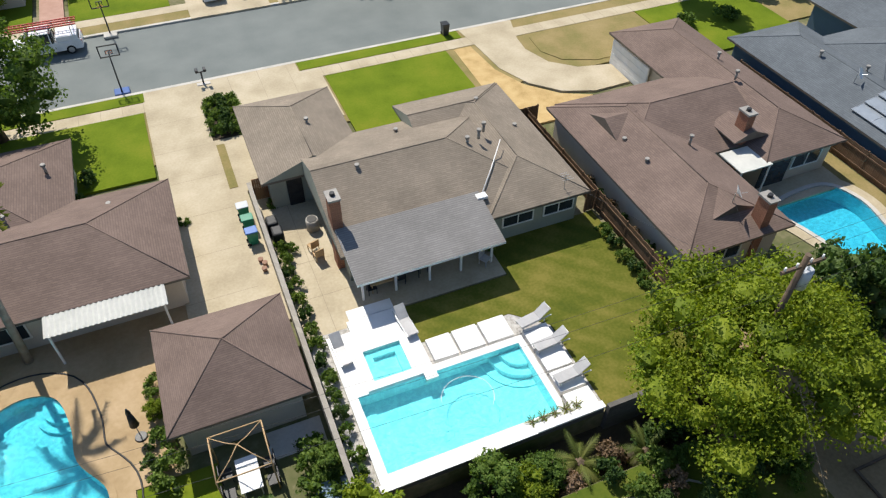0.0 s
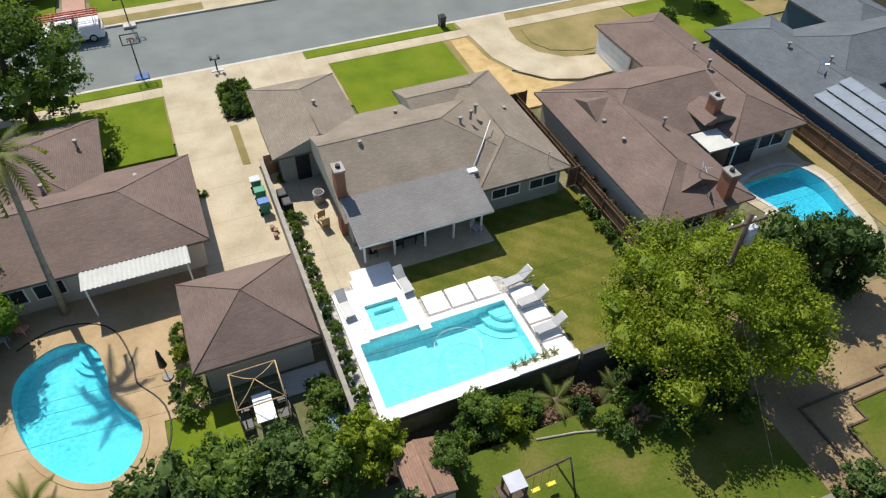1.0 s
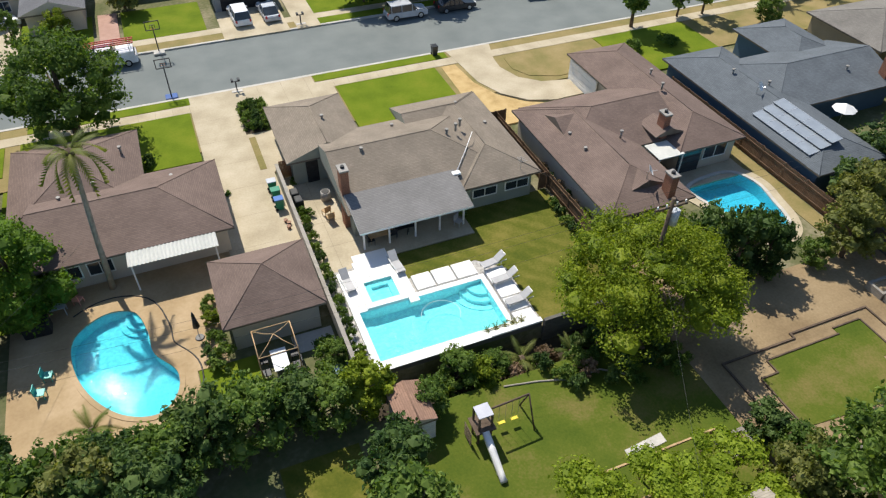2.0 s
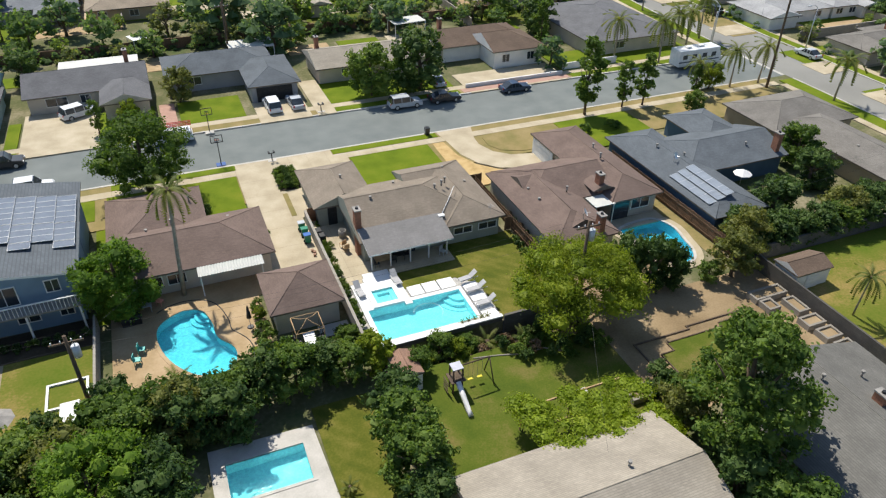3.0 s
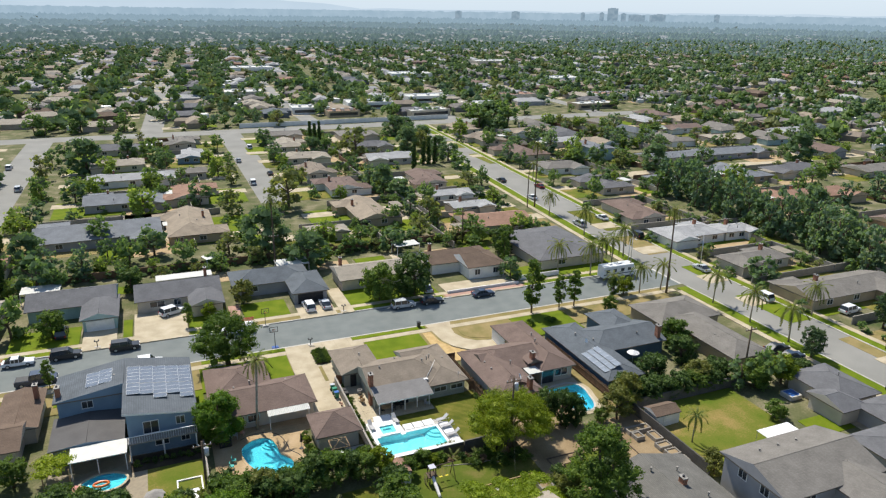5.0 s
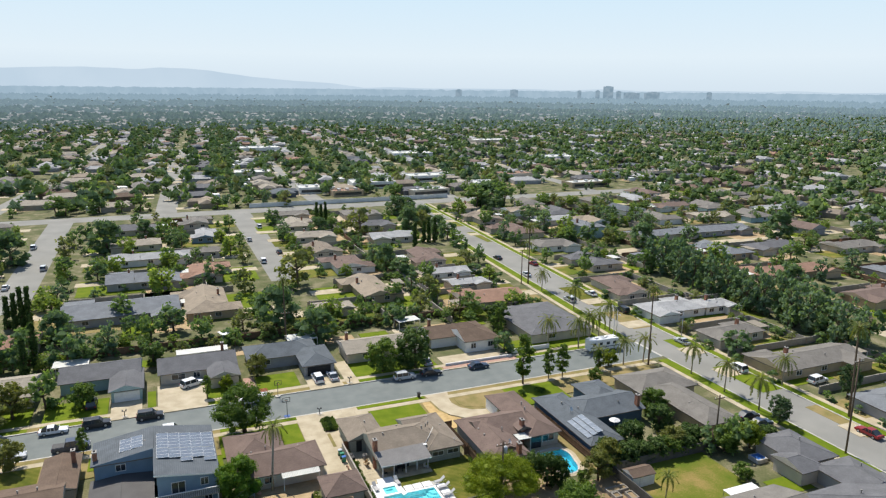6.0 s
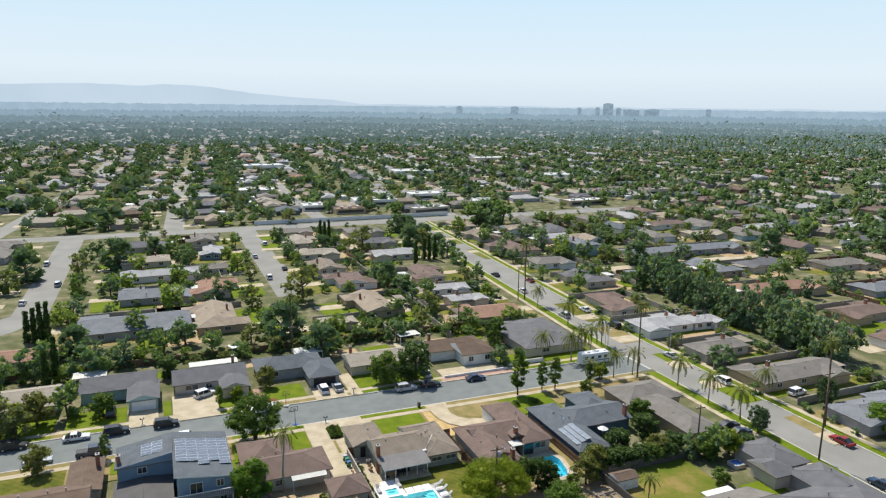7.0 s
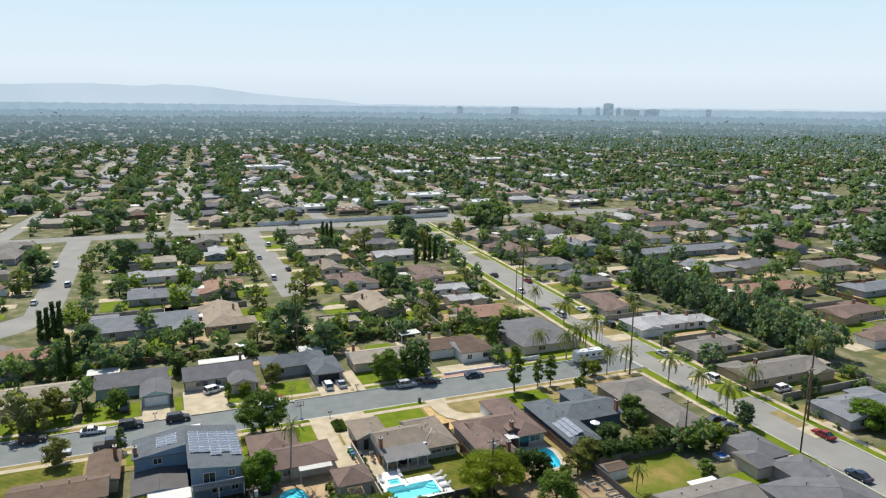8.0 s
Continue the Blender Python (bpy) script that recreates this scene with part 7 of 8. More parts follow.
def blob(key, x, y, r, h, n):
    """A far crown: overlapping lumps with ragged sprays round them, trunk hidden below."""
    vs, fs = TREES[key]
    at = np.array((x, y, 0.0))
    for _ in range(n):
        a, q = far.uniform(0, 6.283), math.sqrt(far.random()) * 0.62
        s = r * far.uniform(0.36, 0.6)
        mid = at + np.array((math.cos(a) * r * q, math.sin(a) * r * q, h * far.uniform(0.35, 0.85) * (1 - 0.35 * q)))
        add_tri(vs, fs, OCT_V * np.array((s, s, s * 0.95)) * (1 + rng.uniform(-0.25, 0.25, (len(OCT_V), 1))) + mid, OCT_F)
        m = 4 if y < 620 else 1
        d = rng.normal(size=(m, 1, 3))
        d /= np.linalg.norm(d, axis=2)[:, :, None]
        add_tri(vs, fs, (mid + d * s * 1.05 + rng.normal(size=(m, 3, 3)) * s * 0.28).reshape(-1, 3), np.arange(m * 3).reshape(-1, 3))


SIZES = {}


def add_tri(vs, fs, v, f):
    done = SIZES.get(id(vs), 0)
    fs.append(f + done)
    vs.append(v)
    SIZES[id(vs)] = done + len(v)


y = 62.0
while y < 1060:
    cross = int((y - 300) / 171) != int((y + 23 - 300) / 171)
    x0 = -18 + 0.057 * (y - 292)
    for k in range(-24, 26):
        shift = 23.0 * ((k * 0.618) % 1.0) if y > 300 else 0.0
        sx = x0 + STREET * k + (9 * math.sin(k * 1.7 + y * 0.006) if k else 0.0)
        for side in (-1, 1):
            x, yy = sx + side * 19 + far.uniform(-6, 6), y + shift + far.uniform(-7, 7)
            if not in_view(x, yy) or (y < 300 and -190 < x < 272):
                continue
            if not cross:
                key = far.choice(ROOFS + ["roof_grey", "roof_warm_grey", "roof_warm_grey", "roof_blue_grey"] + ["roof_light_grey", "roof_beige", "roof_light_grey", "roof_beige", "roof_light_grey", "roof_beige", "roof_tan", "roof_light_grey"])
                v, f = sets[key]
                w, d = far.uniform(4.4, 6.8), far.uniform(6.4, 10.2)
                turn = far.uniform(-0.2, 0.2) + (math.pi / 2 if far.random() < 0.4 else 0)
                roof_block(v, f, x, yy, w, d, 2.5, 4.2, turn)
                if y < 900:
                    roof_block(v, f, x - side * 5.5, yy + far.choice((-4, 4)), 4.0, 3.2, 2.45, 3.7, turn)
                v, f = sets["concrete"]
                b = len(v)
                px, py = x - side * 9.5, yy + far.uniform(-5, 5)
                v += [(px - 6, py - 3.2, 0.05), (px + 6, py - 3.2, 0.05), (px + 6, py + 3.2, 0.05), (px - 6, py + 3.2, 0.05)]
                f.append((b, b + 1, b + 2, b + 3))
                v, f = sets[far.choice(("lawn", "lawn", "tan_concrete", "dry_grass"))]
                b = len(v)
                px, py = x + side * far.uniform(-9, 12), yy + far.uniform(-5, 5)
                v += [(px - 4.5, py - 4, 0.04), (px + 4.5, py - 4, 0.04), (px + 4.5, py + 4, 0.04), (px - 4.5, py + 4, 0.04)]
                f.append((b, b + 1, b + 2, b + 3))
                if far.random() < 0.6:
                    v, f = sets["white_wall"]
                    roof_block(v, f, x + side * 10, yy, 2.5, 3.0, 2.3, 2.5, turn)
            for _ in range(9):
                key = far.choice(("hazed_dark", "hazed_mid", "hazed_mid", "hazed_olive", "hazed_blue", "hazed_dark", "hazed_mid"))
                tall_one = far.random() < 0.16
                r = far.uniform(1.6, 3.2) if far.random() < 0.5 else far.uniform(3.2, 5.6)
                blob(key, x + side * far.uniform(4, 21) if far.random() < 0.68 else x - side * far.uniform(5, 14), yy + far.uniform(-12, 12), r, far.uniform(10, 15) if tall_one else far.uniform(4.5, 8.5), 5 if y < 620 else 3)
    y += 23.0
for key, (v, f) in sets.items():
    if v:
        tagged(mesh_object("distant_houses", v, f, key), "far low houses with %s roofs" % ROOF_WORDS[key] if key in ROOF_WORDS else "far sunlit yards, drives and sheds", "houses" if key in ROOF_WORDS else "yards", kind="stuff")
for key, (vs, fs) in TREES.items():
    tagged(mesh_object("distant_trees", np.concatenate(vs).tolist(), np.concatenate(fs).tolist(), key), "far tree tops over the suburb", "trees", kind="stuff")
for k in range(-6, 12):
    if k:
        pts = [(-18 + 0.057 * (q - 292) + STREET * k + 9 * math.sin(k * 1.7 + q * 0.006), q) for q in range(292, 1080, 40)]
        slab("distant_road", [(px + 4.5, q) for px, q in pts] + [(px - 4.5, q) for px, q in pts[::-1]], -0.1, 0.02, "old_asphalt", "far residential street", "road")


# shops and flat roofed buildings beyond the cross street
def flat_building(label, x, y, w, d, h, material, roof):
    e = thing("commercial_building", label, "building", x, y, 0, far.uniform(-6, 6))
    part("wall", boxes((-w / 2, w / 2, -d / 2, d / 2, 0, h)), material, e)
    part("roof", boxes((-w / 2 + 0.3, w / 2 - 0.3, -d / 2 + 0.3, d / 2 - 0.3, h, h + 0.06)), roof, e)
    part("parapet", boxes((-w / 2, w / 2, -d / 2, -d / 2 + 0.3, h, h + 0.5), (-w / 2, w / 2, d / 2 - 0.3, d / 2, h, h + 0.5), (-w / 2, -w / 2 + 0.3, -d / 2 + 0.3, d / 2 - 0.3, h, h + 0.5), (w / 2 - 0.3, w / 2, -d / 2 + 0.3, d / 2 - 0.3, h, h + 0.5)), material, e)
    for i in range(3):
        part("roof_unit", boxes((w * (0.28 * i - 0.3), w * (0.28 * i - 0.3) + 1.8, -1, 1.2, h + 0.06, h + 1.2)), "steel", e)
    part("window_band", boxes((-w * 0.44, w * 0.44, -d / 2 - 0.04, -d / 2 + 0.02, 0.8, 2.4)), "glass", e)


for x, y, w, d, h, wall_, top, word in ((66, 340, 26, 14, 4.5, "white_wall", "white_roof", "white"), (104, 352, 34, 18, 5.0, "white_wall", "white_roof", "white"), (80, 322, 22, 10, 4.0, "tan_wall", "roof_terracotta", "tan"), (126, 312, 30, 12, 4.2, "stucco", "white_roof", "pale"), (206, 356, 30, 16, 6.5, "stucco", "roof_terracotta", "pale"),
                                       (272, 348, 28, 16, 5.5, "white_wall", "roof_terracotta", "white"), (320, 344, 24, 14, 5.5, "stucco", "roof_tan", "pale"), (168, 330, 26, 14, 4.5, "white_wall", "white_roof", "white"), (236, 312, 36, 12, 4.2, "tan_wall", "white_roof", "tan"), (150, 372, 40, 16, 5, "white_wall", "white_roof", "white"), (40, 420, 30, 18, 6, "stucco", "white_roof", "pale"), (300, 460, 44, 20, 6, "white_wall", "white_roof", "white"), (190, 520, 44, 24, 7, "white_wall", "white_roof", "white"), (70, 610, 46, 22, 7, "white_wall", "white_roof", "white"), (330, 640, 60, 24, 8, "stucco", "white_roof", "pale")):
    flat_building("%s flat roofed commercial building" % word, x, y, w * 0.8, d, h * 0.72, wall_, top)


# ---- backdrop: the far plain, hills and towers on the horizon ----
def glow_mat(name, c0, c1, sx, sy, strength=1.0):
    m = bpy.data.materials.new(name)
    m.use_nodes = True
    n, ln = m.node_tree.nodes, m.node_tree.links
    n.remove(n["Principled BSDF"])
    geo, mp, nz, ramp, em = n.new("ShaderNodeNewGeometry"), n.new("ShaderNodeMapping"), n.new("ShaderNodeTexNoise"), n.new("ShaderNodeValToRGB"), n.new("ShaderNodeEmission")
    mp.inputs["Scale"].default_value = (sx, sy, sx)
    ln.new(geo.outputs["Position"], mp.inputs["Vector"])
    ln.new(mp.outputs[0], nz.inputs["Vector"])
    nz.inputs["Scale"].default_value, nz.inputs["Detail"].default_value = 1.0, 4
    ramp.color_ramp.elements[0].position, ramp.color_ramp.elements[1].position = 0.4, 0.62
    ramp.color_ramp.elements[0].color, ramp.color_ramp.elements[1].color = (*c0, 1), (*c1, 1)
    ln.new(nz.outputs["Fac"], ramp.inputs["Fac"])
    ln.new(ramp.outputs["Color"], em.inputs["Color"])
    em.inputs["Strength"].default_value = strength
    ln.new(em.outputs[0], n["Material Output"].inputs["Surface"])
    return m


# Plain, hills and towers glow: distance haze is painted into these emission colours.
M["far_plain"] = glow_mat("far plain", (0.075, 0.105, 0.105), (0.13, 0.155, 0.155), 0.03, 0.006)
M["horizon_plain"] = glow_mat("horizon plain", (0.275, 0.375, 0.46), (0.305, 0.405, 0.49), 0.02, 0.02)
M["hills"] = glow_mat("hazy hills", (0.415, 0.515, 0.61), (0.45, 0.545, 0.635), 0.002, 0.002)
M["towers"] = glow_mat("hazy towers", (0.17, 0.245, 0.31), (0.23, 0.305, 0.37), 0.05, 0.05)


def arc(r, a, z):
    return (-20 + r * math.sin(radians(a)), -84 + r * math.cos(radians(a)), z)


bm = bmesh.new()
ring = []
for k in range(101):
    a = -28 + k
    ring.append((bm.verts.new(arc(1130, a, 0.03)), bm.verts.new(arc(4705, a, 0.03))))
for p, q in zip(ring, ring[1:]):
    bm.faces.new((p[0], q[0], q[1], p[1]))
bmesh.ops.recalc_face_normals(bm, faces=bm.faces[:])
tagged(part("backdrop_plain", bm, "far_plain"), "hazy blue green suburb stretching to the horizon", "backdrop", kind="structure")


# the far suburb of the backdrop: tree tops and roofs, painted hazier with each band
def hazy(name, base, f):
    """A far surface of the backdrop: haze is put in as blue emission over a dimmed base."""
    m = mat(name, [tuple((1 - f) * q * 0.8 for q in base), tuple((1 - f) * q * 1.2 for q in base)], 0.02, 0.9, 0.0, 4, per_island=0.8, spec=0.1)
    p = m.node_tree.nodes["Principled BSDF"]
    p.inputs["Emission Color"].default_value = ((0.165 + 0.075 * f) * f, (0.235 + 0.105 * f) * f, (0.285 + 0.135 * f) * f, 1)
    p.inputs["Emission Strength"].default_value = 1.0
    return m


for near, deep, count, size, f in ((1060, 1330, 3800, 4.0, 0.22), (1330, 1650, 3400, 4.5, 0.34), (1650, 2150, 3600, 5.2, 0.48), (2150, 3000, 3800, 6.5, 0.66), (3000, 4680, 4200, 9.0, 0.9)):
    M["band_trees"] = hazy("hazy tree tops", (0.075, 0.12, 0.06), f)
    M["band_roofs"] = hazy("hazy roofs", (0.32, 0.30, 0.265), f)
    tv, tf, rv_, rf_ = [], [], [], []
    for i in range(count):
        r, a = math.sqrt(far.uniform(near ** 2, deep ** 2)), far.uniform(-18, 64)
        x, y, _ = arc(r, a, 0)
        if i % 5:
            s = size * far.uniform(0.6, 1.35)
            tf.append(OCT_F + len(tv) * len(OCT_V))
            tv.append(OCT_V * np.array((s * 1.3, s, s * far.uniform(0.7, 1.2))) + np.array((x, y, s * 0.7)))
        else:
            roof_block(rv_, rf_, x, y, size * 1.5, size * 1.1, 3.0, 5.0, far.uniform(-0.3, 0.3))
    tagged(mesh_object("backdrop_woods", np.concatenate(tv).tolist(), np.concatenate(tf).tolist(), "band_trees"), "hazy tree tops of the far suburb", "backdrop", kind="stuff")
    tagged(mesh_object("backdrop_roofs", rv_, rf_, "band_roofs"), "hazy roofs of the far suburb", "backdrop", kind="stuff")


def skyline(name, r, heights, material, label, step=0.5):
    bm, prev = bmesh.new(), None
    for k in range(int(100 / step) + 1):
        a = -28 + k * step
        col = [bm.verts.new(arc(r, a, 0.0)), bm.verts.new(arc(r, a, heights(a))), bm.verts.new(arc(r + 25, a, heights(a))), bm.verts.new(arc(r + 25, a, 0.0))]
        if prev:
            for i in range(3):
                bm.faces.new((prev[i], col[i], col[i + 1], prev[i + 1]))
        prev = col
    tagged(part(name, bm, material), label, "backdrop", kind="structure")


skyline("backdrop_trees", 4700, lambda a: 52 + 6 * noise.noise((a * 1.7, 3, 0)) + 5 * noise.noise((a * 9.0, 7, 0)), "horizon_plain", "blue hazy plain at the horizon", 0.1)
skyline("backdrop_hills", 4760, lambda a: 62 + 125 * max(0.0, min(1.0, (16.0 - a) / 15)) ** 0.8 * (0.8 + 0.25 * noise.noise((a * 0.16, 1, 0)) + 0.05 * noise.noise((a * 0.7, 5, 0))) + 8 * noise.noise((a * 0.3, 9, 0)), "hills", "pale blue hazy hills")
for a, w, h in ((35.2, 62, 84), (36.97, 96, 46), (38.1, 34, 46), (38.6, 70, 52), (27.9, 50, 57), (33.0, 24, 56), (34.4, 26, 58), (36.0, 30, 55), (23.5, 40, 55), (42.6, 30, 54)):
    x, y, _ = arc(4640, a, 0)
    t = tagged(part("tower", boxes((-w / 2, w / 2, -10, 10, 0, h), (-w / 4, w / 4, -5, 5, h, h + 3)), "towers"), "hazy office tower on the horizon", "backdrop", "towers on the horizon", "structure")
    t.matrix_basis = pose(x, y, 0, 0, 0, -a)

# hazy sky low over the horizon
m = bpy.data.materials.new("hazy sky")
m.use_nodes = True
n, ln = m.node_tree.nodes, m.node_tree.links
n.remove(n["Principled BSDF"])
geo, sep, mr, ramp, em = n.new("ShaderNodeNewGeometry"), n.new("ShaderNodeSeparateXYZ"), n.new("ShaderNodeMapRange"), n.new("ShaderNodeValToRGB"), n.new("ShaderNodeEmission")
ln.new(geo.outputs["Position"], sep.inputs[0])
ln.new(sep.outputs["Z"], mr.inputs["Value"])
mr.inputs["From Min"].default_value, mr.inputs["From Max"].default_value = 60, 900
ramp.color_ramp.elements[0].color, ramp.color_ramp.elements[1].color = (0.53, 0.615, 0.69, 1), (0.47, 0.64, 0.77, 1)
ramp.color_ramp.elements.new(0.25).color = (0.60, 0.685, 0.745, 1)
ln.new(mr.outputs[0], ramp.inputs["Fac"])
ln.new(ramp.outputs["Color"], em.inputs["Color"])
ln.new(em.outputs[0], n["Material Output"].inputs["Surface"])
M["haze"] = m
skyline("backdrop_sky", 4800, lambda a: 1150.0, "haze", "pale blue hazy sky at the horizon", 1.0)


# ---- garden things ----
def lounger(x, y, turn, z=0.43):
    e = thing("sun_lounger", "grey sling sun lounger with a raised back on the pool deck", "lounger", x, y, z, turn, "pool loungers")
    for sy in (-0.31, 0.27):
        part("side_rail", boxes((-0.95, 0.95, sy, sy + 0.05, 0.28, 0.33)), "steel", e)
    for lx in (-0.85, 0.5):
        for sy in (-0.3, 0.27):
            part("leg", boxes((lx, lx + 0.05, sy, sy + 0.04, 0, 0.28)), "steel", e)
    part("seat", soft_box(-0.95, 0.25, -0.29, 0.29, 0.33, 0.38, 0.02), "grey_cushion", e)
    bk = part("backrest", soft_box(0, 0.8, -0.29, 0.29, 0, 0.05, 0.02), "grey_cushion", e)
    bk.matrix_basis = pose(0.22, 0, 0.34, 0, -38, 0)
    return e


for x, y, t in ((16.3, 21.3, 8), (16.4, 19.6, 4), (16.4, 17.5, 4), (10.0, 23.6, 95), (6.35, 23.1, 95)):
    lounger(x, y, t)


def wheelie_bin(x, y, turn, lid, label):
    e = thing("wheelie_bin", label, "bin", x, y, 0.165, turn, "bins by the wall")
    bm = bmesh.new()
    lo, hi = [(-0.22, -0.25), (0.22, -0.25), (0.22, 0.25), (-0.22, 0.25)], [(-0.29, -0.33), (0.29, -0.33), (0.29, 0.33), (-0.29, 0.33)]
    a, b = [bm.verts.new((px, py, 0.05)) for px, py in lo], [bm.verts.new((px, py, 0.98)) for px, py in hi]
    bm.faces.new(a[::-1])
    bm.faces.new(b)
    for i in range(4):
        bm.faces.new((a[i], a[(i + 1) % 4], b[(i + 1) % 4], b[i]))
    part("body", bm, "green_bin" if lid != "black_bin" else "black_bin", e)
    part("lid", soft_box(-0.31, 0.31, -0.35, 0.37, 0.98, 1.06, 0.03), lid, e)
    for sx in (-0.26, 0.2):
        part("wheel", tube(bmesh.new(), (sx, 0.27, 0.12), (sx + 0.06, 0.27, 0.12), 0.12, 0.12, 12), "rubber", e)


wheelie_bin(3.95, 35.5, 90, "silver_paint", "green wheelie bin with a grey lid beside the wall")
wheelie_bin(4.0, 34.3, 90, "green_bin", "green wheelie bin beside the wall")
wheelie_bin(4.0, 33.1, 90, "blue_bin", "green wheelie bin with a blue lid beside the wall")
wheelie_bin(24.2, 52.0, 0, "black_bin", "dark bin standing at the kerb")
for x, y in ((5.3, 33.6), (5.4, 32.6)):
    g = thing("grill", "black covered barbecue grill by the wall", "grill", x, y, 0.1)
    part("cover", soft_box(-0.32, 0.32, -0.42, 0.42, 0.0, 1.05, 0.1), "dark", g)
ac = thing("air_conditioner", "round grey outdoor air conditioner", "air conditioner", 7.55, 33.0, 0.1)
part("body", tube(bmesh.new(), (0, 0, 0), (0, 0, 0.8), 0.38, 0.38, 18), "vent_paint", ac)
part("fan_grille", tube(bmesh.new(), (0, 0, 0.8), (0, 0, 0.84), 0.3, 0.3, 14), "dark", ac)


def patio_chair(x, y, turn, z, material="dark", label="dark metal patio chair"):
    e = thing("patio_chair", label, "chair", x, y, z, turn)
    part("seat", soft_box(-0.27, 0.27, -0.27, 0.27, 0.4, 0.46, 0.02), material, e)
    part("backrest", soft_box(-0.27, 0.27, 0.22, 0.29, 0.46, 0.95, 0.02), material, e)
    for lx in (-0.25, 0.21):
        for ly in (-0.25, 0.21):
            part("leg", boxes((lx, lx + 0.04, ly, ly + 0.04, 0, 0.4)), material, e)


def patio_table(x, y, w, d, z, material, label):
    e = thing("patio_table", label, "table", x, y, z)
    part("tabletop", soft_box(-w / 2, w / 2, -d / 2, d / 2, 0.7, 0.75, 0.015), material, e)
    for lx in (-w / 2 + 0.08, w / 2 - 0.13):
        for ly in (-d / 2 + 0.08, d / 2 - 0.13):
            part("leg", boxes((lx, lx + 0.05, ly, ly + 0.05, 0, 0.7)), material, e)


patio_chair(7.1, 31.2, 200, 0.1, "timber", "brown wooden patio chair by the wall")
patio_chair(7.2, 30.4, 190, 0.1, "timber", "brown wooden patio chair by the wall")
patio_table(9.9, 27.0, 1.6, 0.9, 0.11, "timber", "wooden table under the patio cover")
patio_table(11.6, 27.2, 1.0, 1.0, 0.11, "dark", "dark table under the patio cover")
for x, y, t in ((9.2, 26.8, 90), (10.9, 26.9, 180), (12.4, 27.3, 270), (15.9, 26.4, 30)):
    patio_chair(x, y, t, 0.11, "grey_cushion" if x > 15 else "dark", "pale grey patio chair by the lawn" if x > 15 else "dark patio chair in the shade of the roof")
# white flashing down the roof valley
fl = bmesh.new()
bent_tube(fl, [(16.75, 28.9, 3.16), (18.0, 30.3, 3.66), (19.3, 31.9, 4.2)], [0.035, 0.035, 0.03], 6)
part("valley_flashing", fl, "trim", home).matrix_parent_inverse = home.matrix_basis.inverted()
part("flashing_patch", soft_box(16.3, 16.95, 28.5, 28.95, 3.02, 3.2, 0.03), "trim", home).matrix_parent_inverse = home.matrix_basis.inverted()
an = thing("antenna", "thin roof antenna on the eave", "antenna", 21.6, 27.9, 2.6)
part("mast", tube(bmesh.new(), (0, 0, 0), (0, 0, 1.2), 0.025, 0.02, 6), "steel", an)
for k in range(4):
    part("rod", tube(bmesh.new(), (-0.35 + 0.04 * k, -0.3 + 0.2 * k, 1.05), (0.35 - 0.04 * k, -0.3 + 0.2 * k, 1.05), 0.012, 0.012, 5), "steel", an)


def dish(x, y, z, turn):
    e = thing("satellite_dish", "grey satellite dish on the roof", "satellite dish", x, y, z, turn)
    part("mast", tube(bmesh.new(), (0, 0, -0.5), (0, 0, 0.5), 0.03, 0.03, 6), "steel", e)
    bm = bmesh.new()
    bmesh.ops.create_cone(bm, cap_ends=False, segments=18, radius1=0.05, radius2=0.42, depth=0.14)
    d = part("reflector", bm, "trim", e)
    d.matrix_basis = pose(0, -0.12, 0.6, 60, 0, 0)
    part("arm", tube(bmesh.new(), (0, -0.12, 0.5), (0, -0.6, 0.65), 0.015, 0.015, 5), "steel", e)


dish(45.2, 29.5, 3.6, 30)
dish(28.9, 22.3, 3.9, 60)


def hoop(x, y, turn, label, colour):
    e = thing("basketball_hoop", label, "basketball hoop", x, y, 0.05, turn)
    part("base", soft_box(-0.55, 0.55, -0.45, 0.45, 0, 0.22, 0.06), colour, e)
    part("pole", tube(bmesh.new(), (0, -0.2, 0.2), (0, 0.1, 3.0), 0.06, 0.05, 8), "black_metal", e)
    bb = bmesh.new()
    for r in ((-0.7, 0.7, 2.75, 2.83), (-0.7, 0.7, 3.62, 3.7), (-0.7, -0.62, 2.83, 3.62), (0.62, 0.7, 2.83, 3.62), (-0.25, -0.2, 2.95, 3.3), (0.2, 0.25, 2.95, 3.3), (-0.2, 0.2, 3.25, 3.3)):
        box(bb, r[0], r[1], 0.5, 0.56, r[2], r[3])
    part("backboard_frame", bb, "black_metal", e)
    part("arm", tube(bmesh.new(), (0, 0.1, 2.9), (0, 0.5, 3.2), 0.05, 0.05, 6), "black_metal", e)
    rim = bmesh.new()
    bent_tube(rim, [(0.22 * math.cos(k * 0.4), 0.8 + 0.22 * math.sin(k * 0.4), 3.0) for k in range(17)], [0.015] * 17, 5)
    part("rim", rim, "orange", e)


hoop(-1.75, 53.1, 0, "black basketball hoop on a blue base at the kerb", "sports_blue")
hoop(-1.9, 62.6, 180, "black basketball hoop on a grey base at the kerb", "kerb")


def mailboxes(x, y, label="pair of dark mailboxes on a post"):
    e = thing("mailbox", label, "mailbox", x, y, 0.16)
    part("post", boxes((-0.06, 0.06, -0.06, 0.06, 0, 1.05)), "black_metal", e)
    part("arm", boxes((-0.4, 0.4, -0.05, 0.05, 1.0, 1.07)), "black_metal", e)
    for sx in (-0.3, 0.3):
        part("box", soft_box(sx - 0.11, sx + 0.11, -0.24, 0.24, 1.07, 1.3, 0.05), "black_metal", e)
    part("footing", soft_box(-0.5, 0.5, -0.2, 0.2, 0, 0.06, 0.02), "kerb", e)


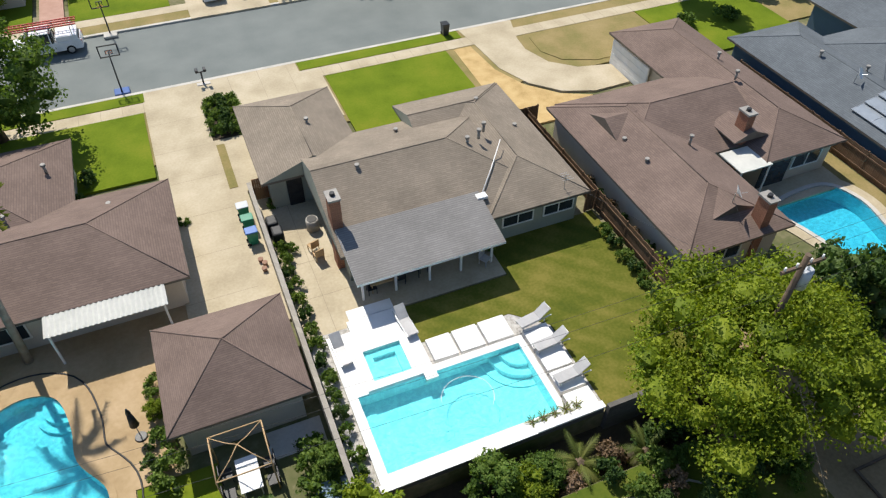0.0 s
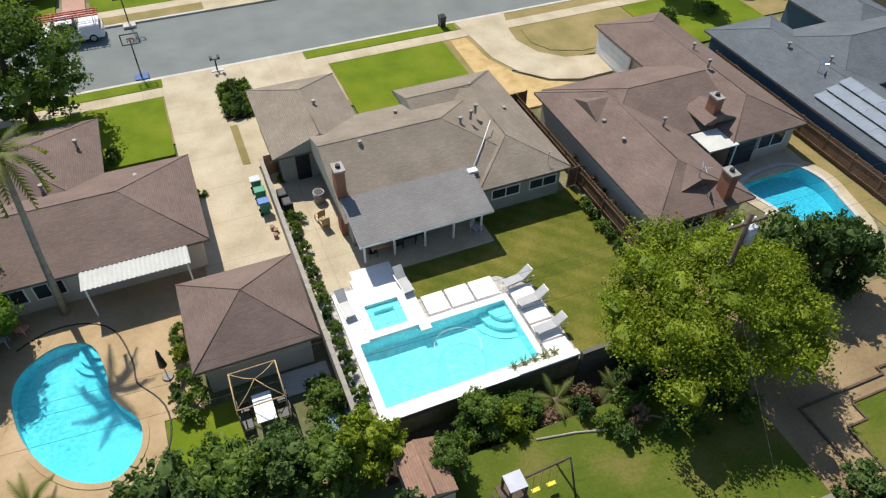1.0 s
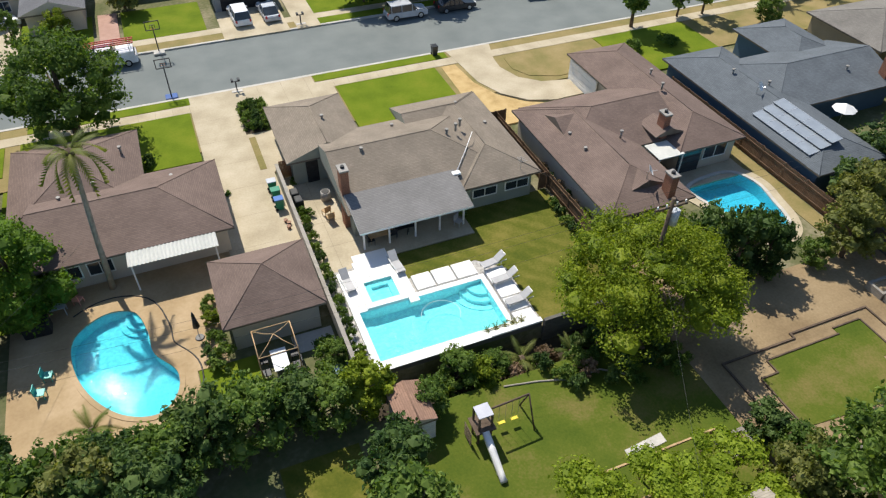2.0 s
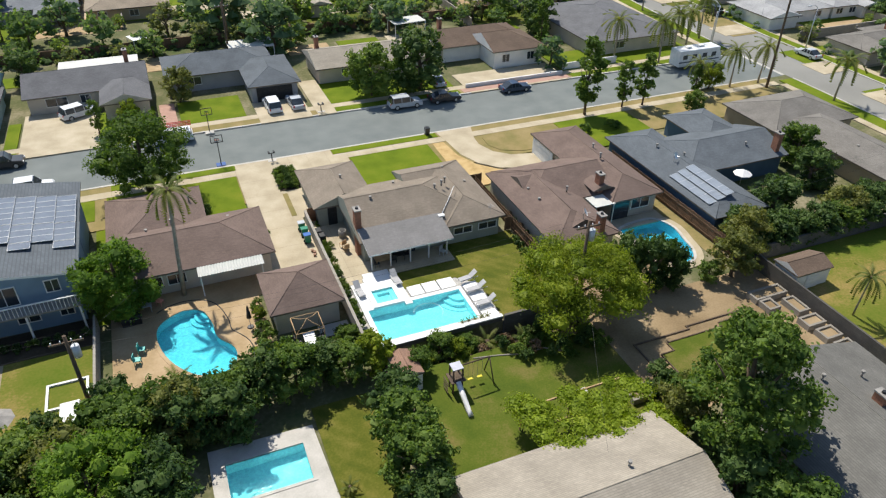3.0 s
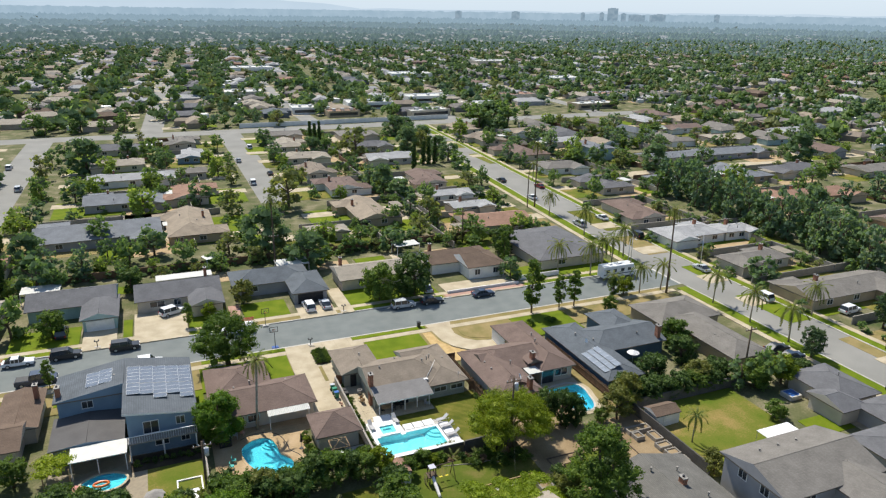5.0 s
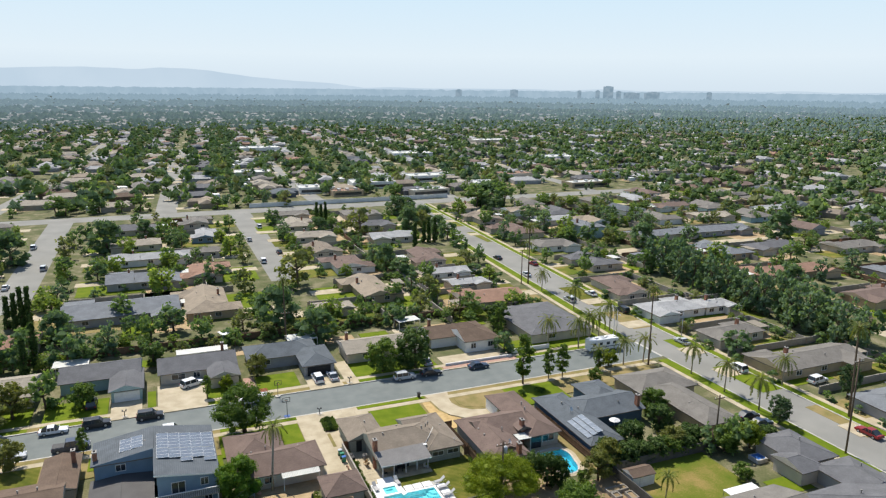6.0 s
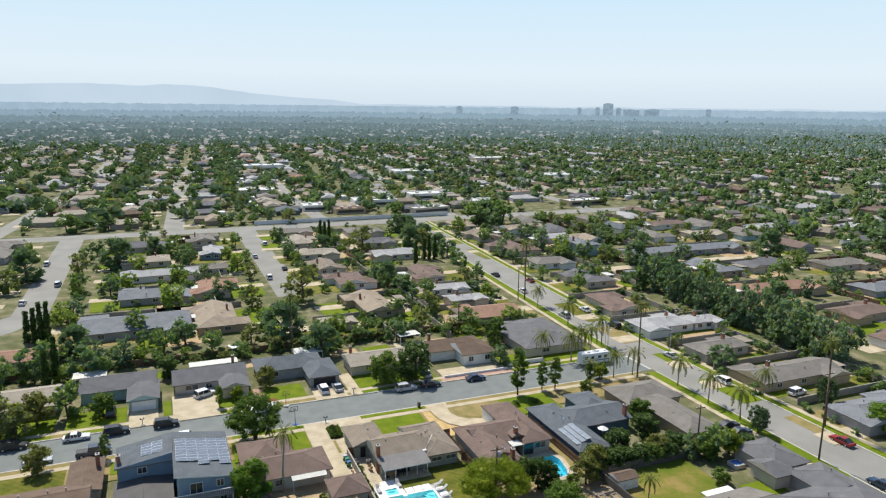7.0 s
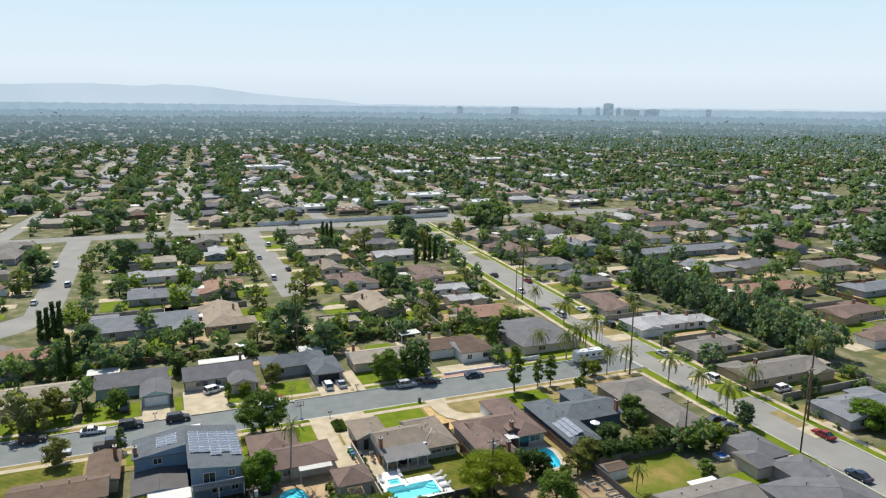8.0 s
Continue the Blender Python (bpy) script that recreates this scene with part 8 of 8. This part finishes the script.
mailboxes(4.1, 51.9)
mailboxes(13.2, 64.0, "white mailbox pair beside the driveway")
mailboxes(-30.0, 64.0)

# by the kidney pool and the small garage
um = thing("umbrella", "closed black patio umbrella in a round base", "umbrella", -3.5, 22.4, 0.08)
part("base", tube(bmesh.new(), (0, 0, 0), (0, 0, 0.08), 0.3, 0.26, 16), "black_metal", um)
part("pole", tube(bmesh.new(), (0, 0, 0.08), (0, 0, 2.3), 0.025, 0.025, 8), "steel", um)
cb = bmesh.new()
tube(cb, (0, 0, 1.05), (0, 0, 2.0), 0.22, 0.1, 10)
tube(cb, (0, 0, 2.0), (0, 0, 2.35), 0.12, 0.03, 10)
part("canopy", cb, "dark", um)
patio_chair(-10.4, 28.3, 150, 0.08, "pink", "red and white striped deck chair")
patio_table(-11.9, 27.8, 1.7, 0.8, 0.08, "silver_paint", "grey outdoor table in the shade")
g = thing("storage_box", "dark covered outdoor storage box", "box", -12.8, 26.6, 0.08)
part("cover", soft_box(-0.8, 0.8, -0.5, 0.5, 0, 1.0, 0.08), "dark", g)
for x, y in ((-12.2, 22.4), (-12.6, 21.2)):
    patio_chair(x, y, 80, 0.08, "teal", "teal plastic garden chair")
part_frame = thing("gazebo", "bare yellow gazebo frame without its cover", "gazebo", 0.7, 18.6)
for px, py in ((-1.15, -1.1), (1.15, -1.1), (1.15, 1.1), (-1.15, 1.1)):
    part("post", tube(bmesh.new(), (px, py, 0), (px, py, 2.25), 0.035, 0.035, 8), "timber", part_frame)
for a, b in (((-1.15, -1.1), (1.15, -1.1)), ((1.15, -1.1), (1.15, 1.1)), ((1.15, 1.1), (-1.15, 1.1)), ((-1.15, 1.1), (-1.15, -1.1))):
    part("rail", tube(bmesh.new(), (*a, 2.25), (*b, 2.25), 0.035, 0.035, 8), "timber", part_frame)
for a in ((-1.15, -1.1), (1.15, -1.1), (1.15, 1.1), (-1.15, 1.1)):
    part("rafter", bent_tube(bmesh.new(), [(*a, 2.25), (a[0] * 0.4, a[1] * 0.4, 2.45), (0, 0, 2.75)], [0.025] * 3, 6), "timber", part_frame)
patio_table(0.75, 18.3, 0.95, 1.7, 0.02, "trim", "white topped garden table under the bare frame")
for x, y, t in ((-0.2, 18.8, 90), (-0.2, 17.8, 90), (1.7, 18.7, 270), (1.7, 17.8, 270)):
    patio_chair(x, y, t, 0.02, "dark", "dark garden chair at the table")
slab("garden_path", rect(1.8, 4.4, 18.9, 20.4), -0.1, 0.03, "kerb", "pale stained concrete strip by the garage", "paving")
bx = thing("storage_box", "pale blue flat topped storage box", "box", 4.0, 16.2)
part("body", boxes((-0.75, 0.75, -0.45, 0.45, 0, 0.6)), "blue_wall", bx)
part("lid", soft_box(-0.8, 0.8, -0.5, 0.5, 0.6, 0.68, 0.02), "blue_wall", bx)
hose = thing("hose_reel", "coiled hose and small plant pots on the drive", "pots", 4.1, 30.6, 0.165)
for k, (px, py) in enumerate(((0, 0), (0.12, 0.45), (-0.05, 0.8))):
    part("pot", tube(bmesh.new(), (px, py, 0), (px, py, 0.25), 0.12, 0.16, 12), "roof_terracotta", hose)

# rear lot: shed, swing set, pole fence
house("small red brown roofed garden shed", [(5.6, 7.7, 10.2, 13.0, "y", "g", "g", 1.9)], "roof_terracotta", "stucco", pitch=0.35, inset=0.15, category="shed", name="shed", doors=[(7.2, 10.34, 0.8, 1.6, "-y", "trim")], windows=[])
house("brown roofed timber garden shed", [(43.7, 48.1, 9.0, 12.0, "x", "g", "g", 1.95)], "roof_dark_brown", "white_wall", pitch=0.4, inset=0.15, category="shed", name="shed", doors=[(45.9, 9.14, 1.6, 1.7, "-y", "trim")])
sw = thing("swing_set", "wooden swing set with a tower, slide and yellow swings", "swing set", 9.4, 9.4, 0.07)
for px in (0.2, 0.95):
    for py in (-0.4, 0.35):
        part("tower_post", boxes((px - 0.05, px + 0.05, py - 0.05, py + 0.05, 0, 2.35)), "pole_wood", sw)
part("platform", boxes((-0.05, 1.15, -0.65, 0.55, 1.2, 1.28)), "pole_wood", sw)
part("tower_roof", boxes((0.15, 1.0, -0.45, 0.4, 2.35, 2.42)), "light_cover", sw)
for k in range(5):
    part("rung", boxes((-0.3, -0.25, -0.5, 0.4, 0.2 + k * 0.25, 0.25 + k * 0.25)), "pole_wood", sw)
part("slide", bent_tube(bmesh.new(), [(0.5, -0.6, 1.25), (0.5, -1.6, 0.75), (0.5, -2.6, 0.2), (0.5, -3.1, 0.12)], [0.22] * 4, 6), "trim", sw)
part("beam", tube(bmesh.new(), (1.1, 0, 2.3), (3.4, 0.1, 2.3), 0.06, 0.06, 8), "pole_wood", sw)
for py in (-0.8, 1.0):
    part("leg", tube(bmesh.new(), (3.4, 0.1, 2.3), (3.5, py, 0), 0.05, 0.05, 8), "pole_wood", sw)
for px, m_ in ((1.8, "yellow"), (2.6, "yellow")):
    part("swing_seat", soft_box(px - 0.22, px + 0.22, -0.1, 0.1, 0.55, 0.6, 0.02), m_, sw)
    for sx in (-0.2, 0.2):
        part("chain", tube(bmesh.new(), (px + sx, 0, 0.6), (px + sx, 0.05, 2.3), 0.012, 0.012, 4), "steel", sw)
# timber edging round the dirt yard and raised beds
edge = bmesh.new()
for x0, x1, y0, y1 in ((25.9, 31.4, 8.35, 8.47), (25.78, 25.9, 1.0, 8.47), (31.4, 31.52, 8.35, 8.85), (31.52, 37.8, 8.73, 8.85), (37.8, 37.92, 5.0, 8.85), (27.2, 27.3, 3.0, 6.6), (27.3, 28.6, 6.6, 6.7), (28.5, 28.6, 6.7, 7.6), (28.6, 34.4, 7.6, 7.7), (34.4, 36.6, 8.1, 8.2), (36.6, 36.7, 5.2, 8.1)):
    box(edge, x0, x1, y0, y1, 0, 0.14)
tagged(part("timber_edging", edge, "pole_wood"), "dark timber edging round the lawn", "edging", kind="structure")


def raised_bed(x0, x1, y0, y1, label="pale block raised planting bed"):
    e = thing("raised_bed", label, "raised bed", x0, y0)
    w, d = x1 - x0, y1 - y0
    for r in ((0, w, 0, 0.2), (0, w, d - 0.2, d), (0, 0.2, 0.2, d - 0.2), (w - 0.2, w, 0.2, d - 0.2)):
        part("side", boxes((*r, 0, 0.6)), "block", e)
    part("earth", boxes((0.2, w - 0.2, 0.2, d - 0.2, 0, 0.45)), "dirt", e)


raised_bed(39.3, 42.9, 8.9, 10.2)
raised_bed(39.4, 40.7, 7.4, 8.8)
raised_bed(41.6, 42.9, 6.2, 8.3)
raised_bed(40.9, 42.9, 4.4, 5.7)
raised_bed(41.1, 42.9, 2.6, 4.0)
raised_bed(41.2, 42.9, 0.9, 2.2)
tagged(part("lawn_edging", bent_tube(bmesh.new(), [(12.6, 11.9, 0.1), (14.6, 11.5, 0.1), (16.6, 10.9, 0.1), (18.6, 10.9, 0.1), (20.4, 9.6, 0.1)], [0.06] * 5, 6), "block"), "pale curved stone edging of the rear lawn", "edging", kind="structure")
slab("stepping_slab", [(16.9, 5.0), (19.4, 5.2), (19.4, 5.8), (16.9, 5.6)], -0.05, 0.11, "kerb", "pale concrete slab in the rear lawn", "paving")
raised_bed(21.8, 23.6, 2.8, 4.2, "pale block planting bed by the pergola")
cn = thing("canopy", "white fabric shade canopy on thin posts", "canopy", 56.6, -0.3)
part("fabric", boxes((-2.8, 2.8, -1.2, 1.2, 2.35, 2.42)), "trim", cn)
for px in (-2.7, 2.7):
    for py in (-1.1, 1.1):
        part("post", tube(bmesh.new(), (px, py, 0), (px, py, 2.35), 0.04, 0.04, 6), "steel", cn)


def parasol(x, y, r, material, label):
    e = thing("parasol", label, "parasol", x, y)
    part("pole", tube(bmesh.new(), (0, 0, 0), (0, 0, 2.5), 0.03, 0.03, 8), "steel", e)
    bm = bmesh.new()
    bmesh.ops.create_cone(bm, cap_ends=True, segments=8, radius1=r, radius2=0.05, depth=0.5, matrix=Matrix.Translation((0, 0, 2.4)))
    part("canopy", bm, material, e)


parasol(52.6, 26.2, 1.05, "trim", "open white patio parasol")
parasol(-21.6, 16.4, 1.2, "vent_paint", "open grey patio parasol")
parasol(-30.2, 20.6, 1.0, "pink", "faded pink patio parasol")
raft = thing("pool_float", "orange inflatable ring floating in the pool", "pool float", -27.7, 23.3, 0.38)
part("ring", bent_tube(bmesh.new(), [(0.85 * math.cos(k * 0.3927), 0.5 * math.sin(k * 0.3927), 0.06) for k in range(17)], [0.17] * 17, 8), "orange", raft)
lf = thing("bed_frame", "white edged rectangular garden bed", "garden bed", -19.2, 18.2)
for r in ((0, 3.0, 0, 0.18), (0, 3.0, 2.7, 2.88), (0, 0.18, 0.18, 2.7), (2.82, 3.0, 0.18, 2.7)):
    part("edge", boxes((*r, 0, 0.2)), "trim", lf)
wb = thing("storage_box", "white low garden storage box", "box", -17.4, 17.2)
part("body", soft_box(-0.7, 0.7, -1.1, 1.1, 0, 0.55, 0.05), "trim", wb)
sp = thing("spa_tub", "small blue square garden spa", "spa", 69.0, 8.6)
part("body", soft_box(-1.1, 1.1, -1.1, 1.1, 0, 0.75, 0.06), "kerb", sp)
part("water", boxes((-0.85, 0.85, -0.85, 0.85, 0.7, 0.76)), "blue_bin", sp)


# ---- utility poles, wires and lamps ----
def utility_pole(x, y, h, label, can=True):
    e = thing("utility_pole", label, "utility pole", x, y)
    part("shaft", tube(bmesh.new(), (0, 0, 0), (0, 0, h), 0.17, 0.12, 10), "pole_wood", e)
    part("crossarm", boxes((-1.1, 1.1, -0.06, 0.06, h - 0.7, h - 0.56)), "pole_wood", e)
    for sx in (-0.95, -0.35, 0.35, 0.95):
        part("insulator", tube(bmesh.new(), (sx, 0, h - 0.56), (sx, 0, h - 0.36), 0.05, 0.04, 8), "trim", e)
    if can:
        c = part("transformer", tube(bmesh.new(), (0.42, 0, h - 2.0), (0.42, 0, h - 1.0), 0.27, 0.27, 14), "silver_paint", e)
        part("bushing", tube(bmesh.new(), (0.42, 0, h - 1.0), (0.42, 0, h - 0.8), 0.05, 0.04, 6), "trim", c)


def wire(a, b, sag, name="wire"):
    pts = [Vector(a).lerp(Vector(b), k / 12) - Vector((0, 0, sag * 4 * (k / 12) * (1 - k / 12))) for k in range(13)]
    return tagged(part(name, bent_tube(bmesh.new(), pts, [0.007] * 13, 4), "black_metal"), "thin dark overhead power line", "wire", "overhead wires")


utility_pole(23.2, 13.6, 10.0, "wooden utility pole with a grey transformer behind the tree")
utility_pole(-15.9, 17.0, 7.6, "wooden utility pole with a grey transformer")
utility_pole(66.0, 15.3, 9.5, "wooden utility pole behind the gardens", False)
utility_pole(84.9, 4.7, 17.5, "tall dark wooden utility pole on the verge", False)
utility_pole(84.2, 119.5, 11.0, "wooden utility pole beside the side street", False)
utility_pole(4.6, 90.0, 9.0, "wooden utility pole behind the houses", False)
utility_pole(52.0, 95.0, 9.0, "wooden utility pole behind the houses", False)
utility_pole(-48.0, 17.5, 8.5, "wooden utility pole behind the gardens", False)
for sx in (-0.95, 0.35, 0.95):
    wire((23.2 + sx * 0.1, 13.6 + sx, 9.6), (-15.9, 17.0 + sx, 7.2), 0.7)
    wire((23.2, 13.6 + sx, 9.6), (66.0, 15.3 + sx, 9.1), 0.7)
    wire((-15.9, 17.0 + sx, 7.2), (-48.0, 17.5 + sx, 8.1), 0.6)
wire((23.2, 13.6, 8.0), (21.6, 27.9, 3.4), 0.3)
wire((23.2, 13.6, 7.0), (28.9, 22.3, 4.0), 0.2)
wire((23.2, 13.6, 6.8), (15.0, -3.0, 4.4), 0.3)
wire((-15.9, 17.0, 6.6), (-9.0, 30.5, 3.4), 0.3)


def street_lamp(x, y, turn):
    e = thing("street_lamp", "grey street lamp with a curved arm", "street lamp", x, y, 0.1, turn)
    part("column", tube(bmesh.new(), (0, 0, 0), (0, 0, 7.4), 0.1, 0.06, 10), "steel", e)
    part("arm", bent_tube(bmesh.new(), [(0, 0, 7.3), (0, 0.8, 7.8), (0, 1.8, 7.9)], [0.045, 0.04, 0.035], 8), "steel", e)
    part("lamp_head", soft_box(-0.14, 0.14, 1.7, 2.3, 7.8, 7.95, 0.05), "silver_paint", e)


street_lamp(82.2, 66.5, 0)
street_lamp(79.5, 64.0, 180)
street_lamp(97.0, 60.0, 90)


# ---- patio covers behind the houses across the street ----
patio_cover("white metal patio cover behind a grey house", 8.0, 89.0, 7.0, 4.5, 0, "white_roof")
patio_cover("pale patio cover along the back of a house", -14.5, 88.2, 11.0, 3.2, 0, "white_roof")
patio_cover("small white garden canopy", -8.4, 98.4, 3.0, 3.0, 20, "trim")
patio_cover("pale patio cover beside a far house", -41.0, 90.0, 7.0, 4.0, 0, "white_roof")
patio_cover("white carport roof by a far driveway", 36.0, 92.5, 6.0, 3.6, 5, "white_roof")
